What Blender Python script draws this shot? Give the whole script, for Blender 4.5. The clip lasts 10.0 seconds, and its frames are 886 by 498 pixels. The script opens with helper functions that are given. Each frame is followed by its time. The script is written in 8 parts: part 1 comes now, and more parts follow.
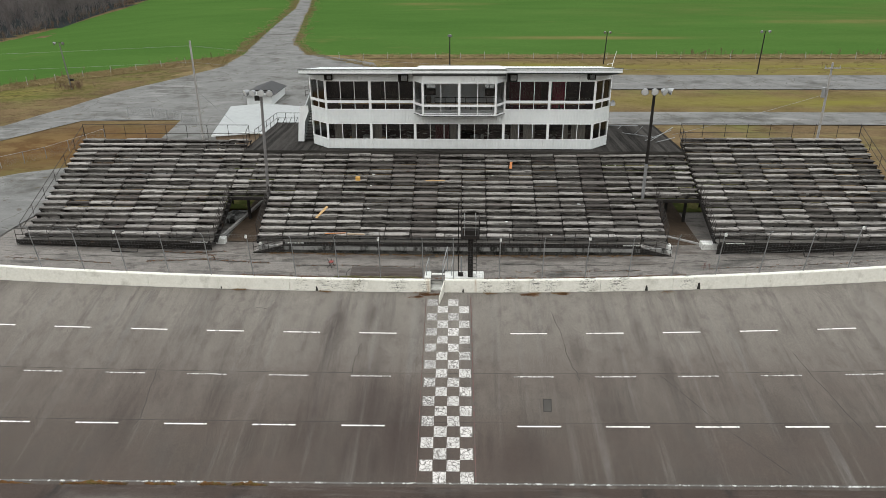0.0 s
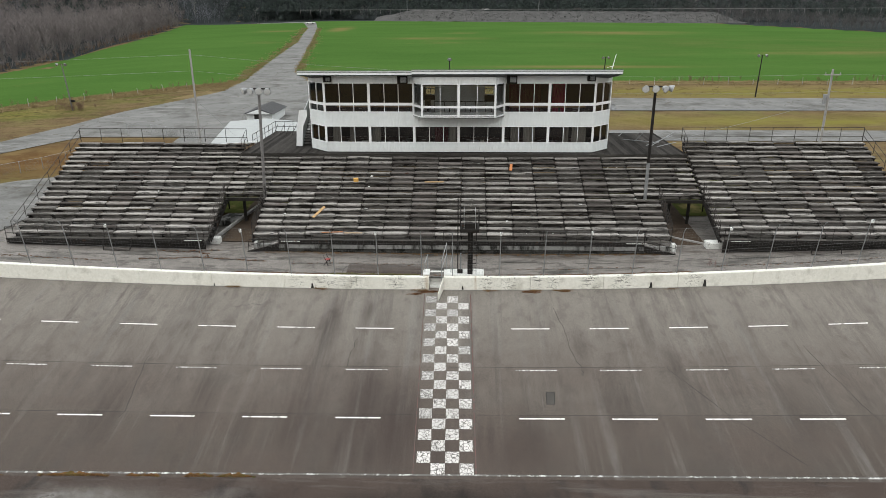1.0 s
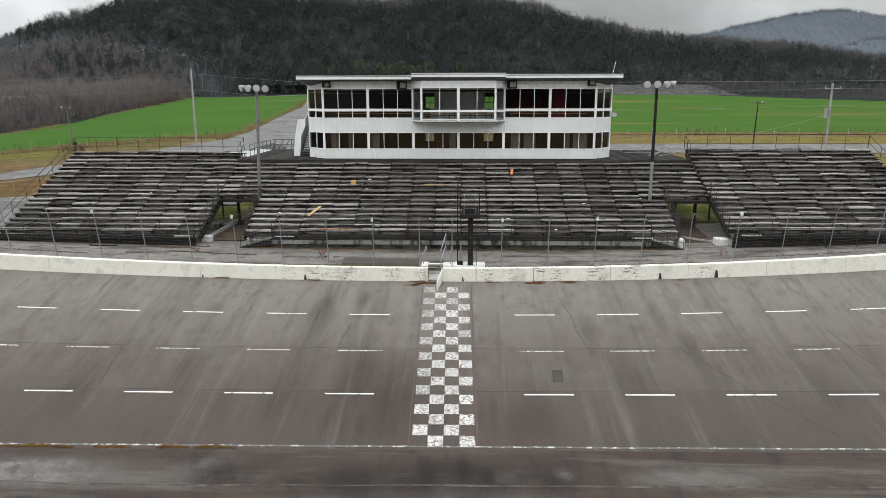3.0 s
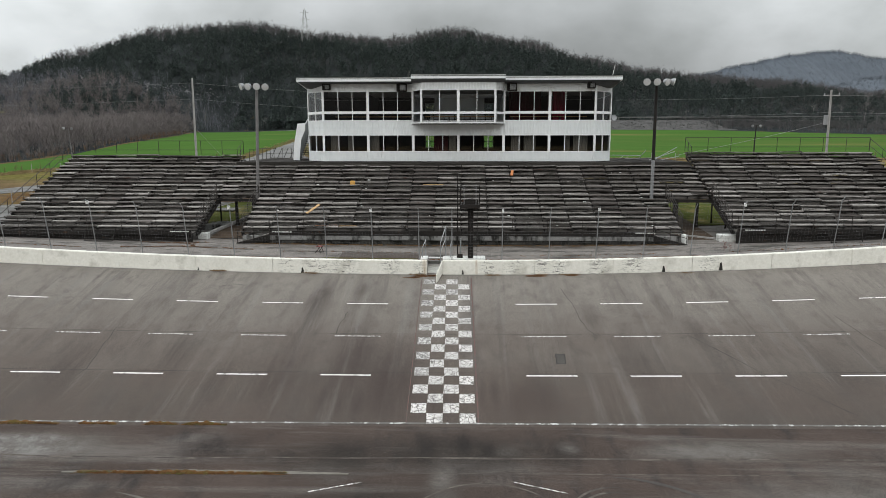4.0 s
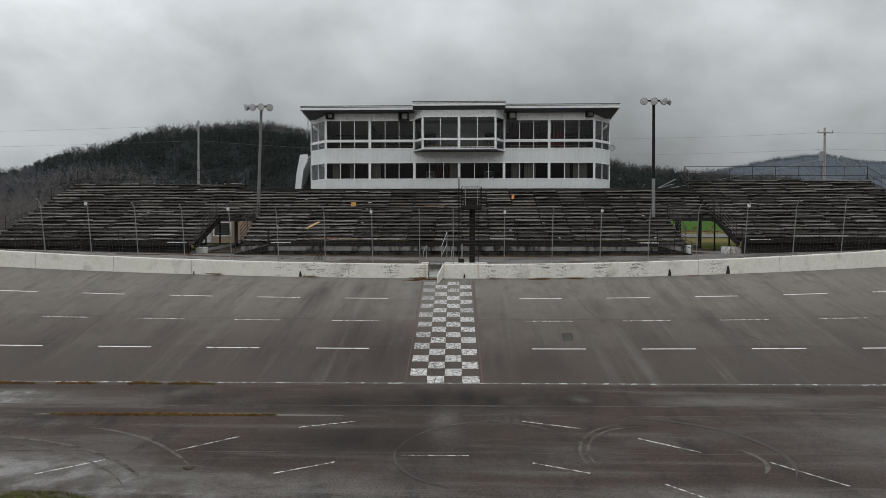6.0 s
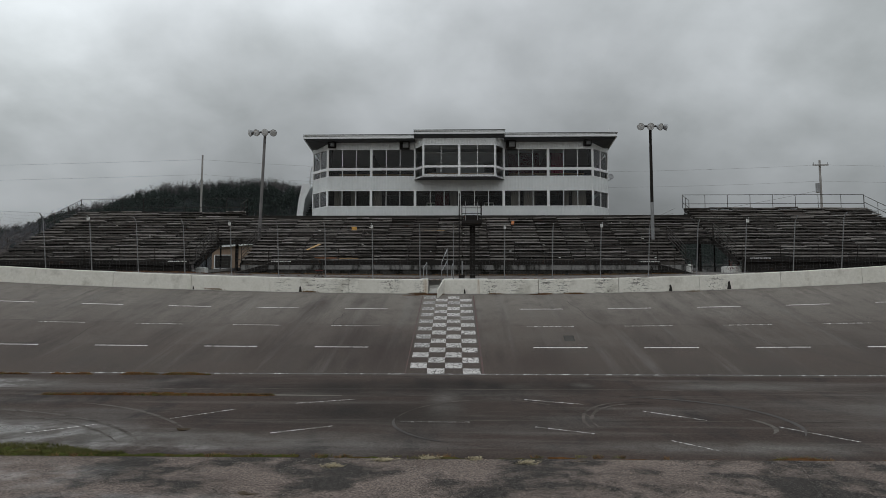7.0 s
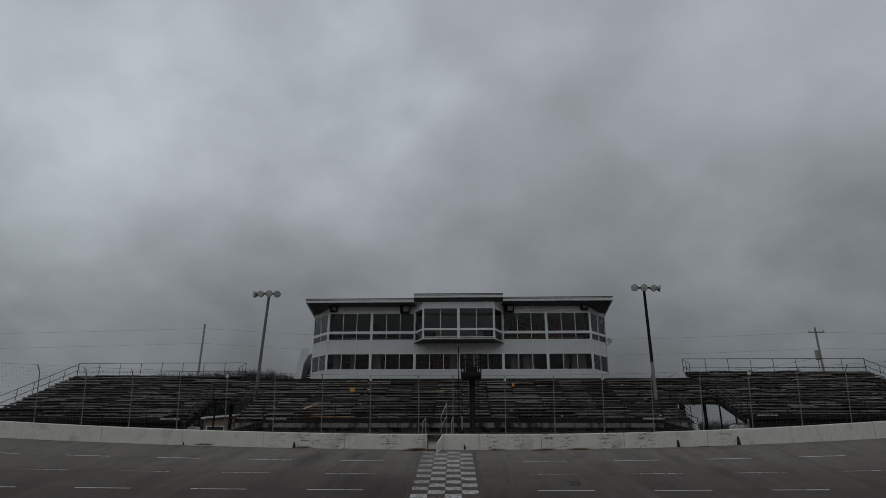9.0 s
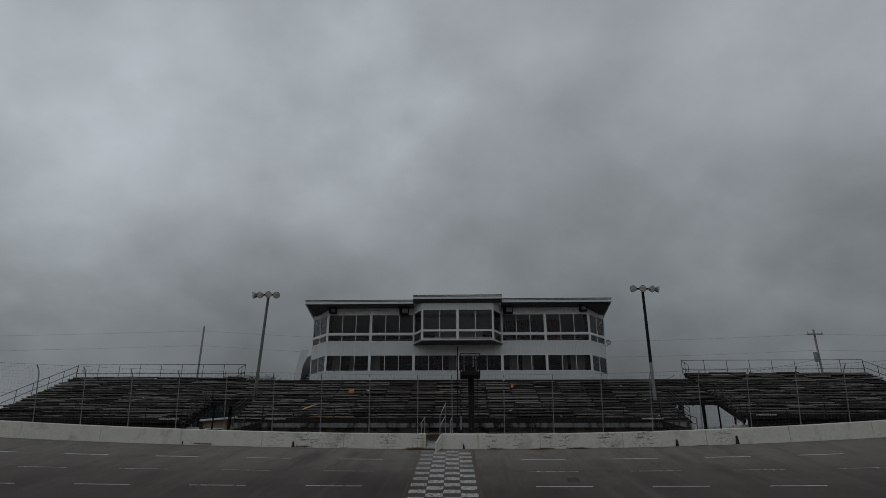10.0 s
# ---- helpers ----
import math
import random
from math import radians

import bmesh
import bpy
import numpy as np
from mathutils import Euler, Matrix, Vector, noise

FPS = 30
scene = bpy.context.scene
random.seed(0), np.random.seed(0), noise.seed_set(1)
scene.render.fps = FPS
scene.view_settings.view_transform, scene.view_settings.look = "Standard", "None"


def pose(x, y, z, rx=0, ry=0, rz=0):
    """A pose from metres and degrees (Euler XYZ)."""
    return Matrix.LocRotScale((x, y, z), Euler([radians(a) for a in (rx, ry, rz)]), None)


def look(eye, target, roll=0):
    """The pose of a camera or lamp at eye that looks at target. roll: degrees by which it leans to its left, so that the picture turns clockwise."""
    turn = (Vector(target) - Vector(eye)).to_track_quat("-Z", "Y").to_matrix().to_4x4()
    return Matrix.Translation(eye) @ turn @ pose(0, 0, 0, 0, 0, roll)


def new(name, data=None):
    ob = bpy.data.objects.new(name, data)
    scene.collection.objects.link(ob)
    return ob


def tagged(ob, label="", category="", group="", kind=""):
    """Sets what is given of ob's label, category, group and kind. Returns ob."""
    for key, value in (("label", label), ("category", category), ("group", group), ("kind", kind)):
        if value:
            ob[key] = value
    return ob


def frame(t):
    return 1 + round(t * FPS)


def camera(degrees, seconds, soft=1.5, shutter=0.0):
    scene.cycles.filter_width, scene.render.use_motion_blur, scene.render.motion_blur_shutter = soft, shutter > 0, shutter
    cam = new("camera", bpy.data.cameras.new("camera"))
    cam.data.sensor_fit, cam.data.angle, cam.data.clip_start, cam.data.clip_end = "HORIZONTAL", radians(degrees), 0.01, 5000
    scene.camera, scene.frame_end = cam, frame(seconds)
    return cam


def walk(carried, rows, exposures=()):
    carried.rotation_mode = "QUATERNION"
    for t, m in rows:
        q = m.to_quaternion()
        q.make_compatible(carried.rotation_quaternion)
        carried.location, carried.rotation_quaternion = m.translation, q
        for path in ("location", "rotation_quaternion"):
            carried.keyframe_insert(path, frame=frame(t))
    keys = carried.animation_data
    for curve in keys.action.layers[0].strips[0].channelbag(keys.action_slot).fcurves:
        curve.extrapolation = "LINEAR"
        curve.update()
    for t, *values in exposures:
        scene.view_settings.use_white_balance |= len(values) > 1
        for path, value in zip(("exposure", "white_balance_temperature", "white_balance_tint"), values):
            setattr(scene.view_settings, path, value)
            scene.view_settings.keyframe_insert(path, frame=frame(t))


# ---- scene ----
cam = camera(67.1, 10.0, soft=0.6)
METRES, EYE, TILT, LEAN, TURN = 25.2, 24.84, -22.8, 0.2, 1.75
ROWS = [
    (0.0, 0.0, 0.0, 0.0, 0.0, 0.0, -0.0),
    (0.5, 0.0016, 0.0253, -0.0584, -0.01, 1.68, -0.02),
    (1.0, 0.0028, 0.0475, -0.119, -0.0, 3.33, -0.05),
    (1.5, 0.004, 0.0713, -0.1774, 0.01, 5.04, -0.07),
    (2.0, 0.005, 0.0976, -0.234, 0.01, 6.7, -0.09),
    (2.5, 0.0057, 0.1236, -0.2895, 0.02, 8.36, -0.1),
    (4.0, 0.0076, 0.1995, -0.461, 0.02, 13.33, -0.17),
    (4.5, 0.0049, 0.227, -0.5162, 0.01, 15.16, -0.17),
    (5.0, 0.0056, 0.253, -0.5743, 0.04, 17.1, -0.19),
    (5.5, 0.0045, 0.2788, -0.6325, -0.03, 19.56, -0.22),
    (7.0, 0.0048, 0.3506, -0.7974, -0.06, 27.19, -0.33),
    (7.5, 0.0022, 0.3692, -0.8354, -0.06, 30.67, -0.36),
    (8.0, 0.0013, 0.3818, -0.8632, -0.04, 35.23, -0.35),
    (8.5, 0.0034, 0.3871, -0.883, -0.06, 39.7, -0.35),
    (9.0, 0.0058, 0.3935, -0.8981, -0.13, 43.77, -0.37),
    (9.5, 0.007, 0.3988, -0.9086, -0.14, 44.39, -0.35),
    (10.0, 0.0074, 0.4017, -0.9145, -0.16, 44.33, -0.34),
]
EXPOSURES = [(0.0, -0.31, 6900, 10), (1.0, -0.26, 6870, 10), (2.5, -0.16, 6780, 10), (4.0, -0.38, 6740, 10), (4.5, -0.49, 6720, 10), (5.5, -0.8, 6680, 10), (7.0, -1.35, 6600, 10), (7.5, -1.6, 6580, 10), (8.0, -1.88, 6520, 10), (8.5, -2.15, 6440, 10), (9.0, -2.37, 6380, 10), (10.0, -2.5, 6350, 10)]
walk(cam, [(t, pose(0, 0, EYE, TILT, LEAN, TURN) @ pose(METRES * x, METRES * y, METRES * z, 90 + pitch, roll, yaw)) for t, x, y, z, yaw, pitch, roll in ROWS], EXPOSURES)

# ---- light: an overcast winter day ----
world = bpy.data.worlds.new("overcast")
scene.world = world
world.use_nodes = True


def overcast_sky(nt):
    n, link = nt.nodes, nt.links.new
    n.clear()
    out, bg = n.new("ShaderNodeOutputWorld"), n.new("ShaderNodeBackground")
    sky = n.new("ShaderNodeTexSky")
    sky.sky_type, sky.sun_disc = "NISHITA", False
    sky.sun_elevation, sky.sun_rotation = radians(38), radians(200)
    sky.air_density, sky.dust_density = 2.0, 4.0
    dim = n.new("ShaderNodeMixRGB")
    dim.blend_type, dim.inputs[0].default_value, dim.inputs[2].default_value = "MULTIPLY", 1.0, (0.1, 0.1, 0.1, 1)
    link(sky.outputs[0], dim.inputs[1])
    coord, split = n.new("ShaderNodeTexCoord"), n.new("ShaderNodeSeparateXYZ")
    link(coord.outputs["Generated"], split.inputs[0])
    lift = n.new("ShaderNodeMath")
    lift.operation, lift.inputs[1].default_value = "ADD", 0.55
    clampz = n.new("ShaderNodeMath")
    clampz.operation, clampz.inputs[1].default_value = "MAXIMUM", 0.0
    link(split.outputs[2], clampz.inputs[0])
    link(clampz.outputs[0], lift.inputs[0])
    flat = n.new("ShaderNodeCombineXYZ")
    for i in (0, 1):
        div = n.new("ShaderNodeMath")
        div.operation = "DIVIDE"
        link(split.outputs[i], div.inputs[0])
        link(lift.outputs[0], div.inputs[1])
        link(div.outputs[0], flat.inputs[i])
    big, small = n.new("ShaderNodeTexNoise"), n.new("ShaderNodeTexNoise")
    for node, scale, detail, rough in ((big, 1.5, 3, 0.5), (small, 4.2, 6, 0.52)):
        node.inputs["Scale"].default_value, node.inputs["Detail"].default_value, node.inputs["Roughness"].default_value = scale, detail, rough
        node.inputs["Distortion"].default_value = 0.12
        link(flat.outputs[0], node.inputs["Vector"])
    mix = n.new("ShaderNodeMixRGB")
    mix.inputs[0].default_value = 0.36
    link(big.outputs[0], mix.inputs[1])
    link(small.outputs[0], mix.inputs[2])
    ramp = n.new("ShaderNodeValToRGB")
    ramp.color_ramp.elements[0].position, ramp.color_ramp.elements[0].color = 0.35, (0.598, 0.652, 0.675, 1)
    ramp.color_ramp.elements[1].position, ramp.color_ramp.elements[1].color = 0.64, (1.215, 1.30, 1.38, 1)
    link(mix.outputs[0], ramp.inputs[0])
    cover = n.new("ShaderNodeMixRGB")
    cover.inputs[0].default_value = 0.97
    link(dim.outputs[0], cover.inputs[1])
    # an overcast sky is darkest at the horizon and a little brighter towards the west
    rise = n.new("ShaderNodeMapRange")
    rise.interpolation_type = "SMOOTHERSTEP"
    rise.inputs[1].default_value, rise.inputs[2].default_value = -0.06, 0.60
    rise.inputs[3].default_value, rise.inputs[4].default_value = 0.14, 1.76
    link(clampz.outputs[0], rise.inputs[0])
    ahead = n.new("ShaderNodeMath")
    ahead.operation, ahead.inputs[1].default_value = "MULTIPLY_ADD", 0.12
    link(split.outputs[1], ahead.inputs[0])
    link(rise.outputs[0], ahead.inputs[2])
    wide = n.new("ShaderNodeMath")
    wide.operation = "MULTIPLY"
    link(split.outputs[0], wide.inputs[0])
    link(split.outputs[0], wide.inputs[1])
    level = n.new("ShaderNodeMath")
    level.operation, level.inputs[1].default_value = "MINIMUM", 0.32
    link(wide.outputs[0], level.inputs[0])
    sides = n.new("ShaderNodeMath")
    sides.operation, sides.inputs[1].default_value = "MULTIPLY_ADD", 2.0
    link(level.outputs[0], sides.inputs[0])
    # the cloud is thinnest overhead
    zenith = n.new("ShaderNodeMapRange")
    zenith.interpolation_type = "SMOOTHSTEP"
    zenith.inputs[1].default_value, zenith.inputs[2].default_value, zenith.inputs[4].default_value = 0.66, 1.0, 1.3
    link(clampz.outputs[0], zenith.inputs[0])
    above = n.new("ShaderNodeMath")
    link(ahead.outputs[0], above.inputs[0])
    link(zenith.outputs[0], above.inputs[1])
    link(above.outputs[0], sides.inputs[2])
    west = n.new("ShaderNodeMath")
    west.operation, west.inputs[1].default_value = "MULTIPLY_ADD", -0.30
    link(split.outputs[0], west.inputs[0])
    link(sides.outputs[0], west.inputs[2])
    # broad cloud masses: thin bright breaks and heavy grey banks, with ragged edges
    ragged = n.new("ShaderNodeTexNoise")
    ragged.inputs["Scale"].default_value, ragged.inputs["Detail"].default_value, ragged.inputs["Roughness"].default_value = 2.8, 6.0, 0.55
    link(flat.outputs[0], ragged.inputs["Vector"])
    centred = n.new("ShaderNodeVectorMath")
    centred.operation, centred.inputs[1].default_value = "SUBTRACT", (0.5, 0.5, 0.5)
    link(ragged.outputs["Color"], centred.inputs[0])
    torn = n.new("ShaderNodeVectorMath")
    torn.operation, torn.inputs[1].default_value = "MULTIPLY_ADD", (0.36, 0.36, 0.36)
    link(centred.outputs[0], torn.inputs[0])
    link(coord.outputs["Generated"], torn.inputs[2])
    heap = west.outputs[0]
    for azimuth, height, reach, gain in CLOUDS:
        a, e = radians(azimuth), radians(height)
        off, dist, fall = n.new("ShaderNodeVectorMath"), n.new("ShaderNodeVectorMath"), n.new("ShaderNodeMapRange")
        off.operation, off.inputs[1].default_value = "SUBTRACT", (math.sin(a) * math.cos(e), math.cos(a) * math.cos(e), math.sin(e))
        dist.operation = "LENGTH"
        link(torn.outputs[0], off.inputs[0])
        link(off.outputs[0], dist.inputs[0])
        fall.interpolation_type = "SMOOTHERSTEP"
        fall.inputs[1].default_value, fall.inputs[2].default_value, fall.inputs[3].default_value, fall.inputs[4].default_value = 0.0, reach, 1.0 + gain, 1.0
        link(dist.outputs["Value"], fall.inputs[0])
        times = n.new("ShaderNodeMath")
        times.operation = "MULTIPLY"
        link(heap, times.inputs[0])
        link(fall.outputs[0], times.inputs[1])
        heap = times.outputs[0]
    graded = n.new("ShaderNodeMixRGB")
    graded.blend_type, graded.inputs[0].default_value = "MULTIPLY", 1.0
    link(ramp.outputs[0], graded.inputs[1])
    link(heap, graded.inputs[2])
    link(graded.outputs[0], cover.inputs[2])
    link(cover.outputs[0], bg.inputs[0])
    bg.inputs[1].default_value = SKY
    link(bg.outputs[0], out.inputs[0])


SKY = 0.95
# (azimuth, height, reach, gain) of the cloud masses
CLOUDS = ((-28, 32, 0.26, 0.16), (-12, 37, 0.24, 0.36), (2, 37, 0.30, 0.16), (-11, 24, 0.2, 0.12), (-35, 20, 0.22, 0.25), (-33, 6, 0.22, -0.06), (-14, 25, 0.16, 0.05), (4, 27, 0.26, -0.18), (10, 20, 0.20, -0.10), (28, 25, 0.24, -0.16), (27, 37, 0.26, 0.05), (30, 14, 0.22, 0.16), (20, 7, 0.24, 0.22), (2, 10, 0.24, 0.10), (-28, 13, 0.2, 0.10))
overcast_sky(world.node_tree)
sun = new("sun", bpy.data.lights.new("sun", "SUN"))
sun.data.energy, sun.data.angle, sun.data.color = 0.5, radians(30), (1.0, 0.97, 0.93)
sun.matrix_world = look((-30, -70, 70), (0, 40, 0))


# ---- materials ----
def node(nt, kind, **values):
    made = nt.nodes.new(kind)
    for key, value in values.items():
        made.inputs[key.replace("_", " ")].default_value = value
    return made


def surface(name, dark, light, rough=0.8, metal=0.0, grain=20.0, stretch=(1, 1, 1), blotch=1.2, stain=None, stain_scale=0.4, stain_at=(0.55, 0.72), bump=0.15, vary=0.0, contrast=(0.3, 0.7), stain_stretch=(1, 1, 1), gloss=0.25):
    """A weathered surface: fine grain and broad blotches between two colours, an optional stain, relief, and a shift from piece to piece."""
    m = bpy.data.materials.new(name)
    m.use_nodes = True
    nt = m.node_tree
    link = nt.links.new
    bsdf = nt.nodes["Principled BSDF"]
    bsdf.inputs["Roughness"].default_value, bsdf.inputs["Metallic"].default_value = rough, metal
    bsdf.inputs["Specular IOR Level"].default_value = gloss
    geo = node(nt, "ShaderNodeNewGeometry")
    sc = node(nt, "ShaderNodeVectorMath")
    sc.operation, sc.inputs[1].default_value = "MULTIPLY", stretch
    link(geo.outputs["Position"], sc.inputs[0])
    fine = node(nt, "ShaderNodeTexNoise", Scale=grain, Detail=5.0, Roughness=0.65)
    link(sc.outputs[0], fine.inputs["Vector"])
    broad = node(nt, "ShaderNodeTexNoise", Scale=blotch, Detail=4.0, Roughness=0.6)
    link(sc.outputs[0], broad.inputs["Vector"])
    both = node(nt, "ShaderNodeMixRGB")
    both.inputs[0].default_value = 0.5
    link(fine.outputs[0], both.inputs[1])
    link(broad.outputs[0], both.inputs[2])
    value = both.outputs[0]
    if vary:
        info = node(nt, "ShaderNodeObjectInfo")
        shift = node(nt, "ShaderNodeMapRange")
        shift.inputs[3].default_value, shift.inputs[4].default_value = -vary, vary
        link(info.outputs["Random"], shift.inputs[0])
        add = node(nt, "ShaderNodeMath")
        link(value, add.inputs[0])
        link(shift.outputs[0], add.inputs[1])
        value = add.outputs[0]
    ramp = node(nt, "ShaderNodeValToRGB")
    for e, at, c in zip(ramp.color_ramp.elements, contrast, (dark, light)):
        e.position, e.color = at, (*c, 1)
    link(value, ramp.inputs[0])
    colour = ramp.outputs[0]
    if stain:
        sv = node(nt, "ShaderNodeVectorMath")
        sv.operation, sv.inputs[1].default_value = "MULTIPLY", stain_stretch
        link(geo.outputs["Position"], sv.inputs[0])
        blot = node(nt, "ShaderNodeTexNoise", Scale=stain_scale, Detail=7.0, Roughness=0.62)
        link(sv.outputs[0], blot.inputs["Vector"])
        where = node(nt, "ShaderNodeMapRange")
        where.inputs[1].default_value, where.inputs[2].default_value = stain_at
        link(blot.outputs[0], where.inputs[0])
        over = node(nt, "ShaderNodeMixRGB")
        link(where.outputs[0], over.inputs[0])
        link(colour, over.inputs[1])
        over.inputs[2].default_value = (*stain, 1)
        colour = over.outputs[0]
    link(colour, bsdf.inputs["Base Color"])
    if bump:
        b = node(nt, "ShaderNodeBump", Strength=bump, Distance=0.02)
        link(fine.outputs[0], b.inputs["Height"])
        link(b.outputs[0], bsdf.inputs["Normal"])
    return m


def asphalt_with_streaks():
    """The banked track: three paved lanes, palest beside the wall and browner with rubber towards the bottom, drawn-out streaks down the slope, fine aggregate."""
    m = surface("banked_asphalt", (0.118, 0.108, 0.098), (0.158, 0.147, 0.135), 0.9, grain=34, blotch=0.5, stretch=(1, 0.5, 0.5), bump=0.5, gloss=0.2)
    nt = m.node_tree
    link = nt.links.new
    bsdf = nt.nodes["Principled BSDF"]
    geo, xyz, across, lane, tone = node(nt, "ShaderNodeNewGeometry"), node(nt, "ShaderNodeSeparateXYZ"), node(nt, "ShaderNodeMath"), node(nt, "ShaderNodeMapRange"), node(nt, "ShaderNodeValToRGB")
    link(geo.outputs["Position"], xyz.inputs[0])
    across.operation, across.inputs[1].default_value = "MULTIPLY_ADD", -0.0155
    link(xyz.outputs[0], across.inputs[0])
    link(xyz.outputs[1], across.inputs[2])
    lane.inputs[1].default_value, lane.inputs[2].default_value = 27.3, 43.3
    link(across.outputs[0], lane.inputs[0])
    stops = ((0.0, (0.47, 0.415, 0.385)), (0.25, (0.58, 0.52, 0.485)), (0.265, (0.66, 0.60, 0.565)), (0.49, (0.81, 0.75, 0.715)), (0.505, (0.90, 0.845, 0.81)), (0.72, (1.07, 1.025, 0.99)), (1.0, (1.28, 1.24, 1.205)))
    while len(tone.color_ramp.elements) < len(stops):
        tone.color_ramp.elements.new(0.5)
    for e, (at, c) in zip(tone.color_ramp.elements, stops):
        e.position, e.color = at, (*c, 1)
    link(lane.outputs[0], tone.inputs[0])
    first = node(nt, "ShaderNodeMixRGB")
    first.blend_type, first.inputs[0].default_value = "MULTIPLY", 1.0
    link(bsdf.inputs["Base Color"].links[0].from_socket, first.inputs[1])
    link(tone.outputs[0], first.inputs[2])
    link(first.outputs[0], bsdf.inputs["Base Color"])
    layer(m, (0.55, 0.035, 0.035), 1.0, 0.50, 0.72, (0.064, 0.056, 0.051), 4.0, 0.56)
    layer(m, (1.9, 0.06, 0.06), 1.0, 0.52, 0.70, (0.060, 0.052, 0.047), 7.0, 0.46)
    layer(m, (1.1, 0.045, 0.045), 1.0, 0.55, 0.72, (0.180, 0.170, 0.160), 15.0, 0.42)
    layer(m, (4.5, 0.10, 0.10), 1.0, 0.56, 0.72, (0.170, 0.160, 0.150), 25.0, 0.16)
    layer(m, (0.30, 0.6, 0.6), 0.5, 0.42, 0.68, (0.080, 0.060, 0.051), 9.0, 0.55, zone=(33.0, 40.0))
    layer(m, (0.9, 0.5, 0.5), 1.6, 0.50, 0.66, (0.062, 0.050, 0.045), 13.0, 0.35)
    layer(m, (2.6, 0.14, 0.14), 1.0, 0.22, 0.62, (0.045, 0.036, 0.032), 41.0, 0.62, spots=((-8.8, 36.0, 1.0, 7.5), (-6.2, 40.6, 0.6, 2.0), (-5.0, 33.0, 1.5, 2.6), (-3.3, 31.0, 1.5, 4.5), (-4.7, 28.8, 0.4, 1.5), (-5.5, 28.7, 0.35, 1.4), (-6.4, 29.2, 0.4, 1.6), (11.7, 39.0, 0.55, 3.2), (12.6, 35.5, 0.8, 3.0), (1.6, 29.8, 0.4, 2.0), (1.05, 29.6, 0.3, 1.8), (3.9, 30.0, 1.2, 3.2), (-11.8, 30.5, 0.9, 3.2), (-14.6, 33.0, 1.1, 4.0), (8.8, 32.5, 1.6, 3.5), (7.4, 37.5, 0.8, 3.0), (-1.0, 29.0, 1.4, 2.0), (18.5, 32.0, 1.4, 4.0), (-19.5, 31.0, 1.6, 4.0)))
    layer(m, (1.0, 0.3, 0.3), 0.8, 0.2, 0.7, (0.043, 0.032, 0.028), 57.0, 0.75, spots=((-4.5, 30.5, 5.5, 5.5), (3.0, 29.0, 3.0, 2.5)))
    layer(m, (1.8, 0.12, 0.12), 1.0, 0.30, 0.60, (0.040, 0.029, 0.026), 71.0, 0.65, spots=((-5.6, 33.0, 1.6, 5.0), (-3.4, 31.0, 1.7, 4.5), (-9.0, 31.5, 1.6, 4.5), (-8.6, 39.5, 0.9, 4.0)))
    gritty(m, 26.0, 0.35, 1.65)
    return m


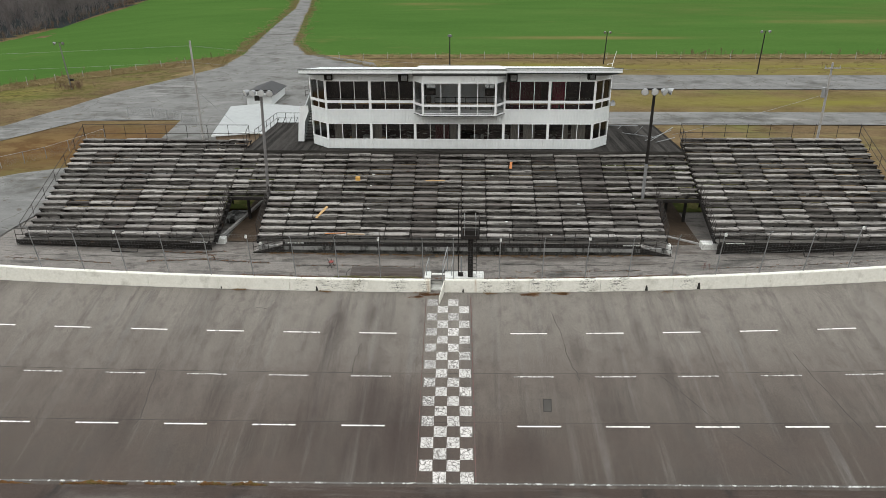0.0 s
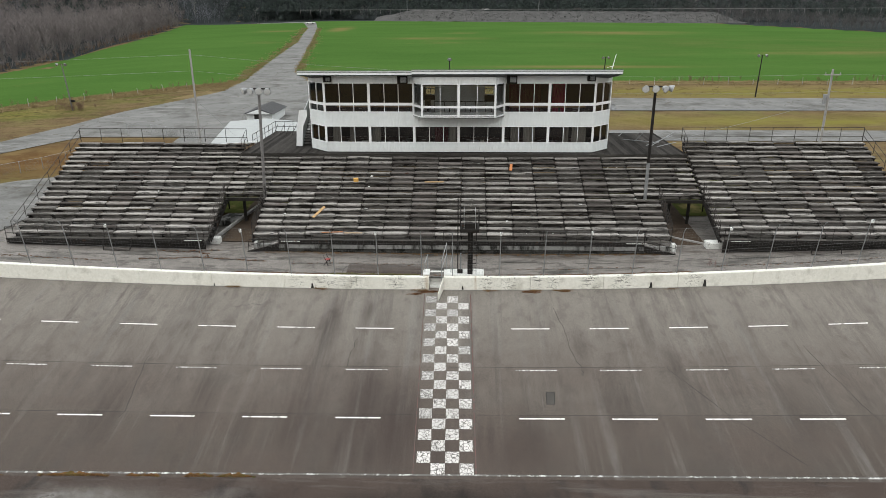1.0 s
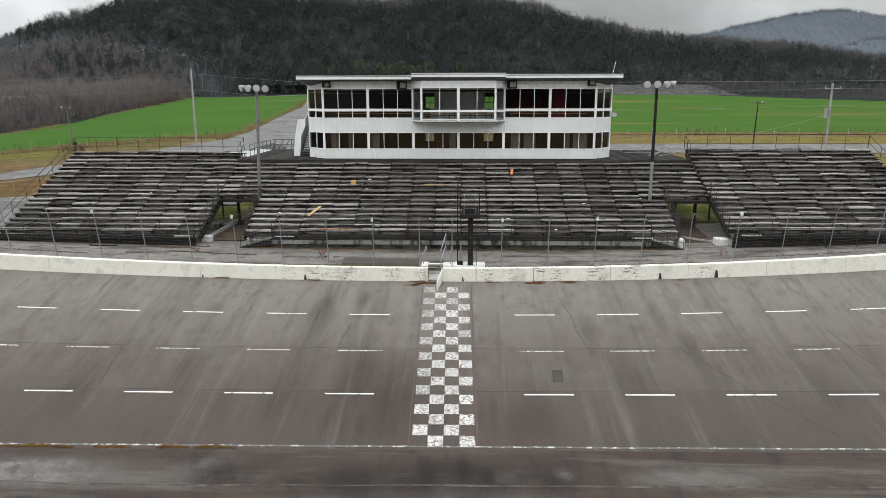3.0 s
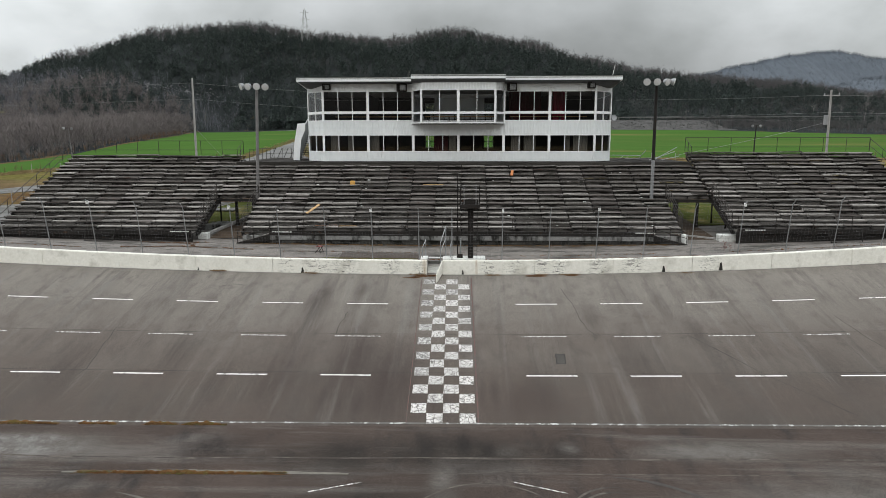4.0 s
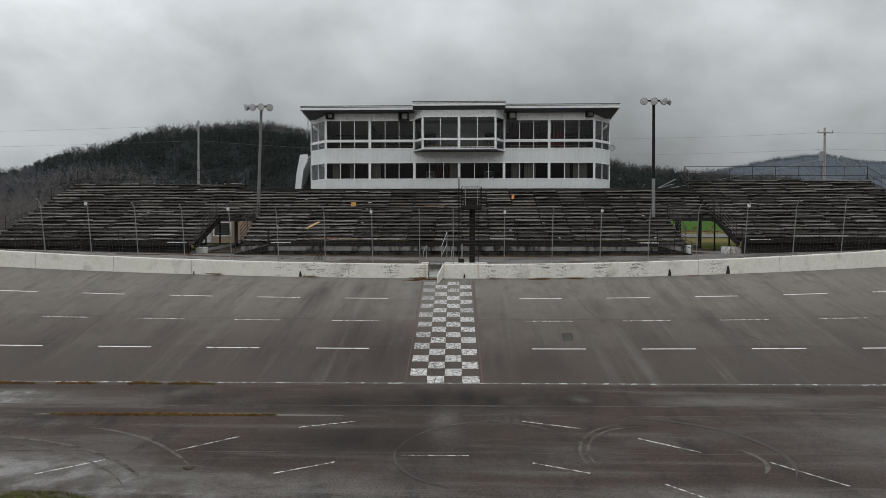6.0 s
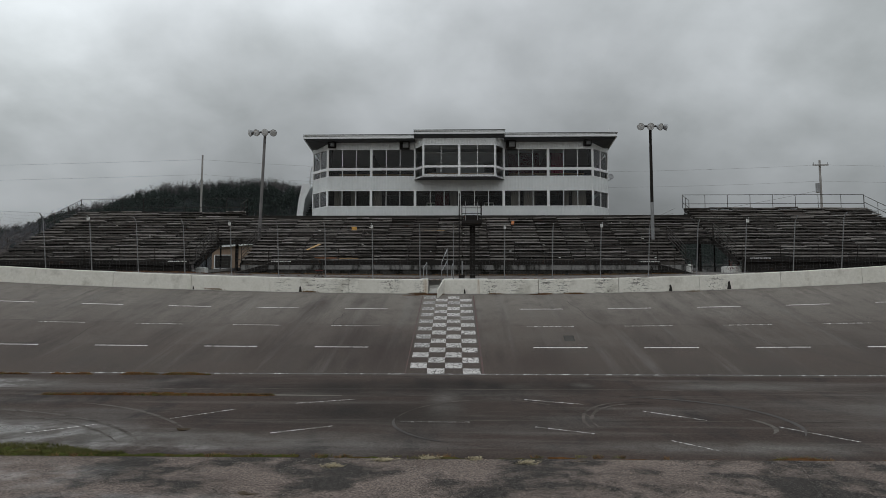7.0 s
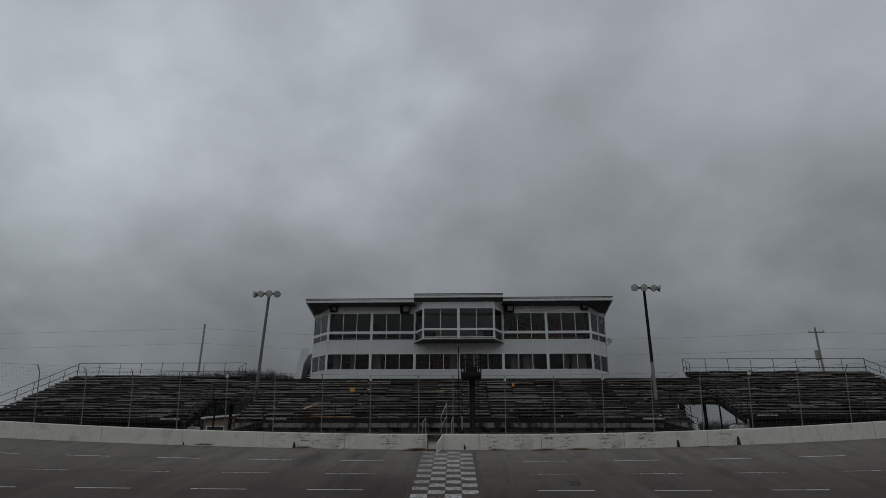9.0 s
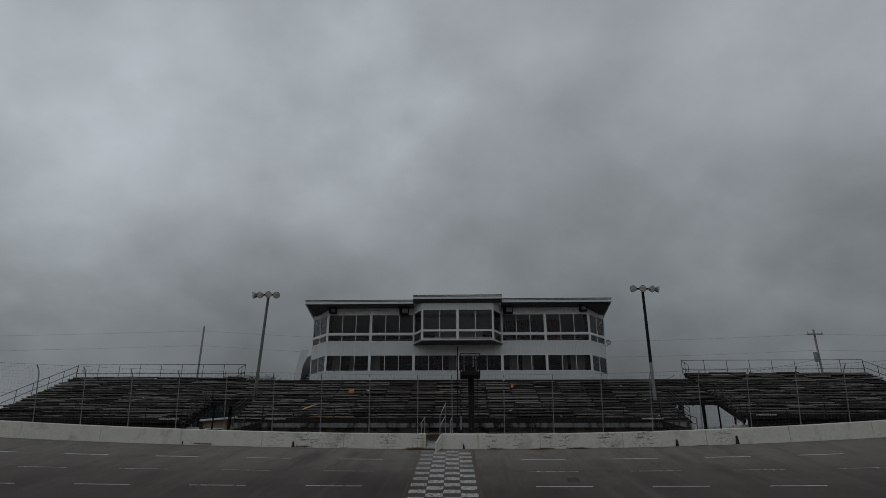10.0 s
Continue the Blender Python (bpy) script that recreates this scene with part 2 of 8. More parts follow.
def layer(m, stretch, scale, lo, hi, tint, seed, most=1.0, rough=0.65, detail=7.0, zone=None, cluster=None, spots=()):
    """One more layer of stain, wear or painted sheen over a surface's colour; zone: full wear from the first to the
    second distance along y, fading out by the third; cluster: a broad noise that gathers the wear; spots: (x, y, half
    width, half length) that alone are worn.
    """
    nt = m.node_tree
    bsdf = nt.nodes["Principled BSDF"]
    colour = bsdf.inputs["Base Color"].links[0].from_socket
    geo, sv = node(nt, "ShaderNodeNewGeometry"), node(nt, "ShaderNodeVectorMath")
    sv.operation, sv.inputs[1].default_value, sv.inputs[2].default_value = "MULTIPLY_ADD", stretch, (seed, seed * 1.7, seed * 0.6)
    nt.links.new(geo.outputs["Position"], sv.inputs[0])
    blot = node(nt, "ShaderNodeTexNoise", Scale=scale, Detail=detail, Roughness=rough)
    nt.links.new(sv.outputs[0], blot.inputs["Vector"])
    where, over = node(nt, "ShaderNodeMapRange"), node(nt, "ShaderNodeMixRGB")
    where.inputs[1].default_value, where.inputs[2].default_value, where.inputs[4].default_value = lo, hi, most
    nt.links.new(blot.outputs[0], where.inputs[0])
    mask = where.outputs[0]
    if zone:
        xyz, fade, times = node(nt, "ShaderNodeSeparateXYZ"), node(nt, "ShaderNodeMapRange"), node(nt, "ShaderNodeMath")
        nt.links.new(geo.outputs["Position"], xyz.inputs[0])
        nt.links.new(xyz.outputs[1], fade.inputs[0])
        fade.inputs[1].default_value, fade.inputs[2].default_value, fade.inputs[3].default_value, fade.inputs[4].default_value = zone[0], zone[1], 1.0, 0.0
        times.operation = "MULTIPLY"
        nt.links.new(mask, times.inputs[0])
        nt.links.new(fade.outputs[0], times.inputs[1])
        mask = times.outputs[0]
    if cluster:
        broad, near, times = node(nt, "ShaderNodeTexNoise", Scale=cluster[0], Detail=2.0), node(nt, "ShaderNodeMapRange"), node(nt, "ShaderNodeMath")
        nt.links.new(geo.outputs["Position"], broad.inputs["Vector"])
        near.inputs[1].default_value, near.inputs[2].default_value = cluster[1:]
        nt.links.new(broad.outputs[0], near.inputs[0])
        times.operation = "MULTIPLY"
        nt.links.new(mask, times.inputs[0])
        nt.links.new(near.outputs[0], times.inputs[1])
        mask = times.outputs[0]
    total = None
    for x, y, rx, ry in spots:
        off, size, dist, fall = node(nt, "ShaderNodeVectorMath"), node(nt, "ShaderNodeVectorMath"), node(nt, "ShaderNodeVectorMath"), node(nt, "ShaderNodeMapRange")
        off.operation, off.inputs[1].default_value = "SUBTRACT", (x, y, 0)
        size.operation, size.inputs[1].default_value = "MULTIPLY", (1 / rx, 1 / ry, 0)
        dist.operation = "LENGTH"
        nt.links.new(geo.outputs["Position"], off.inputs[0])
        nt.links.new(off.outputs[0], size.inputs[0])
        nt.links.new(size.outputs[0], dist.inputs[0])
        fall.interpolation_type = "SMOOTHSTEP"
        fall.inputs[1].default_value, fall.inputs[2].default_value, fall.inputs[3].default_value, fall.inputs[4].default_value = 0.0, 1.0, 1.0, 0.0
        nt.links.new(dist.outputs["Value"], fall.inputs[0])
        if total:
            plus = node(nt, "ShaderNodeMath")
            plus.operation = "MAXIMUM"
            nt.links.new(total, plus.inputs[0])
            nt.links.new(fall.outputs[0], plus.inputs[1])
            total = plus.outputs[0]
        else:
            total = fall.outputs[0]
    if total:
        times = node(nt, "ShaderNodeMath")
        times.operation = "MULTIPLY"
        nt.links.new(mask, times.inputs[0])
        nt.links.new(total, times.inputs[1])
        mask = times.outputs[0]
    nt.links.new(mask, over.inputs[0])
    nt.links.new(colour, over.inputs[1])
    over.inputs[2].default_value = (*tint, 1)
    nt.links.new(over.outputs[0], bsdf.inputs["Base Color"])
    return m


def damp(m, spots, scale=0.8, low=0.40, high=0.60, wet=0.22, gloss=0.5):
    """A film of rain water on the given (x, y, half width, half length): smoother and more reflecting, with ragged shores."""
    nt = m.node_tree
    bsdf = nt.nodes["Principled BSDF"]
    geo, blot, shore = node(nt, "ShaderNodeNewGeometry"), node(nt, "ShaderNodeTexNoise", Scale=scale, Detail=6.0, Roughness=0.6), node(nt, "ShaderNodeMapRange")
    nt.links.new(geo.outputs["Position"], blot.inputs["Vector"])
    shore.inputs[1].default_value, shore.inputs[2].default_value = low, high
    nt.links.new(blot.outputs[0], shore.inputs[0])
    total = None
    for x, y, rx, ry in spots:
        off, dist, fall = node(nt, "ShaderNodeVectorMath"), node(nt, "ShaderNodeVectorMath"), node(nt, "ShaderNodeMapRange")
        off.operation, off.inputs[1].default_value, off.inputs[2].default_value = "MULTIPLY_ADD", (1 / rx, 1 / ry, 0), (-x / rx, -y / ry, 0)
        dist.operation = "LENGTH"
        nt.links.new(geo.outputs["Position"], off.inputs[0])
        nt.links.new(off.outputs[0], dist.inputs[0])
        fall.interpolation_type = "SMOOTHSTEP"
        fall.inputs[1].default_value, fall.inputs[2].default_value, fall.inputs[3].default_value, fall.inputs[4].default_value = 0.35, 1.0, 1.0, 0.0
        nt.links.new(dist.outputs["Value"], fall.inputs[0])
        if total:
            most = node(nt, "ShaderNodeMath")
            most.operation = "MAXIMUM"
            nt.links.new(total, most.inputs[0])
            nt.links.new(fall.outputs[0], most.inputs[1])
            total = most.outputs[0]
        else:
            total = fall.outputs[0]
    film = node(nt, "ShaderNodeMath")
    film.operation = "MULTIPLY"
    nt.links.new(shore.outputs[0], film.inputs[0])
    nt.links.new(total, film.inputs[1])
    for socket, there in (("Roughness", wet), ("Specular IOR Level", gloss)):
        blend = node(nt, "ShaderNodeMapRange")
        blend.inputs[3].default_value, blend.inputs[4].default_value = bsdf.inputs[socket].default_value, there
        nt.links.new(film.outputs[0], blend.inputs[0])
        nt.links.new(blend.outputs[0], bsdf.inputs[socket])
    return m


def gritty(m, scale, low, high):
    """Coarse aggregate: the colour is made lighter and darker from grain to grain."""
    nt = m.node_tree
    bsdf = nt.nodes["Principled BSDF"]
    geo, grit, gain, last = node(nt, "ShaderNodeNewGeometry"), node(nt, "ShaderNodeTexNoise", Scale=scale, Detail=8.0, Roughness=0.8), node(nt, "ShaderNodeMapRange"), node(nt, "ShaderNodeMixRGB")
    nt.links.new(geo.outputs["Position"], grit.inputs["Vector"])
    gain.inputs[1].default_value, gain.inputs[2].default_value, gain.inputs[3].default_value, gain.inputs[4].default_value = 0.3, 0.7, low, high
    nt.links.new(grit.outputs[0], gain.inputs[0])
    last.blend_type, last.inputs[0].default_value = "MULTIPLY", 1.0
    nt.links.new(bsdf.inputs["Base Color"].links[0].from_socket, last.inputs[1])
    nt.links.new(gain.outputs[0], last.inputs[2])
    nt.links.new(last.outputs[0], bsdf.inputs["Base Color"])


def crackled(m, scale, width, tint):
    """Fine cracks in a network over the colour."""
    nt = m.node_tree
    bsdf = nt.nodes["Principled BSDF"]
    geo, wobble, add, cell, where, over = node(nt, "ShaderNodeNewGeometry"), node(nt, "ShaderNodeTexNoise", Scale=scale * 2.0, Detail=4.0), node(nt, "ShaderNodeVectorMath"), node(nt, "ShaderNodeTexVoronoi", Scale=scale), node(nt, "ShaderNodeMapRange"), node(nt, "ShaderNodeMixRGB")
    cell.feature = "DISTANCE_TO_EDGE"
    add.operation, add.inputs[1].default_value = "MULTIPLY_ADD", (0.25 / scale, 0.25 / scale, 0.25 / scale)
    nt.links.new(geo.outputs["Position"], wobble.inputs["Vector"])
    nt.links.new(wobble.outputs["Color"], add.inputs[0])
    nt.links.new(geo.outputs["Position"], add.inputs[2])
    nt.links.new(add.outputs[0], cell.inputs["Vector"])
    where.inputs[1].default_value, where.inputs[2].default_value, where.inputs[3].default_value, where.inputs[4].default_value = width * 0.5, width, 1.0, 0.0
    nt.links.new(cell.outputs["Distance"], where.inputs[0])
    nt.links.new(where.outputs[0], over.inputs[0])
    nt.links.new(bsdf.inputs["Base Color"].links[0].from_socket, over.inputs[1])
    over.inputs[2].default_value = (*tint, 1)
    nt.links.new(over.outputs[0], bsdf.inputs["Base Color"])


def chipped_wall_paint():
    """Cream-white paint on concrete: grey wash, long dark scuffs, small black chips, rust runs."""
    m = surface("chipped_white_wall_paint", (0.62, 0.60, 0.53), (0.84, 0.82, 0.76), 0.65, grain=6, blotch=0.8, stain=(0.42, 0.40, 0.34), stain_scale=0.8, stain_at=(0.52, 0.75), bump=0.1)
    scuffed = [(x, 43.2, w, 6) for x, w in ((-11.6, 0.7), (-9.5, 1.5), (-7.7, 1.5), (-4.7, 1.0), (-2.7, 0.6), (1.7, 0.8), (3.2, 1.1), (5.2, 0.9), (6.4, 0.9), (9.0, 1.2), (11.2, 1.4), (16.0, 1.0))]
    layer(m, (0.5, 1, 4.0), 2.4, 0.55, 0.60, (0.10, 0.095, 0.085), 3.0, 0.9, 0.7, spots=scuffed)
    layer(m, (1.3, 1, 1.8), 6.0, 0.57, 0.60, (0.05, 0.046, 0.04), 8.0, 1.0, 0.75, spots=scuffed)
    layer(m, (1.0, 1, 3.0), 4.0, 0.64, 0.67, (0.12, 0.11, 0.09), 18.0, 0.8, 0.75, cluster=(0.5, 0.52, 0.62))
    layer(m, (3.0, 1, 0.5), 1.5, 0.34, 0.60, (0.34, 0.20, 0.08), 22.0, 0.6, spots=((-2.45, 43.2, 0.22, 6), (0.95, 43.2, 0.12, 6)))
    layer(m, (3.0, 1, 0.35), 1.0, 0.70, 0.78, (0.32, 0.20, 0.09), 12.0, 0.7)
    return m


def plain(name, colour, rough=0.6, metal=0.0):
    return surface(name, [c * 0.82 for c in colour], [min(1, c * 1.12) for c in colour], rough, metal, 14.0, bump=0.05)


def glass_material():
    m = bpy.data.materials.new("window_glass")
    m.use_nodes = True
    nt = m.node_tree
    nt.nodes.clear()
    out, mix = node(nt, "ShaderNodeOutputMaterial"), node(nt, "ShaderNodeMixShader")
    clear, gloss, fres = node(nt, "ShaderNodeBsdfTransparent"), node(nt, "ShaderNodeBsdfGlossy", Roughness=0.02), node(nt, "ShaderNodeFresnel", IOR=1.8)
    clear.inputs[0].default_value = (0.80, 0.82, 0.82, 1)
    nt.links.new(fres.outputs[0], mix.inputs[0])
    nt.links.new(clear.outputs[0], mix.inputs[1])
    nt.links.new(gloss.outputs[0], mix.inputs[2])
    nt.links.new(mix.outputs[0], out.inputs[0])
    return m


GLASS = glass_material()
TRACK = asphalt_with_streaks()
APRON = surface("apron_asphalt", (0.0377, 0.0282, 0.0241), (0.0754, 0.0572, 0.0491), 0.9, grain=30, blotch=0.35, stretch=(0.5, 1, 1), stain=(0.105, 0.098, 0.092), stain_scale=0.3, stain_stretch=(0.45, 1.3, 1), stain_at=(0.52, 0.80), bump=0.5, gloss=0.1)
layer(APRON, (0.9, 0.35, 1), 0.9, 0.52, 0.68, (0.028, 0.025, 0.024), 3.0, 0.8)
layer(APRON, (0.12, 1.6, 1), 1.0, 0.50, 0.70, (0.125, 0.113, 0.103), 11.0, 0.6)
layer(APRON, (0.8, 0.5, 1), 1.4, 0.25, 0.60, (0.022, 0.019, 0.018), 43.0, 0.9, spots=((-1.4, 25.6, 0.9, 2.0), (0.1, 25.6, 0.8, 2.2), (1.0, 25.4, 0.7, 1.8), (4.2, 25.2, 1.3, 1.6), (-4.5, 25.3, 2.0, 1.4), (-10, 25.3, 2.5, 1.5), (-3.5, 21.5, 3.0, 1.6)))
# pale patches; the wide left ones paint the sky's sheen on wet asphalt
layer(APRON, (0.8, 1.2, 1), 1.1, 0.25, 0.62, (0.145, 0.135, 0.124), 47.0, 0.85, spots=((-17.0, 19.6, 9.0, 2.8), (-0.6, 22.3, 0.9, 3.5), (4.4, 25.7, 0.7, 0.7), (1.9, 25.3, 0.8, 0.6), (9.5, 25.5, 3.0, 0.8), (-15.0, 18.8, 8.0, 1.8), (-6.0, 18.0, 7.0, 1.2), (7.0, 17.6, 7.0, 1.0)))
layer(APRON, (0.5, 0.5, 1), 1.2, 0.15, 0.55, (0.026, 0.022, 0.019), 53.0, 0.75, spots=((0.0, 25.2, 9.0, 2.6), (-1.5, 21.0, 8.0, 3.4), (-5.0, 24.6, 6.0, 2.0)))
layer(APRON, (9, 9, 9), 1.0, 0.60, 0.72, (0.15, 0.142, 0.132), 17.0, 0.6, 0.8)
INFIELD = surface("infield_asphalt", (0.0832, 0.0644, 0.0549), (0.2106, 0.1677, 0.1466), 0.95, grain=26, blotch=0.9, stain=(0.036, 0.032, 0.029), stain_scale=0.55, stain_at=(0.47, 0.57), bump=1.0, gloss=0.1)
layer(INFIELD, (1, 1, 1), 38.0, 0.56, 0.66, (0.27, 0.25, 0.232), 5.0, 0.8, 0.8, 3.0)
layer(INFIELD, (1, 1, 1), 22.0, 0.57, 0.66, (0.028, 0.025, 0.023), 9.0, 0.8, 0.8, 3.0)
WALKWAY = surface("cracked_walkway_asphalt", (0.108, 0.097, 0.088), (0.228, 0.206, 0.190), 0.8, grain=18, blotch=0.7, stain=(0.05, 0.047, 0.042), stain_scale=0.7, stain_stretch=(0.35, 1.3, 1), stain_at=(0.52, 0.68), bump=0.3)
ROAD = surface("grey_road_asphalt", (0.118, 0.116, 0.113), (0.19, 0.187, 0.182), 0.9, grain=6, blotch=0.35, stain=(0.085, 0.082, 0.076), stain_scale=0.25, stain_at=(0.50, 0.68), bump=0.15, gloss=0.05)
layer(ROAD, (0.12, 0.5, 1), 1.0, 0.55, 0.7, (0.24, 0.235, 0.228), 4.0, 0.8)
layer(ROAD, (1, 1, 1), 0.9, 0.60, 0.66, (0.075, 0.062, 0.042), 7.0, 0.7)
crackled(ROAD, 0.11, 0.004, (0.085, 0.08, 0.07))
layer(APRON, (0.7, 0.7, 1), 0.9, 0.2, 0.6, (0.125, 0.117, 0.107), 61.0, 0.75, spots=((14.0, 21.5, 6.0, 4.5), (19.0, 19.0, 7.0, 5.0), (-17.0, 25.2, 6.0, 1.8), (11.0, 25.6, 5.0, 1.3), (-10.5, 18.3, 5.0, 1.5)))
layer(APRON, (1.0, 0.35, 1), 1.1, 0.2, 0.6, (0.020, 0.017, 0.016), 67.0, 0.9, spots=((-1.35, 25.5, 0.55, 1.1), (0.2, 25.8, 0.5, 1.2), (1.2, 25.3, 0.45, 1.0)))
damp(APRON, ((-13.0, 18.4, 7.0, 2.0), (-20.0, 18.5, 8.0, 3.5), (-18.5, 25.3, 4.0, 1.4), (-9.0, 17.2, 5.0, 0.7)))
damp(INFIELD, ((-10.5, 14.6, 4.5, 1.6), (-14.0, 13.5, 5.0, 3.0), (-6.5, 12.8, 3.0, 1.0), (-9.0, 11.5, 5.0, 1.6)))
gritty(APRON, 20.0, 0.3, 1.7)
gritty(INFIELD, 18.0, -0.2, 2.2)
layer(WALKWAY, (0.35, 1.6, 1), 0.9, 0.42, 0.60, (0.048, 0.036, 0.028), 23.0, 0.85, spots=((-8, 46.6, 12, 1.1), (6, 46.6, 12, 1.2), (26, 46.9, 10, 1.2), (-27, 46.7, 9, 0.9), (14, 45.6, 6, 0.7), (-17.5, 47.5, 2.6, 2.2), (17.4, 47.5, 2.6, 2.2)))
layer(WALKWAY, (0.7, 1.2, 1), 1.6, 0.55, 0.62, (0.040, 0.034, 0.029), 29.0, 0.55)
gritty(WALKWAY, 16.0, 0.5, 1.5)
WORNLINE = surface("worn_lane_paint", (0.5225, 0.4925, 0.4700), (0.7942, 0.7486, 0.7400), 0.7, grain=22, blotch=3, stain=(0.12, 0.115, 0.105), stain_scale=7, stain_at=(0.46, 0.54))
LINE = surface("road_paint", (0.5747, 0.5418, 0.5200), (0.8360, 0.7880, 0.7800), 0.7, grain=22, blotch=3, stain=(0.13, 0.125, 0.12), stain_scale=5, stain_at=(0.55, 0.66))
CHECK = surface("checker_paint", (0.420, 0.402, 0.385), (0.640, 0.610, 0.590), 0.7, grain=18, blotch=2, stain=(0.14, 0.13, 0.12), stain_scale=7.0, stain_at=(0.53, 0.64), vary=0.08)
layer(CHECK, (1, 1, 1), 26.0, 0.58, 0.64, (0.16, 0.15, 0.14), 5.0, 0.8)
WORN = surface("faded_checker_paint", (0.400, 0.382, 0.368), (0.600, 0.575, 0.555), 0.75, grain=18, blotch=2, stain=(0.11, 0.105, 0.1), stain_scale=14.0, stain_at=(0.45, 0.56), vary=0.08)
crackled(CHECK, 4.6, 0.068, (0.10, 0.092, 0.086))
crackled(WORN, 4.5, 0.05, (0.12, 0.112, 0.105))
SKID = surface("tyre_marks", (0.026, 0.022, 0.020), (0.058, 0.049, 0.044), 0.6, grain=8, bump=0.1)
PALE = surface("scuffed_marks", (0.052, 0.044, 0.038), (0.145, 0.127, 0.112), 0.85, grain=9, blotch=1.5, stain=(0.052, 0.044, 0.039), stain_scale=1.2, stain_at=(0.43, 0.58), bump=0.2, gloss=0.1)
CRACK = plain("crack_filler", (0.035, 0.033, 0.03), 0.9)
REDLINE = surface("faded_red_line", (0.075, 0.052, 0.048), (0.135, 0.070, 0.064), 0.85, grain=9, stain=(0.08, 0.07, 0.065), stain_scale=3, stain_at=(0.5, 0.6))
WALLPAINT = chipped_wall_paint()
# blotchy near-black, much darker than the edge beam above it
DARKWALL = surface("near_black_footing", (0.022, 0.021, 0.019), (0.085, 0.083, 0.078), 0.9, grain=7, blotch=0.8, stain=(0.012, 0.012, 0.010), stain_scale=1.2, stain_at=(0.48, 0.6), bump=0.3, gloss=0.1)
GRASS = surface("short_green_grass", (0.036, 0.046, 0.014), (0.082, 0.092, 0.030), 0.95, grain=6, blotch=0.6, stain=(0.16, 0.13, 0.06), stain_scale=0.4, stain_at=(0.5, 0.66), bump=0.4, gloss=0.0)
CONCRETE = surface("stained_concrete", (0.1310, 0.1293, 0.1250), (0.3025, 0.2985, 0.2900), 0.85, grain=8, blotch=0.8, stain=(0.022, 0.021, 0.018), stain_scale=0.9, stain_stretch=(1.6, 1, 0.5), stain_at=(0.48, 0.60), bump=0.2)
WHITEBLOCK = surface("white_concrete", (0.5, 0.5, 0.48), (0.74, 0.74, 0.71), 0.8, grain=8, stain=(0.2, 0.19, 0.17), stain_scale=1.5, stain_at=(0.58, 0.72))
SEAT = surface("weathered_plank", (0.0740, 0.0670, 0.0620), (0.3250, 0.3020, 0.2840), 0.85, grain=6, blotch=1.7, stretch=(0.35, 5, 5), stain=(0.03, 0.028, 0.025), stain_scale=1.0, stain_stretch=(0.7, 4.5, 4.5), stain_at=(0.55, 0.62), bump=0.4, vary=0.26, contrast=(0.28, 0.66), gloss=0.12)
layer(SEAT, (1.1, 7, 7), 1.0, 0.59, 0.63, (0.030, 0.027, 0.024), 6.0, 0.9)
layer(SEAT, (2.5, 11, 11), 2.2, 0.56, 0.61, (0.05, 0.046, 0.042), 14.0, 0.85, 0.75)
layer(SEAT, (1.5, 6, 6), 1.6, 0.56, 0.68, (0.52, 0.51, 0.48), 19.0, 0.75, 0.75)
AISLE = surface("worn_aisle_plank", (0.0491, 0.0428, 0.0399), (0.2256, 0.2028, 0.1900), 0.9, grain=5, blotch=0.6, stretch=(0.4, 4, 4), stain=(0.07, 0.04, 0.03), stain_scale=1.0, stain_at=(0.6, 0.7), bump=0.4, vary=0.15, gloss=0.1)
layer(SEAT, (0.5, 3, 3), 0.8, 0.52, 0.70, (0.125, 0.115, 0.105), 27.0, 0.25)
layer(SEAT, (0.6, 2.2, 2.2), 0.9, 0.36, 0.60, (0.040, 0.033, 0.027), 37.0, 0.6, spots=((13.5, 54.5, 5.5, 6.0), (11.0, 57.0, 8.0, 3.0), (-1.0, 57.0, 4.0, 2.0), (19.5, 57.5, 3.0, 3.0), (-6.0, 51.5, 4.0, 2.0), (7.5, 51.0, 3.5, 2.5)))
layer(SEAT, (14, 60, 60), 1.0, 0.55, 0.75, (0.16, 0.15, 0.14), 2.0, 0.6)
# darker than the seats: under-seat shade is put into the wood's colour
FOOT = surface("shade_darkened_footboard", (0.0240, 0.0220, 0.0195), (0.1250, 0.1160, 0.1050), 0.9, grain=5, blotch=0.5, stretch=(0.3, 4, 4), bump=0.4, vary=0.15, gloss=0.1)
# near-black stand-in for the shade in the gaps below the seats
VOID = plain("gap_shade_backing", (0.024, 0.021, 0.019), 0.9)
RISER = surface("damp_riser_board", (0.048, 0.043, 0.040), (0.250, 0.232, 0.218), 0.9, grain=5, blotch=0.8, stretch=(0.4, 4, 4), stain=(0.022, 0.019, 0.017), stain_scale=0.9, stain_stretch=(0.6, 2, 2), stain_at=(0.50, 0.60), bump=0.3, gloss=0.1)
DECK = surface("wet_dark_decking", (0.0130, 0.0118, 0.0110), (0.0600, 0.0550, 0.0510), 0.85, grain=5, blotch=0.6, stretch=(4, 0.4, 1), bump=0.4, vary=0.15, gloss=0.03)
IRON = surface("black_rusty_steel", (0.010, 0.0095, 0.009), (0.030, 0.026, 0.024), 0.7, 0.0, gloss=0.12, grain=20, stain=(0.07, 0.035, 0.02), stain_scale=3, stain_at=(0.62, 0.72))
RAIL = surface("rusty_rail_paint", (0.018, 0.016, 0.015), (0.055, 0.045, 0.040), 0.6, 0.3, grain=18)
GALV = surface("galvanised_steel", (0.22, 0.225, 0.23), (0.36, 0.365, 0.37), 0.5, 0.5, grain=25)
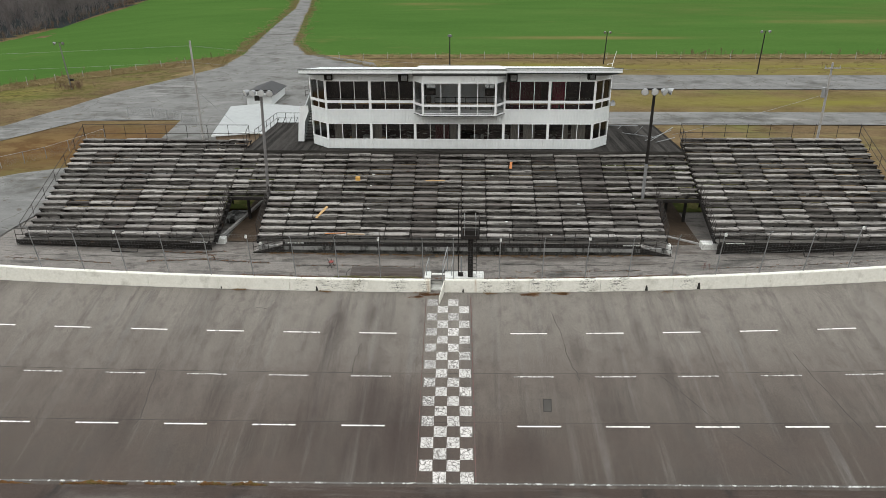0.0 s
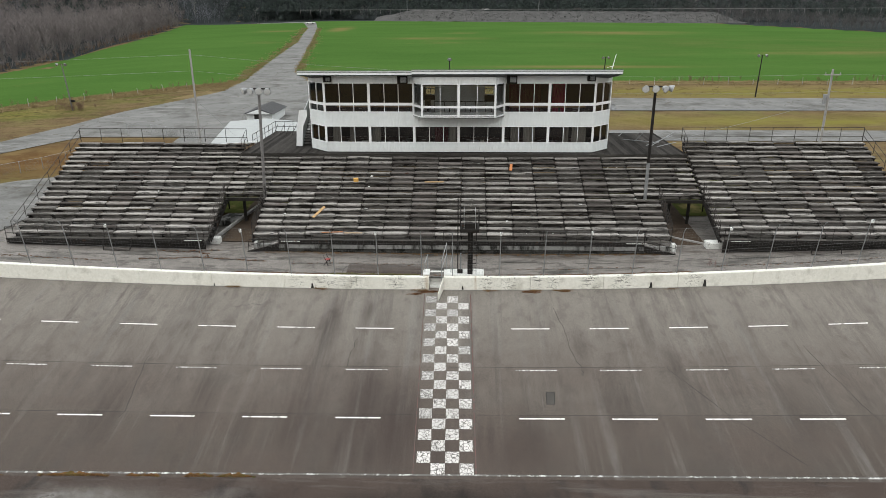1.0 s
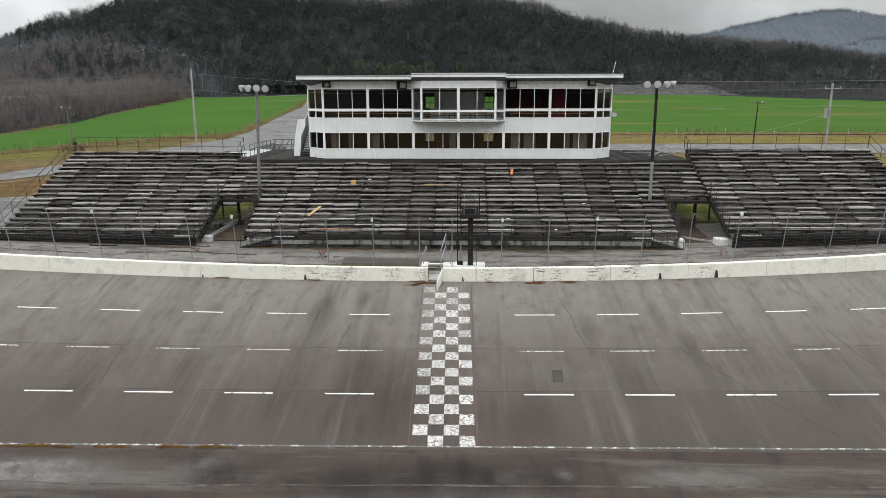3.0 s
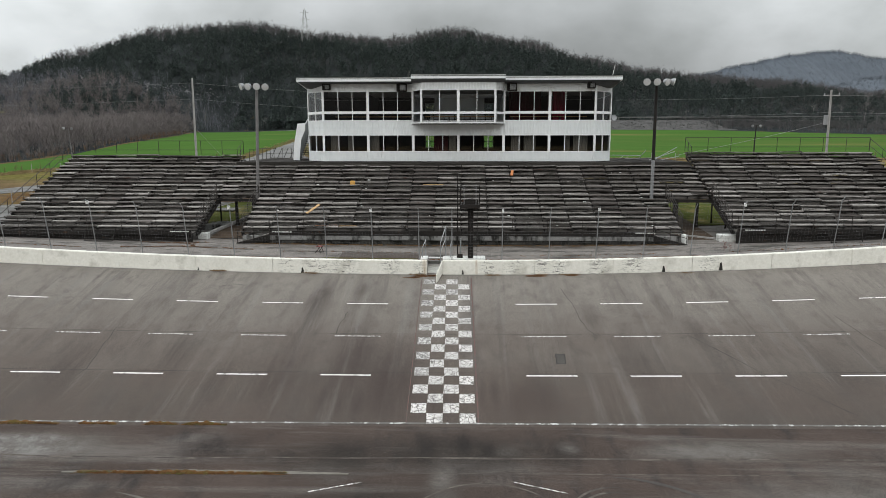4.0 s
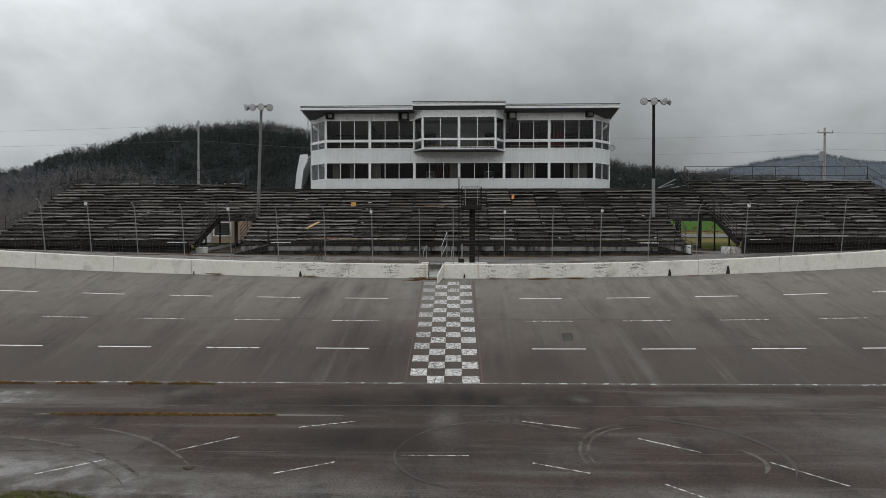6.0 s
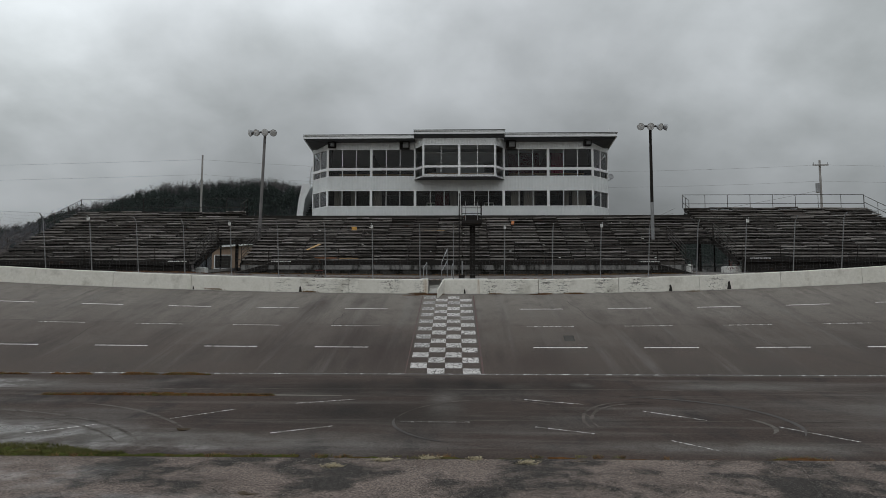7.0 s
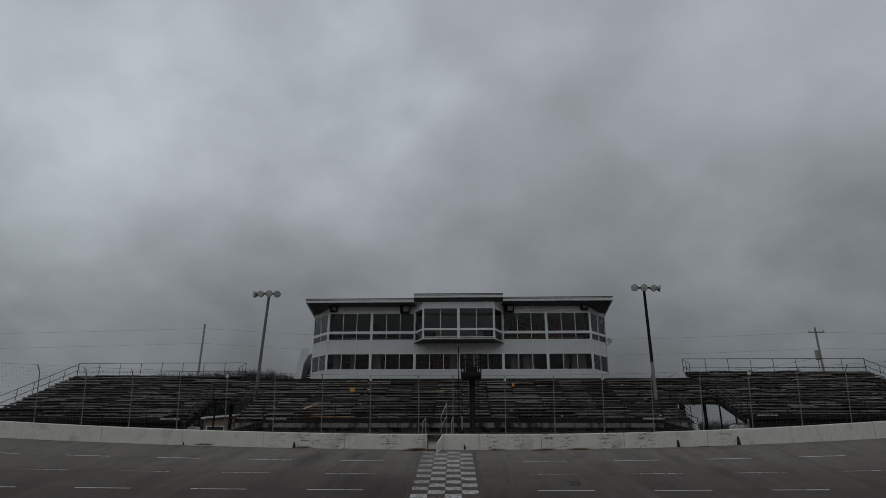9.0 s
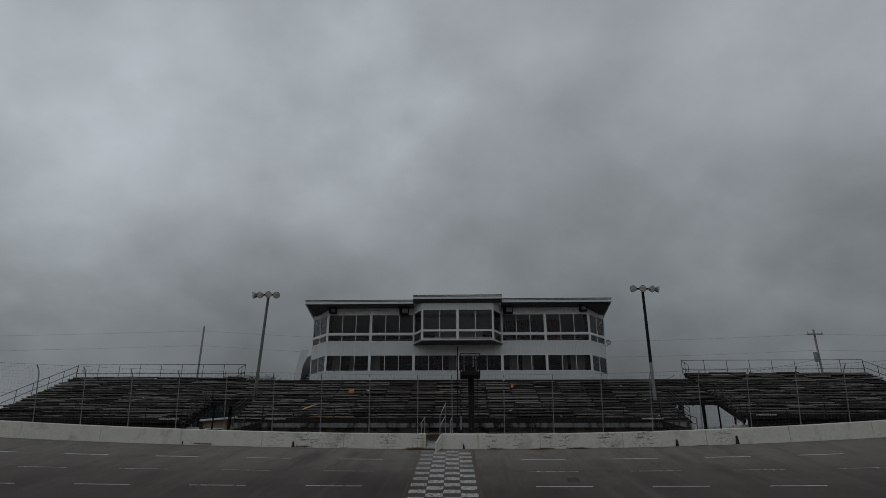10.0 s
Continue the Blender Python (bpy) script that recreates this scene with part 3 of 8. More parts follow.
WIRE = plain("dull_wire", (0.15, 0.15, 0.15), 0.5, 0.4)
CABLE = plain("power_cable", (0.25, 0.25, 0.25), 0.5)
SIDING = surface("white_metal_siding", (0.62, 0.645, 0.645), (0.74, 0.76, 0.76), 0.45, grain=3, blotch=0.7, stain=(0.62, 0.64, 0.64), stain_scale=0.8, stain_stretch=(2.5, 2.5, 0.4), stain_at=(0.6, 0.85), bump=0.03)
TRIM = surface("white_window_trim", (0.74, 0.75, 0.76), (0.85, 0.86, 0.86), 0.4, grain=5, bump=0.03)
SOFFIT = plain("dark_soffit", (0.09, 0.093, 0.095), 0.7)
ROOFING = plain("white_roof_membrane", (0.76, 0.78, 0.78), 0.6)
# near-black: the gloom of the rooms is put into this colour
INNER = plain("interior_shade_paint", (0.045, 0.045, 0.048), 0.9)
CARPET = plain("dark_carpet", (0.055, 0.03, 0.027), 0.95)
CURTAIN = surface("grey_curtain", (0.22, 0.21, 0.19), (0.36, 0.34, 0.31), 0.9, grain=6, stretch=(6, 6, 0.2), bump=0.2)
REDCLOTH = surface("red_curtain", (0.0300, 0.0040, 0.0070), (0.0650, 0.0090, 0.0140), 0.9, grain=6, stretch=(6, 6, 0.2), bump=0.2)
ORANGE = plain("orange_plank", (0.52, 0.20, 0.08), 0.8)
TANWOOD = surface("fresh_plank", (0.36, 0.22, 0.10), (0.52, 0.34, 0.17), 0.8, grain=6, stretch=(0.5, 4, 4))
YELLOW = plain("yellow_plastic", (0.62, 0.34, 0.09), 0.5)
LITTER = plain("white_litter", (0.72, 0.72, 0.70), 0.7)
BOX = plain("grey_equipment_case", (0.34, 0.35, 0.35), 0.5, 0.3)
LAMPGLASS = plain("floodlight_face", (0.72, 0.73, 0.73), 0.12, 0.25)
POLEWOOD = surface("weathered_utility_pole", (0.20, 0.19, 0.18), (0.42, 0.405, 0.39), 0.85, grain=6, stretch=(4, 4, 0.4), bump=0.3)
LAMPPOST = surface("grey_lamp_post", (0.13, 0.125, 0.125), (0.22, 0.21, 0.205), 0.6, 0.2, grain=8)
BEIGE = surface("beige_siding", (0.27, 0.195, 0.140), (0.37, 0.275, 0.205), 0.8, grain=5, stretch=(6, 6, 0.4))
SHINGLE = surface("grey_shingles", (0.034, 0.034, 0.036), (0.072, 0.071, 0.073), 0.9, grain=8, stretch=(1, 3, 1))
ROOFWHITE = surface("white_metal_roof", (0.25, 0.26, 0.262), (0.35, 0.362, 0.36), 0.5, grain=3, bump=0.02)
DRY = surface("dry_winter_grass", (0.066, 0.046, 0.028), (0.172, 0.122, 0.068), 0.95, grain=4, blotch=0.25, stain=(0.12, 0.112, 0.045), stain_scale=0.06, stain_at=(0.52, 0.68), bump=0.5, gloss=0.0)
layer(DRY, (0.4, 1, 1), 0.3, 0.52, 0.68, (0.17, 0.145, 0.065), 5.0, 0.6)
layer(DRY, (0.5, 1, 1), 0.8, 0.54, 0.68, (0.055, 0.036, 0.020), 9.0, 0.7)
layer(DRY, (0.35, 1, 1), 0.25, 0.26, 0.56, (0.150, 0.136, 0.034), 19.0, 0.9, spots=((70, 132, 90, 14), (70, 105, 90, 9), (20, 134, 40, 9), (-75, 112, 14, 10)))
layer(DRY, (0.5, 1, 1), 0.5, 0.40, 0.62, (0.165, 0.125, 0.058), 31.0, 0.7, spots=((70, 139, 100, 6), (-72, 116, 16, 8), (70, 128, 100, 4)))
layer(DRY, (0.7, 1, 1), 0.5, 0.05, 0.40, (0.090, 0.047, 0.020), 39.0, 0.95, spots=((-46, 77, 22, 18), (-60, 70, 24, 15), (-78, 72, 26, 14)))
layer(DRY, (0.8, 1, 1), 0.35, 0.48, 0.62, (0.17, 0.115, 0.055), 47.0, 0.7, spots=((-50, 77, 18, 12), (-66, 70, 18, 9)))
layer(DRY, (0.6, 1, 1), 0.3, 0.30, 0.60, (0.115, 0.100, 0.042), 51.0, 0.9, spots=((-78, 113, 16, 7), (-64, 125, 12, 9), (-56, 136, 8, 8)))
layer(DRY, (0.8, 1, 1), 1.1, 0.47, 0.60, (0.058, 0.048, 0.021), 61.0, 0.8, spots=((-75, 112, 34, 20), (-60, 125, 16, 14)))
layer(DRY, (0.5, 1, 1), 0.3, 0.45, 0.60, (0.085, 0.092, 0.026), 67.0, 0.7, spots=((-75, 112, 34, 20), (-60, 125, 16, 14)))
FIELD = surface("winter_wheat_field", (0.0360, 0.0830, 0.0190), (0.0640, 0.1230, 0.0300), 0.95, grain=2, blotch=0.05, stretch=(0.5, 1.4, 1), stain=(0.15, 0.12, 0.05), stain_scale=0.03, stain_stretch=(0.7, 1.3, 1), stain_at=(0.62, 0.82), bump=0.4, gloss=0.0)
layer(FIELD, (0.6, 0.9, 1), 0.05, 0.44, 0.70, (0.115, 0.105, 0.042), 21.0, 0.5, spots=((130, 230, 150, 80),))
layer(FIELD, (0.5, 0.8, 1), 0.08, 0.30, 0.60, (0.17, 0.125, 0.055), 8.0, 0.8, spots=((-86, 318, 16, 10), (30, 175, 40, 5), (60, 300, 50, 18), (-10, 270, 30, 10), (110, 210, 40, 8), (-58, 330, 8, 30)))
VERGE = surface("brown_verge", (0.085, 0.062, 0.034), (0.225, 0.172, 0.092), 0.95, grain=3, blotch=0.35, stain=(0.075, 0.080, 0.030), stain_scale=0.25, stain_at=(0.52, 0.66), bump=0.5, gloss=0.0)
WEEDS = surface("weeds", (0.06, 0.066, 0.022), (0.21, 0.195, 0.07), 0.95, grain=8)
RUST = surface("dead_weeds", (0.085, 0.048, 0.026), (0.26, 0.165, 0.085), 0.95, grain=8, gloss=0.0)
ROCK = surface("grey_riprap", (0.0315, 0.0303, 0.0302), (0.0938, 0.0903, 0.0864), 0.9, grain=1.2, blotch=0.3, bump=0.6)
HILL = surface("leafy_hillside_floor", (0.022, 0.025, 0.026), (0.040, 0.044, 0.044), 0.95, grain=0.3, blotch=0.03, bump=0.3, gloss=0.0)
CONIFER = surface("cedar_foliage", (0.039, 0.049, 0.047), (0.068, 0.082, 0.075), 0.95, grain=0.6, blotch=0.05, bump=0, gloss=0.0)
TWIG = surface("bare_twigs", (0.072, 0.069, 0.070), (0.126, 0.121, 0.120), 0.95, grain=0.5, blotch=0.03, bump=0, gloss=0.0)
WOODTWIG = surface("bare_woodland_twigs", (0.118, 0.103, 0.100), (0.215, 0.190, 0.185), 0.95, grain=0.5, blotch=0.03, bump=0, gloss=0.0)
# paler and bluer than TWIG: the flank's haze is put into the colour
HAZETWIG = surface("haze_tinted_flank_twigs", (0.120, 0.120, 0.136), (0.198, 0.196, 0.220), 0.95, grain=0.5, blotch=0.03, bump=0, gloss=0.0)
BRUSH = surface("reddish_brush", (0.11, 0.07, 0.05), (0.20, 0.14, 0.10), 0.95, grain=0.8, bump=0, gloss=0.0)
PALETWIG = surface("pale_sycamore_twigs", (0.16, 0.15, 0.14), (0.27, 0.25, 0.235), 0.95, grain=0.5, bump=0)
GOLDLEAF = surface("yellow_green_leaves", (0.060, 0.068, 0.032), (0.115, 0.120, 0.050), 0.95, grain=0.6, bump=0)
# aerial haze is painted into this bluish ridge colour
FARHILL = surface("haze_tinted_ridge", (0.082, 0.094, 0.110), (0.118, 0.132, 0.152), 0.95, grain=0.09, blotch=0.012, bump=0, gloss=0.0)


# ---- building helpers ----
def box(bm, x0, x1, y0, y1, z0, z1):
    v = [bm.verts.new(p) for p in ((x0, y0, z0), (x1, y0, z0), (x1, y1, z0), (x0, y1, z0), (x0, y0, z1), (x1, y0, z1), (x1, y1, z1), (x0, y1, z1))]
    for f in ((3, 2, 1, 0), (4, 5, 6, 7), (0, 1, 5, 4), (1, 2, 6, 5), (2, 3, 7, 6), (3, 0, 4, 7)):
        bm.faces.new([v[i] for i in f])
    return v


def beam(bm, a, b, w, h):
    """A bar of w by h from a to b; h is its upright side."""
    a, b = Vector(a), Vector(b)
    d = (b - a).normalized()
    side = d.cross(Vector((0, 0, 1)))
    side = Vector((1, 0, 0)) if side.length < 0.01 else side.normalized()
    up = side.cross(d).normalized()
    v = [bm.verts.new(p + side * sx * w / 2 + up * sz * h / 2) for p in (a, b) for sx, sz in ((-1, -1), (1, -1), (1, 1), (-1, 1))]
    for f in ((0, 1, 2, 3), (7, 6, 5, 4), (0, 4, 5, 1), (1, 5, 6, 2), (2, 6, 7, 3), (3, 7, 4, 0)):
        bm.faces.new([v[i] for i in f])


def tube(bm, points, r, n=8, taper=1.0):
    """A round bar along points, closed at both ends."""
    points = [Vector(p) for p in points]
    rings = []
    for i, p in enumerate(points):
        d = (points[min(i + 1, len(points) - 1)] - points[max(i - 1, 0)]).normalized()
        side = d.cross(Vector((0, 0, 1)))
        side = Vector((1, 0, 0)) if side.length < 0.01 else side.normalized()
        up = side.cross(d)
        k = r * (1 + (taper - 1) * i / max(1, len(points) - 1))
        rings.append([bm.verts.new(p + (side * math.cos(a) + up * math.sin(a)) * k) for a in (2 * math.pi * j / n for j in range(n))])
    for r0, r1 in zip(rings, rings[1:]):
        for j in range(n):
            bm.faces.new((r0[j], r0[(j + 1) % n], r1[(j + 1) % n], r1[j]))
    bm.faces.new(rings[0][::-1])
    bm.faces.new(rings[-1])


def bowl(bm, centre, way, profile, n=14):
    """A turned shape: rings of (distance along way, radius) round an axis."""
    way = Vector(way).normalized()
    side = way.cross(Vector((0, 0, 1))).normalized()
    up = side.cross(way)
    rings = [[bm.verts.new(Vector(centre) + way * d + (side * math.cos(a) + up * math.sin(a)) * r) for a in (2 * math.pi * j / n for j in range(n))] for d, r in profile]
    for r0, r1 in zip(rings, rings[1:]):
        for j in range(n):
            bm.faces.new((r0[j], r0[(j + 1) % n], r1[(j + 1) % n], r1[j]))
    bm.faces.new(rings[0][::-1])
    bm.faces.new(rings[-1])


def mesh_of(name, bm, material):
    me = bpy.data.meshes.new(name)
    bmesh.ops.recalc_face_normals(bm, faces=bm.faces)
    bm.to_mesh(me)
    bm.free()
    me.materials.append(material)
    return me


def part(name, bm, material, parent, label=""):
    ob = new(name, mesh_of(name, bm, material))
    ob.parent = parent
    ob.matrix_parent_inverse = parent.matrix_basis.inverted() if parent.parent is None else Matrix()
    return tagged(ob, label)


def solid(name, bm, material, label, category, group="", kind=""):
    return tagged(new(name, mesh_of(name, bm, material)), label, category, group, kind)


def thing(name, place, label, category, group="", kind=""):
    ob = new(name)
    ob.empty_display_size = 0.3
    ob.matrix_basis = pose(*place)
    return tagged(ob, label, category, group, kind)


def piece(name, me, parent, m, label=""):
    """A piece that shares its mesh with others like it."""
    ob = new(name, me)
    ob.parent = parent
    ob.matrix_parent_inverse = parent.matrix_basis.inverted() if parent.parent is None else Matrix()
    ob.matrix_basis = m
    return tagged(ob, label)


def bevelled(bm, w=0.01):
    bmesh.ops.bevel(bm, geom=bm.edges[:], offset=w, segments=1, affect="EDGES")
    return bm


# ---- the lie of the land ----
def smooth(a, b, v):
    v = min(1.0, max(0.0, (v - a) / (b - a)))
    return v * v * (3 - 2 * v)


def along(x, y):
    """Distance from the camera's side, square to the track, which runs a little askew to the stand."""
    return y - 0.0155 * x


def askew(x, yt):
    return yt + 0.0155 * x


def lift(x):
    return (0.00080 if x < 0 else 0.00112) * min(abs(x), 42.0) ** 2


def track_z(x, y):
    yt = along(x, y)
    if yt < 20.5:
        return max(-0.644 - 0.045 * (20.5 - yt), -0.85)
    if yt < 27.3:
        return -0.12 - 0.077 * (27.3 - yt)
    v = min((yt - 27.3) / 15.9, 1.05)
    return -0.12 + (3.43 + lift(x)) * v


def wall_top(x):
    return 3.31 + lift(x) * 1.15 + 0.92


def walk_z(x, y):
    start = wall_top(x) - 0.02
    return start + (max(4.5, 0.5 * start + 2.55) - start) * smooth(43.5, 47.0, along(x, y))


RIDGE = [(-700, 40), (-348, 50), (-286, 70), (-230, 86), (-162, 93), (-108, 85), (-59, 81), (-9, 88), (44, 79), (93, 65), (140, 55), (175, 51), (230, 47), (304, 37), (420, 30), (800, 20)]


def ridge(x):
    for (xa, za), (xb, zb) in zip(RIDGE, RIDGE[1:]):
        if x <= xb:
            u = smooth(xa, xb, x)
            return za + (zb - za) * u
    return 20.0


def land(x, y):
    """Height of the ground behind the stand: car park, field, then the wooded hill."""
    back = 5.4 + 0.055 * max(0.0, min(y, 126) - 100) + 0.0374 * max(0.0, min(y, 405) - 126)
    back -= 5.5 * smooth(70, 150, -x) * (1 - 0.65 * smooth(210, 280, y))
    if y > 340:
        w = smooth(425 - 80 * smooth(140, 230, -x), 525, y)
        back += max(0.0, ridge(x) * 0.93 + 4.5 - back) * w
        back -= 0.06 * max(0.0, y - 545)
    return back


LEFT_EDGE = [(90, -152), (190, -145), (207, -142.5), (240, -136), (272, -133), (352, -150), (430, -168)]


def field_left(y):
    """The wood's edge beside the field."""
    y = min(max(y, 90.0), 430.0)
    return next(xa + (xb - xa) * (y - ya) / (yb - ya) for (ya, xa), (yb, xb) in zip(LEFT_EDGE, LEFT_EDGE[1:]) if y <= yb)


def ground_z(x, y):
    yt = along(x, y)
    if yt < 44.9:
        return track_z(x, askew(x, min(yt, 43.2))) - 0.35
    if yt < 52:
        return walk_z(x, y) - 0.35
    u = smooth(52, 66, yt)
    return (walk_z(x, y) - 0.35) * (1 - u) + land(x, y) * u


def sheet(name, xs, ys, height, material, label, category, keep=None):
    """A draped sheet over a grid of xs and ys."""
    xs, ys = list(xs), list(ys)
    verts = [(x, y, height(x, y)) for y in ys for x in xs]
    n = len(xs)
    faces = [(j * n + i, j * n + i + 1, (j + 1) * n + i + 1, (j + 1) * n + i) for j in range(len(ys) - 1) for i in range(n - 1)
             if keep is None or keep((xs[i] + xs[i + 1]) / 2, (ys[j] + ys[j + 1]) / 2)]
    me = bpy.data.meshes.new(name)
    me.from_pydata(verts, [], faces)
    me.polygons.foreach_set("use_smooth", [True] * len(faces))
    me.materials.append(material)
    ob = new(name, me)
    return tagged(ob, label, category, kind="structure")


def ribbon(name, centre, width, height, dz, material, label, category, step=4.0):
    """A strip of ground along a line of (x, y) or (x, y, width)."""
    pts = []
    for a, b in zip(centre, centre[1:]):
        k = max(1, int(math.dist(a[:2], b[:2]) / step))
        for i in range(k):
            u = i / k
            pts.append([p + (q - p) * u for p, q in zip(a, b)])
    pts.append(list(centre[-1]))
    verts, faces = [], []
    for i, p in enumerate(pts):
        a, b = pts[max(0, i - 1)], pts[min(len(pts) - 1, i + 1)]
        d = Vector((b[0] - a[0], b[1] - a[1])).normalized()
        w = (p[2] if len(p) > 2 else width) / 2
        for s in (-1, -0.33, 0.33, 1):
            wob = 0.0 if len(p) < 3 else 0.35 * noise.noise((p[0] * 0.15, p[1] * 0.15, s * 9))
            x, y = p[0] + d.y * s * (w + wob), p[1] - d.x * s * (w + wob)
            verts.append((x, y, height(x, y) + dz))
        if i:
            o = (i - 1) * 4
            faces += [(o + j, o + j + 1, o + j + 5, o + j + 4) for j in range(3)]
    me = bpy.data.meshes.new(name)
    me.from_pydata(verts, [], faces)
    me.materials.append(material)
    return tagged(new(name, me), label, category, kind="structure")


def spaced(a, b, step):
    return [a + (b - a) * i / max(1, round((b - a) / step)) for i in range(max(1, round((b - a) / step)) + 1)]


GX = spaced(-2500, -400, 150)[:-1] + spaced(-400, -90, 12)[:-1] + spaced(-90, 90, 3)[:-1] + spaced(90, 400, 12)[:-1] + spaced(400, 2500, 150)
GY = spaced(-900, -40, 86)[:-1] + spaced(-40, 16, 4)[:-1] + spaced(16, 70, 1.5)[:-1] + spaced(70, 380, 7)[:-1] + spaced(380, 640, 8)[:-1] + spaced(640, 3000, 160)
sheet("hillside", spaced(-470, 470, 10), spaced(404, 610, 7), lambda x, y: land(x, y) + 0.3 * smooth(404, 415, y) + 0.02, HILL, "leaf-strewn floor of the wooded hillside", "hillside")
sheet("woodland_floor", spaced(-330, -100, 6), spaced(90, 412, 6), lambda x, y: land(x, y) + 0.06, HILL, "leaf-strewn woodland floor beside the field", "woodland floor", lambda x, y: x < field_left(y) - 1.5)
sheet("thicket_floor", spaced(126, 470, 8), spaced(180, 420, 6), lambda x, y: land(x, y) + 0.07, HILL, "leaf-strewn floor of the thicket beyond the field", "woodland floor", lambda x, y: y > 402 - 0.17 * (x + 40) - 1.35 * max(0.0, min(x, 300) - 128) + 4)
sheet("ground", GX, GY, ground_z, DRY, "dry winter grass and leaf-strewn ground around the speedway", "ground")
FX = spaced(-84, 84, 2.0)


def strip_sheet(name, y0, y1, step, dz, material, label, category):
    """A part of the track between two lines that run along it."""
    rows = spaced(y0, y1, step)
    verts = [(x, askew(x, yt), track_z(x, askew(x, yt)) + dz) for yt in rows for x in FX]
    n = len(FX)
    faces = [(j * n + i, j * n + i + 1, (j + 1) * n + i + 1, (j + 1) * n + i) for j in range(len(rows) - 1) for i in range(n - 1)]
    me = bpy.data.meshes.new(name)
    me.from_pydata(verts, [], faces)
    me.polygons.foreach_set("use_smooth", [True] * len(faces))
    me.materials.append(material)
    return tagged(new(name, me), label, category, kind="structure")


track = strip_sheet("track", 27.3, 43.4, 1.0, 0.0, TRACK, "grey banked asphalt race track with streaked rubber stains", "race track")
apron = strip_sheet("apron", 16.4, 27.3, 1.0, 0.0, APRON, "dark patched asphalt apron with faded pit markings", "apron")
infield = strip_sheet("infield_pavement", -60, 16.4, 3.0, 0.004, INFIELD, "coarse pitted infield asphalt with damp patches", "pavement")


def painted(name, a, b, w, material, parent, dz=0.006, label=""):
    """A painted or worn line on the track from a to b, given as (x, distance across)."""
    k = max(1, int(math.dist(a, b) / 1.5))
    bm = bmesh.new()
    d = Vector((b[0] - a[0], b[1] - a[1])).normalized()
    last = None
    for i in range(k + 1):
        u = i / k
        x, yt = a[0] + (b[0] - a[0]) * u, a[1] + (b[1] - a[1]) * u
        pair = []
        for s in (-0.5, 0.5):
            px_, py_ = x - d.y * w * s, yt + d.x * w * s
            y = askew(px_, py_)
            pair.append(bm.verts.new((px_, y, track_z(px_, y) + dz)))
        if last:
            bm.faces.new((last[0], pair[0], pair[1], last[1]))
        last = pair
    return part(name, bm, material, parent, label)


# lane dashes, three rows
for yt, off in ((38.88, 0.0), (35.04, 0.0), (31.25, 0.0)):
    for s in [-42.62 + 5.11 * i for i in range(8)] + [3.2 + 5.05 * i for i in range(8)]:
        painted("lane_dash", (s, yt), (s + 2.47, yt), 0.09 if yt != 35.04 else 0.08, LINE if yt != 35.04 else WORNLINE, track)
painted("edge_line", (-84, 27.52), (84, 27.52), 0.1, surface("worn_edge_line", (0.3, 0.3, 0.29), (0.62, 0.62, 0.6), 0.8, grain=20, stain=(0.11, 0.105, 0.1), stain_scale=3.5, stain_at=(0.37, 0.47)), track, label="worn white edge line")
for yt, a, b in ((35.3, -60, 60), (31.5, -60, 60)):
    painted("paving_seam", (a, yt), (b, yt), 0.025, CRACK, track, 0.004)

# chequered finish line, square by square
SQ, ROWLEN = 0.733, 0.745
for r in range(20):
    for c in range(4):
        if (r + c) % 2 == 0:
            continue
        bm = bmesh.new()
        ya, yb = 27.5 + r * ROWLEN + 0.01, 27.5 + (r + 1) * ROWLEN - 0.01
        q = []
        for yt, sx in ((ya, 0), (ya, 1), (yb, 1), (yb, 0)):
            x = -2.23 - 0.0155 * (yt - 27.5) + (c + sx) * SQ + (0.012 if sx == 0 else -0.012) + random.uniform(-0.012, 0.012)
            q.append(bm.verts.new((x, askew(x, yt), track_z(x, askew(x, yt)) + 0.007)))
        bm.faces.new(q)
        part("checker_square", bm, WORN if (c == 0 and r > 3) or random.random() < (0.35 if c < 2 and 4 < r < 12 else 0.10) else CHECK, track)
painted("finish_border", (-2.36, 27.5), (-2.58, 42.6), 0.045, REDLINE, track)
painted("finish_border", (0.80, 27.5), (0.60, 42.6), 0.07, REDLINE, track)
# repair patch, cracks and rubber streaks
bm = bmesh.new()
for p in ((4.82, 32.35), (5.24, 32.35), (5.32, 33.25), (4.88, 33.25)):
    bm.verts.new((p[0], askew(*p), track_z(p[0], askew(*p)) + 0.006))
bm.faces.new(bm.verts[:])
patch = part("repair_patch", bm, surface("patch_asphalt", (0.050, 0.046, 0.042), (0.085, 0.079, 0.073), 0.9, grain=20, gloss=0.1), track, "dark rectangular asphalt patch")
for a, b in (((4.80, 32.33), (5.26, 32.33)), ((5.25, 32.33), (5.33, 33.27)), ((5.34, 33.26), (4.86, 33.26)), ((4.87, 33.27), (4.81, 32.33))):
    painted("sealed_edge", a, b, 0.05, CRACK, track, 0.009)


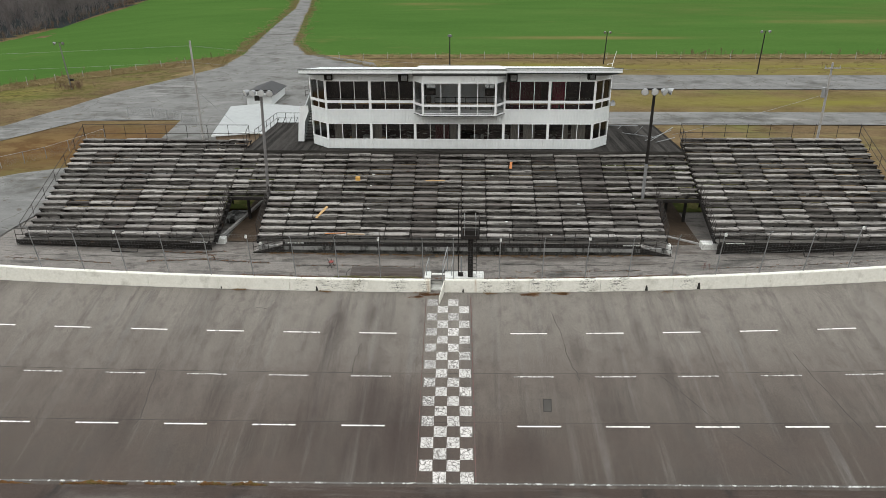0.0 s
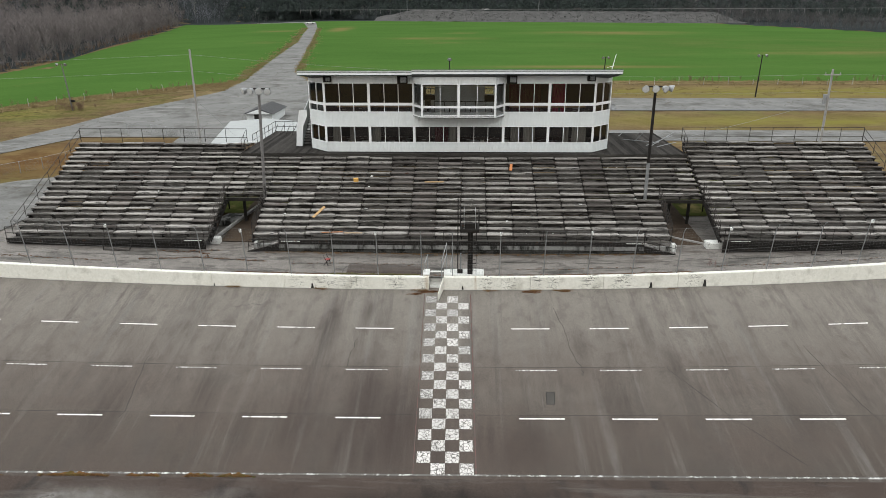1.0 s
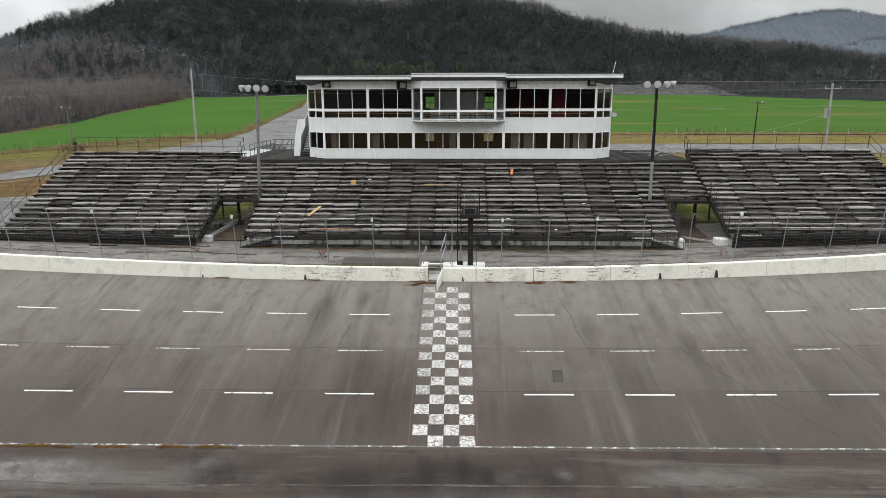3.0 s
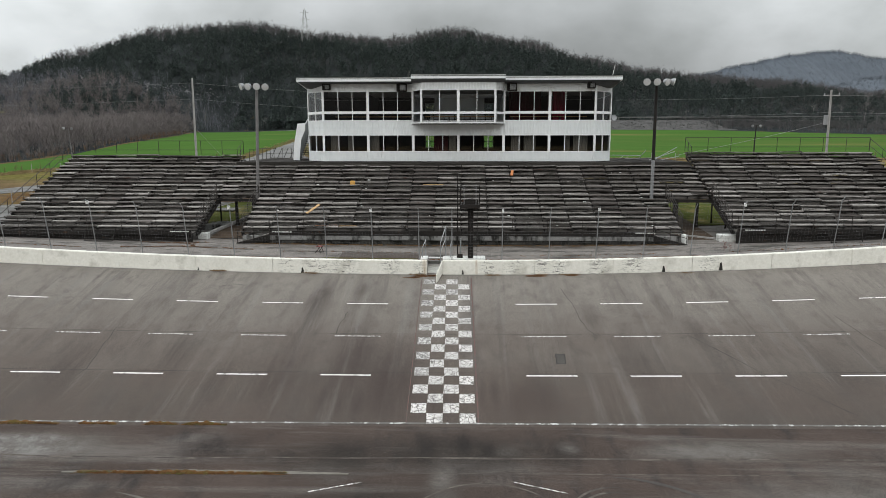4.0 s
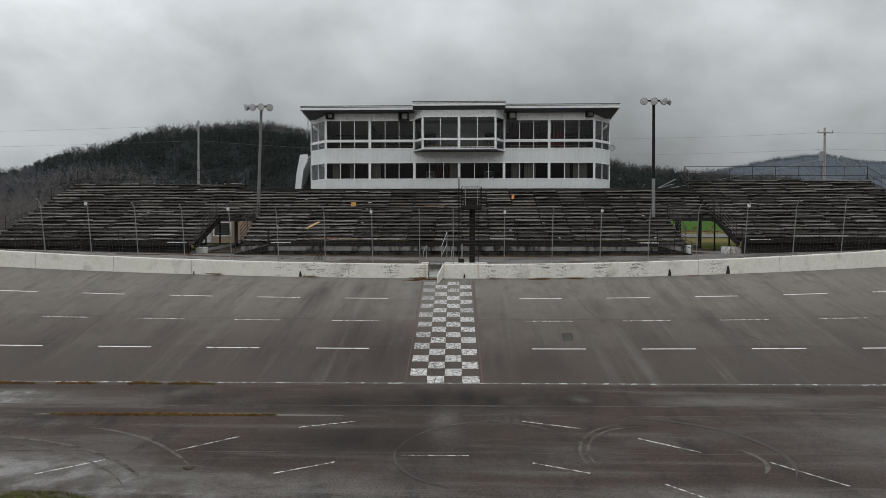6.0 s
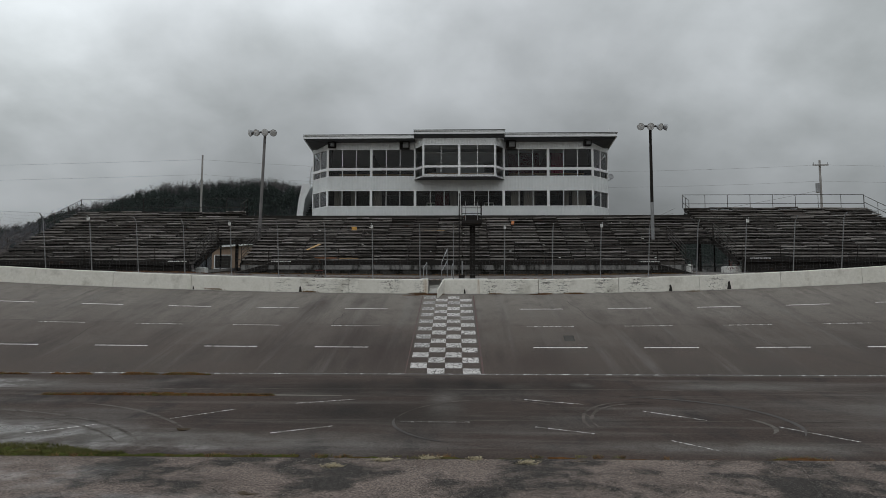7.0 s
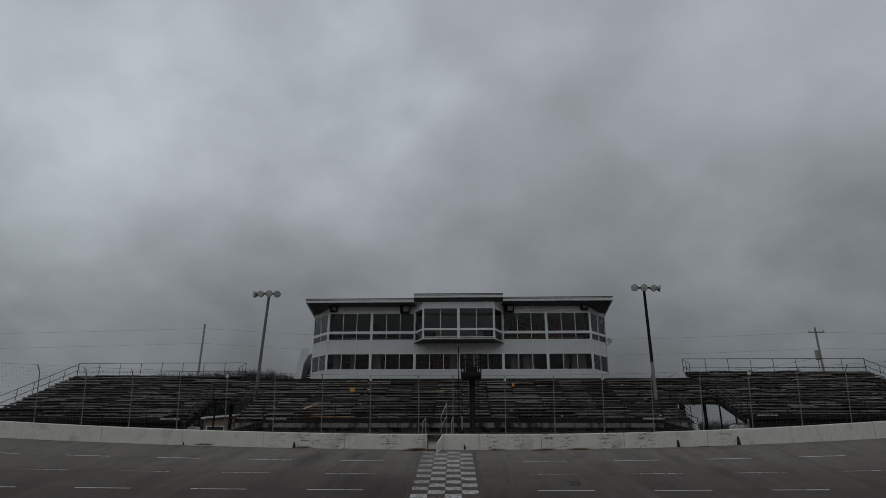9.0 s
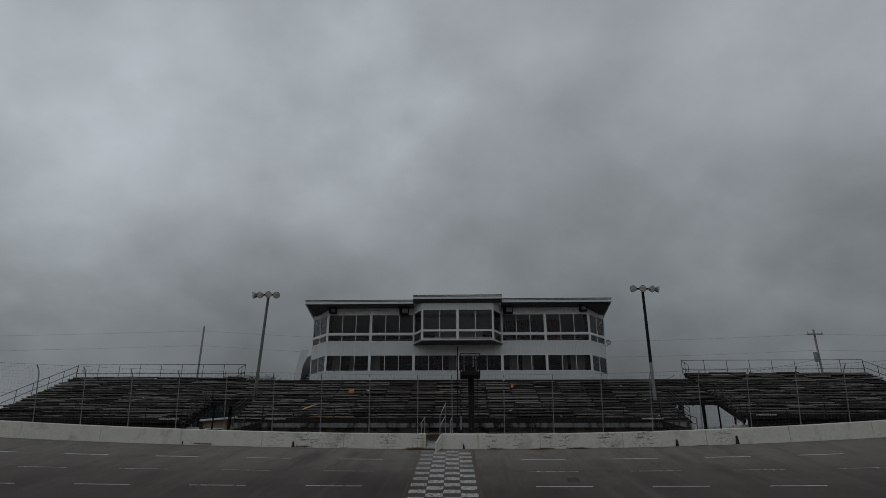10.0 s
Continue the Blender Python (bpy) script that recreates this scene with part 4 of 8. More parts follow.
def wander(name, a, b, w, material, parent, amp=0.25, n=14, dz=0.005):
    bm = bmesh.new()
    last = None
    seed = random.uniform(0, 50)
    for i in range(n + 1):
        u = i / n
        off = amp * noise.noise((u * 4, seed, 0)) + 0.3 * amp * noise.noise((u * 15, seed, 3))
        x, yt = a[0] + (b[0] - a[0]) * u + off * (b[1] - a[1]) / max(0.1, math.dist(a, b)), a[1] + (b[1] - a[1]) * u + off
        ww = w * (0.6 + 0.8 * random.random()) * (0.3 if i in (0, n) else 1)
        d = Vector((b[0] - a[0], b[1] - a[1])).normalized()
        pair = []
        for s in (-0.5, 0.5):
            xx, yy = x - d.y * ww * s, yt + d.x * ww * s
            y = askew(xx, yy)
            pair.append(bm.verts.new((xx, y, track_z(xx, y) + dz)))
        if last:
            bm.faces.new((last[0], pair[0], pair[1], last[1]))
        last = pair
    return part(name, bm, material, parent)


for a, b in (((6.1, 41.2), (7.0, 36.0)), ((7.0, 36.0), (7.3, 34.4)), ((12.2, 35.2), (14.9, 31.2)), ((14.9, 31.2), (17.5, 28.2)), ((-6.6, 38.0), (-6.9, 35.2)), ((-13.5, 41.3), (-15.5, 40.9)), ((21, 37), (22.5, 31)), ((-19, 36), (-18.6, 31))):
    wander("crack", a, b, 0.03, CRACK, track)

# marks on the apron
for a, b in (((-5.51, 22.5), (-3.63, 23.13)), ((2.04, 23.2), (3.92, 22.52)), ((-8.74, 20.47), (-7.18, 21.67)), ((5.58, 21.69), (7.2, 20.57)), ((-5.26, 18.77), (-3.72, 19.64)), ((2.04, 19.65), (3.57, 18.91)), ((8.96, 19.8), (10.3, 18.15)), ((5.43, 18.21), (6.34, 17.2)), ((-11.9, 18.6), (-10.5, 19.7))):
    painted("pit_stall_line", a, b, 0.055, WORNLINE, apron)
painted("pit_line", (-1.86, 20.2), (0.2, 20.2), 0.045, WORNLINE, apron)
painted("paving_seam", (-60, 23.75), (60, 23.75), 0.05, PALE, apron, 0.006)
painted("paving_seam", (-60, 20.42), (60, 20.42), 0.04, PALE, apron, 0.006)
wander("worn_streak", (-30, 24.7), (30, 24.9), 0.1, PALE, apron, 0.3, 40)


def tyre_arc(cx, cy, rx, ry, a0, a1, w, material):
    bm = bmesh.new()
    last = None
    for i in range(41):
        t = radians(a0 + (a1 - a0) * i / 40)
        pair = []
        for k in (-0.5, 0.5):
            ww = w * min(1.0, 0.15 + i / 9, 0.15 + (40 - i) / 9)
            x, yt = cx + (rx + k * ww) * math.cos(t), cy + (ry + k * ww) * math.sin(t)
            y = askew(x, yt)
            pair.append(bm.verts.new((x, y, track_z(x, y) + 0.009)))
        if last:
            bm.faces.new((last[0], pair[0], pair[1], last[1]))
        last = pair
    return part("tyre_mark", bm, material, apron, "curved tyre mark")


tyre_arc(0.95, 20.1, 3.0, 3.0, 0, 170, 0.07, PALE)
tyre_arc(0.95, 20.4, 3.0, 2.8, 175, 245, 0.1, SKID)
tyre_arc(5.6, 20.2, 2.05, 2.7, 70, 205, 0.1, PALE)
tyre_arc(5.6, 20.2, 1.8, 2.4, 75, 200, 0.1, PALE)
SCRUB = surface("scrubbed_pale_marks", (0.060, 0.053, 0.047), (0.150, 0.135, 0.121), 0.85, grain=14, blotch=2.5, stain=(0.052, 0.044, 0.039), stain_scale=2.2, stain_at=(0.50, 0.62), bump=0.2, gloss=0.1)
tyre_arc(-15.6, 12.4, 9.0, 9.1, 36, 95, 0.12, SCRUB)
tyre_arc(-15.6, 12.2, 8.6, 8.8, 38, 95, 0.08, SCRUB)
tyre_arc(-14.2, 13.6, 8.2, 9.0, 38, 78, 0.12, SCRUB)
tyre_arc(5.2, 20.2, 4.4, 3.4, -25, 85, 0.17, SKID)
tyre_arc(5.9, 19.9, 2.9, 1.9, -30, 30, 0.14, SCRUB)

# ---- retaining wall ----
retaining_wall = thing("retaining_wall", (0, 43.2, 3.3), "low white painted concrete wall with chipped paint and rust runs", "wall", kind="structure")
WT = 0.34


def wall_panel(xa, xb):
    bm = bmesh.new()
    n = max(1, int((xb - xa) / 1.2))
    rings = []
    for i in range(n + 1):
        x = xa + (xb - xa) * i / n + (0.012 if i == 0 else -0.012 if i == n else 0)
        y = askew(x, 43.2)
        zb, zt = track_z(x, y) - 0.3, wall_top(x) + 0.012 * noise.noise((x, 3, 0))
        rings.append([bm.verts.new(p) for p in ((x, y - 0.05, zb), (x, y, zt - 0.05), (x, y + 0.05, zt), (x, y + WT - 0.05, zt), (x, y + WT, zt - 0.05), (x, y + WT, zb))])
    for r0, r1 in zip(rings, rings[1:]):
        for j in range(6):
            bm.faces.new((r0[j], r0[(j + 1) % 6], r1[(j + 1) % 6], r1[j]))
    bm.faces.new(rings[0])
    bm.faces.new(rings[-1][::-1])
    return part("wall_panel", bm, WALLPAINT, retaining_wall)


GATE0, GATE1 = -2.28, -1.28
edges = [-2.28 - 5.09 * i for i in range(14)]
for a, b in zip(edges[1:], edges):
    wall_panel(a, b)
edges = [-1.28, 4.77] + [9.87 + 5.13 * i for i in range(13)]
for a, b in zip(edges, edges[1:]):
    wall_panel(a, b)


def fang(x, h, w):
    """A black drain slot with its run of dirt."""
    bm = bmesh.new()
    y = askew(x, 43.2)
    z = track_z(x, y)
    pts = [(-w, 0), (w, 0), (w * 0.8, h * 0.5), (w * 0.35, h), (-w * 0.5, h * 0.92), (-w * 0.6, h * 0.45)]
    front = [bm.verts.new((x + px_, y - 0.056 + 0.05 * pz / 0.9, z + pz + 0.005)) for px_, pz in pts]
    rear = [bm.verts.new((v.co.x, v.co.y + 0.05, v.co.z)) for v in front]
    bm.faces.new(front)
    for i in range(len(pts)):
        bm.faces.new((front[i], front[(i + 1) % 6], rear[(i + 1) % 6], rear[i]))
    part("drain_slot", bm, CRACK, retaining_wall, "black drain slot")


for x, h, w in ((-10.5, 0.36, 0.10), (13.15, 0.42, 0.11), (16.85, 0.52, 0.13), (0.05, 0.3, 0.07), (-17.4, 0.2, 0.05)):
    fang(x, h, w)

# gate opening with steps, pad and swung-out gate leaf
gate_steps = thing("gate_steps", (-1.78, 43.9, 3.3), "worn concrete steps through the wall with weeds", "steps")
for i in range(5):
    bm = bmesh.new()
    y0 = 43.1 + 0.26 * i
    box(bm, GATE0 + 0.02, GATE1 - 0.02, y0, 45.5 - 0.004 * i, 3.1 + 0.18 * i, 3.3 + 0.19 * i + (0.2 if i == 4 else 0.0))
    part("step", bevelled(bm, 0.02), WHITEBLOCK, gate_steps)
bm = bmesh.new()
box(bm, GATE1, 1.55, 43.2 + WT + 0.01, 45.5, 3.2, 4.30)
finish_pad = solid("concrete_pad", bevelled(bm, 0.03), WHITEBLOCK, "white painted concrete pad behind the wall", "pad")
bm = bmesh.new()
box(bm, -2.75, GATE0, 43.2 + WT + 0.01, 45.5, 3.2, 4.30)
solid("concrete_pad", bevelled(bm, 0.03), WHITEBLOCK, "small white concrete pad beside the steps", "pad")
gate = thing("track_gate", (-1.28, 43.2, 3.4), "white painted steel gate leaf standing open onto the track", "gate")
bm = bmesh.new()
a, b = Vector((-1.3, 43.1, 0)), Vector((-1.62, 41.9, 0))
n_ = Vector((-0.966, 0.26, 0)) * 0.03
quad = [(a, 3.36, 4.22), (b, 3.02, 3.55)]
vs = [bm.verts.new((p.x + s * n_.x, p.y + s * n_.y, z)) for p, z0, z1 in quad for z in (z0, z1) for s in (-1, 1)]
bmesh.ops.convex_hull(bm, input=bm.verts[:])
part("gate_panel", bm, WALLPAINT, gate)

gate_rail = thing("gate_handrail", (-1.4, 43.8, 4.2), "rusty bent pipe handrail at the wall steps", "handrail")
for pts in (((-1.42, 43.4, 3.9), (-1.42, 43.4, 5.35), (-1.1, 44.5, 6.3), (-1.1, 44.6, 4.2)), ((-2.62, 43.9, 4.2), (-2.62, 43.9, 5.0), (-2.45, 44.6, 5.4), (-2.45, 44.6, 4.2)), ((-0.78, 43.9, 4.2), (-0.78, 43.9, 5.05), (-0.68, 44.6, 5.45), (-0.68, 44.6, 4.2)), ((-1.42, 43.4, 4.75), (-1.1, 44.55, 5.5))):
    bm = bmesh.new()
    tube(bm, pts, 0.028, 6)
    part("pipe", bm, GALV, gate_rail)

# ---- catch fence ----
fence = thing("catch_fence", (0, 43.4, 4.2), "tall wire catch fence on leaning galvanised posts", "fence")
POSTX = sorted([-2.82 - 3.054 * i for i in range(22)] + [-0.66] + [2.62 + 3.075 * i for i in range(22)])


def fence_line(x, h):
    """The fence's face at height h over the wall's top."""
    y = askew(x, 43.42)
    out = 0.5 * h / 3.15 if h < 3.15 else 0.5 + 0.35 * (h - 3.15) / 0.35
    return Vector((x, y - out, wall_top(x) + h))


for i, x in enumerate(POSTX):
    bm = bmesh.new()
    tube(bm, [fence_line(x, h) + Vector((0, 0.035, 0)) for h in (-0.15, 1.5, 3.05, 3.2, 3.5)], 0.032, 8)
    post = part("post", bm, GALV, fence)
    if min(abs(x - b) for b in (-24.2, -15.04, -5.87, 2.62, 8.77, 18.0, 27.2)) < 0.3:
        bm = bmesh.new()
        p = fence_line(x, 3.3)
        box(bm, x - 0.07, x + 0.07, p.y - 0.08, p.y + 0.1, p.z - 0.1, p.z + 0.12)
        part("camera_box", bevelled(bm, 0.02), LITTER, post, "white box on the post")
wires = bmesh.new()
xs = spaced(-66, 66, 1.6)
for h in [0.12 + 0.2 * i for i in range(18)]:
    fat = 0.012 if h > 3.4 or abs(h - 1.7) < 0.1 else 0.0048
    for a, b in zip(xs, xs[1:]):
        if a < -0.66 and b > -2.8 and h < 2.0:
            continue
        sag = 0.03 * noise.noise((a * 0.7, h * 3, 0)), 0.03 * noise.noise((b * 0.7, h * 3, 0))
        beam(wires, fence_line(a, h) + Vector((0, 0, sag[0])), fence_line(b, h) + Vector((0, 0, sag[1])), fat, fat)
for x in spaced(-45, 45, 0.22):
    if -2.8 < x < -0.66:
        continue
    for h0, h1 in ((0.1, 1.6), (1.6, 3.0), (3.0, 3.5)):
        beam(wires, fence_line(x, h0), fence_line(x, h1), 0.0040, 0.0040)
tagged(part("wire_mesh", wires, WIRE, fence, "dull wire mesh"), kind="stuff")

# ---- walkway behind the wall ----
WX = spaced(-84, 84, 2.0)
bm_rows = spaced(43.45, 56, 0.9)
verts = [(x, askew(x, yt), walk_z(x, askew(x, yt)) - 0.03 + 0.02 * noise.noise((x * 0.5, yt * 0.8, 0))) for yt in bm_rows for x in WX]
me = bpy.data.meshes.new("walkway")
me.from_pydata(verts, [], [(j * len(WX) + i, j * len(WX) + i + 1, (j + 1) * len(WX) + i + 1, (j + 1) * len(WX) + i) for j in range(len(bm_rows) - 1) for i in range(len(WX) - 1)])
me.materials.append(WALKWAY)
walkway = tagged(new("walkway", me), "cracked grey asphalt walkway between wall and stand", "pavement", kind="structure")

# ---- grandstand ----
Y0, Z0, RUN, RISE = 48.0, 5.86, 0.628, 0.2856


def seat_y(k):
    return Y0 + RUN * k


def seat_z(k):
    return Z0 + RISE * k


def plank_mesh(name, width, thick, material, seed):
    """A plank one metre long, slightly cupped and uneven, to be stretched along x."""
    rnd = random.Random(seed)
    bm = bmesh.new()
    rings = []
    for i in range(5):
        x = i / 4 + (rnd.uniform(-0.012, 0.012) if i in (1, 2, 3) else 0)
        dz = rnd.uniform(-0.008, 0.008)
        ys = (-width / 2 + rnd.uniform(-0.006, 0.006), width / 2 + rnd.uniform(-0.006, 0.006))
        rings.append([bm.verts.new(p) for p in ((x, ys[0], dz - thick), (x, ys[0], dz), (x, ys[1], dz + rnd.uniform(-0.004, 0.004)), (x, ys[1], dz - thick))])
    for r0, r1 in zip(rings, rings[1:]):
        for j in range(4):
            bm.faces.new((r0[j], r0[(j + 1) % 4], r1[(j + 1) % 4], r1[j]))
    bm.faces.new(rings[0])
    bm.faces.new(rings[-1][::-1])
    return mesh_of(name, bm, material)


SEATS = [plank_mesh("seat_plank", 0.50, 0.092, SEAT, i) for i in range(6)]
AISLES = [plank_mesh("aisle_plank", 0.50, 0.092, AISLE, 40 + i) for i in range(3)]
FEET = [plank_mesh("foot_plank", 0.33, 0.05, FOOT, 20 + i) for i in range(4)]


def handrail(parent, a, b, posts, h=1.07, r=0.024, mids=(0.5,), name="rail"):
    """Rail with posts between two feet a and b."""
    a, b = Vector(a), Vector(b)
    up = Vector((0, 0, h))
    for f in (1.0, *mids):
        bm = bmesh.new()
        tube(bm, [a + up * f, b + up * f], r, 6)
        part(name, bm, RAIL, parent)
    for i in range(posts):
        p = a + (b - a) * (i / max(1, posts - 1))
        bm = bmesh.new()
        tube(bm, [p, p + up], r, 6)
        part("rail_post", bm, RAIL, parent)


def stand_section(label, spans, joints, frames, x0, x1, up=0.0, aisle=lambda k, x: False):
    """spans: for each row the stretches of x that it covers; aisle: where the worn unpainted planks lie."""
    st = thing("grandstand", ((x0 + x1) / 2, Y0, 4.6), label, "grandstand", "grandstand sections")
    rnd = random.Random(int(x0 * 10))

    def seat_z(k):
        return Z0 + up + RISE * k

    for k, stretches in spans.items():
        for xa, xb in stretches:
            cuts = [xa] + [j for j in joints if xa + 0.5 < j < xb - 0.5 and (rnd.random() < 0.84 or aisle(k, j - 0.3) or aisle(k, j + 0.3))] + [xb]
            for a, b in zip(cuts, cuts[1:]):
                tilt = rnd.gauss(0, 0.5)
                worn = aisle(k, (a + b) / 2) or rnd.random() < 0.11
                piece("aisle_plank" if worn else "seat_plank", rnd.choice(AISLES if worn else SEATS), st, pose(a + rnd.uniform(0.005, 0.05), seat_y(k) + rnd.gauss(0, 0.035), seat_z(k) + rnd.uniform(-0.045, 0.03), rnd.gauss(0, 3.0), tilt, rnd.gauss(0, 0.45)) @ Matrix.Diagonal((b - a - rnd.uniform(0.05, 0.12), rnd.uniform(0.88, 1.05), 1, 1)))
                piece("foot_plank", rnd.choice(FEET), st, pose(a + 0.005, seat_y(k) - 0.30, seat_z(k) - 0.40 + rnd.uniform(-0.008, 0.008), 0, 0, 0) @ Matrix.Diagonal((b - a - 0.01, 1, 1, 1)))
            # added board that closes the open gap and draws its shadow line
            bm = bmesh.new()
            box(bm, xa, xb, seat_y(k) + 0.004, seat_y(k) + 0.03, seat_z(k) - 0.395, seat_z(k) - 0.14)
            part("gap_shade_board", bm, VOID, st)
            bm = bmesh.new()
            box(bm, xa, xb, seat_y(k) - 0.03, seat_y(k), seat_z(k) - 0.36, seat_z(k) - 0.185)
            part("toe_board", bm, RISER, st)
    for x in frames:
        ks = [k for k, s in spans.items() if any(a - 0.2 <= x <= b + 0.2 for a, b in s)]
        if not ks:
            continue
        k0, k1 = min(ks), max(ks)
        bm = bmesh.new()
        beam(bm, (x, seat_y(k0) - 0.4, seat_z(k0) - 0.6), (x, seat_y(k1) + 0.25, seat_z(k1) - 0.52), 0.06, 0.2)
        for k in range(k0, k1 + 1):
            box(bm, x - 0.035, x + 0.035, seat_y(k) - 0.20, seat_y(k) - 0.135, seat_z(k) - 0.5, seat_z(k) - 0.19)
            box(bm, x - 0.15, x + 0.15, seat_y(k) - 0.225, seat_y(k) - 0.155, seat_z(k) - 0.19, seat_z(k) - 0.135)
            beam(bm, (x, seat_y(k) - 0.21, seat_z(k) - 0.175), (x, seat_y(k) + 0.2, seat_z(k) - 0.175), 0.11, 0.08)
        for k in range(k0, k1 + 1, 5):
            z = walk_z(x, seat_y(k))
            if seat_z(k) - 0.6 > z + 0.1 and not 12.5 < abs(x) < 20.5:
                box(bm, x - 0.05, x + 0.05, seat_y(k) - 0.05, seat_y(k) + 0.05, z - 0.3, seat_z(k) - 0.5)
        part("stringer", bm, IRON, st)
    return st


LX0, LX1, RX0, RX1, RUP = -34.45, -19.35, 19.15, 34.7, 0.24
VL, VR = -15.95, 15.6
left_joints = [LX0 + 0.1 + 1.9 * i for i in range(1, 9)]
stand_left = stand_section("weathered plank bleachers, eighteen rows, grey and mildewed", {k: [(LX0, LX1)] for k in range(18)}, left_joints, [LX0 + 0.1 + 1.9 * i for i in range(9)], LX0, LX1, 0.0, lambda k, x: -27.9 < x < -25.9 and k % 5 != 3)
right_joints = [RX0 + 0.1 + 1.92 * i for i in range(1, 9)]
stand_right = stand_section("weathered plank bleachers with newer pale boards", {k: [(RX0, RX1)] for k in range(18)}, right_joints, [RX0 + 0.1 + 1.92 * i for i in range(9)], RX0, RX1, RUP, lambda k, x: 26.6 < x < 28.8 and k % 4 != 1)
mid_joints = [VL + 1.98 * i for i in range(-1, 18)]
stand_mid = stand_section("long dark plank bleachers below the press box, littered with debris", {k: [(VL, VR)] if k < 7 else [(LX1 + 0.02, RX0 - 0.02)] for k in range(15)}, mid_joints, [VL + 0.05 + 1.98 * i for i in range(16)] + [LX1 + 0.12, LX1 + 1.8, RX0 - 0.12, RX0 - 1.8], VL, VR, 0.0, lambda k, x: (-4.2 if k < 9 else -6.1) < x < -2.0 or 9.7 < x < 11.9 and k > 3)

# front fascia, concrete footing and rails of each section
for st, xa, xb, up in ((stand_left, LX0, LX1, 0.0), (stand_mid, VL + 2.25, VR - 2.25, 0.0), (stand_right, RX0, RX1, RUP)):
    top = Z0 - 0.41 + up
    bm = bmesh.new()
    box(bm, xa, xb, 46.74, 46.80, top - 0.11, top + 0.22)
    fascia = part("fascia_board", bm, IRON, st, "black front board")
    bm = bmesh.new()
    box(bm, xa, xb, 46.98, 47.02, top - 0.9, top - 0.06)
    part("under_board", bm, IRON, st)
    for x in ((xa + 0.2, xb - 1.3) if st is stand_mid else (xb - 1.5,) if st is stand_left else (xa + 0.5,)):
        for row, (size, count) in enumerate(((0.07, 12),)):
            bm = bmesh.new()
            u = x
            for i in range(count):
                w = random.uniform(0.5, 2.0) * size
                box(bm, u, u + w, 46.732, 46.739, top + 0.10 - row * 0.1, top + 0.10 - row * 0.1 + size)
                u += w + size * 0.5
            part("stencilled_bars", bm, LITTER, fascia, "faded white stencilled lettering")
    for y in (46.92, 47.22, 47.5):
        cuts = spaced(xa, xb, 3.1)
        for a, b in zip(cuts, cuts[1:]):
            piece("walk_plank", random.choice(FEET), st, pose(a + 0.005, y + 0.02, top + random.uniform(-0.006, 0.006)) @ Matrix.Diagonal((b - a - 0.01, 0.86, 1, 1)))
    n = max(3, round((xb - xa) / 2.45) + 1)
    handrail(st, (xa, 46.83, top - 0.3), (xb, 46.83, top - 0.3), n, 1.38, mids=(0.66,), name="front_rail")
# board ramps from the walkway up to both ends of the middle section's front walk
for x, s in ((VL, 1), (VR, -1)):
    low, high = (x - s * 0.15, 4.80), (x + s * 2.25, 5.46)
    for i in range(5):
        y0 = 46.74 + 0.21 * i
        bm = bmesh.new()
        v = [bm.verts.new((px_, py_, pz + dz)) for px_, pz in (low, high) for py_ in (y0, y0 + 0.2) for dz in (-0.04, random.uniform(-0.004, 0.006))]
        bmesh.ops.convex_hull(bm, input=v)
        part("ramp_board", bm, SEAT, stand_mid, "pale sloping ramp board")
    bm = bmesh.new()
    v = [bm.verts.new((px_, py_, pz)) for px_, pz in ((low[0], low[1] - 0.04), (high[0], high[1] - 0.04), (low[0], low[1] - 0.16), (high[0], high[1] - 0.5)) for py_ in (46.68, 46.735)]
    bmesh.ops.convex_hull(bm, input=v)
    part("ramp_skirt", bm, IRON, stand_mid, "black sloping board along the ramp")
    handrail(stand_mid, (low[0] + s * 0.1, 46.72, low[1] - 0.1), (high[0], 46.72, high[1] - 0.1), 3, 0.95, mids=(0.55,), name="ramp_rail")
bm = bmesh.new()
box(bm, VL + 0.3, VR - 0.3, 46.86, 46.97, 4.1, 5.0)
solid("footing_wall", bm, DARKWALL, "near-black blotchy concrete footing wall under the bleachers", "wall", kind="structure")
bm = bmesh.new()
box(bm, VL + 0.3, VR - 0.3, 46.76, 46.97, 5.004, 5.33)
solid("edge_beam", bevelled(bm, 0.02), CONCRETE, "stained grey concrete edge beam below the front board", "beam", kind="structure")
for st, x, xe, up in ((stand_left, LX0 - 0.04, LX1, 0.0), (stand_right, RX1 + 0.04, RX0, RUP)):
    handrail(st, (x, Y0 - 0.3, Z0 - 0.2 + up), (x, seat_y(17) + 0.35, seat_z(17) + 0.05 + up), 7, 1.05, mids=(0.45,), name="side_rail")
    handrail(st, (x, seat_y(17) + 0.4, seat_z(17) + 0.02 + up), (xe, seat_y(17) + 0.4, seat_z(17) + 0.02 + up), 9, 1.18, mids=(0.33,), name="back_rail")
    handrail(st, (xe, seat_y(15), seat_z(15) - 0.1 + up), (xe, seat_y(17) + 0.4, seat_z(17) + 0.02 + up), 3, 1.14, mids=(0.45,), name="side_rail")
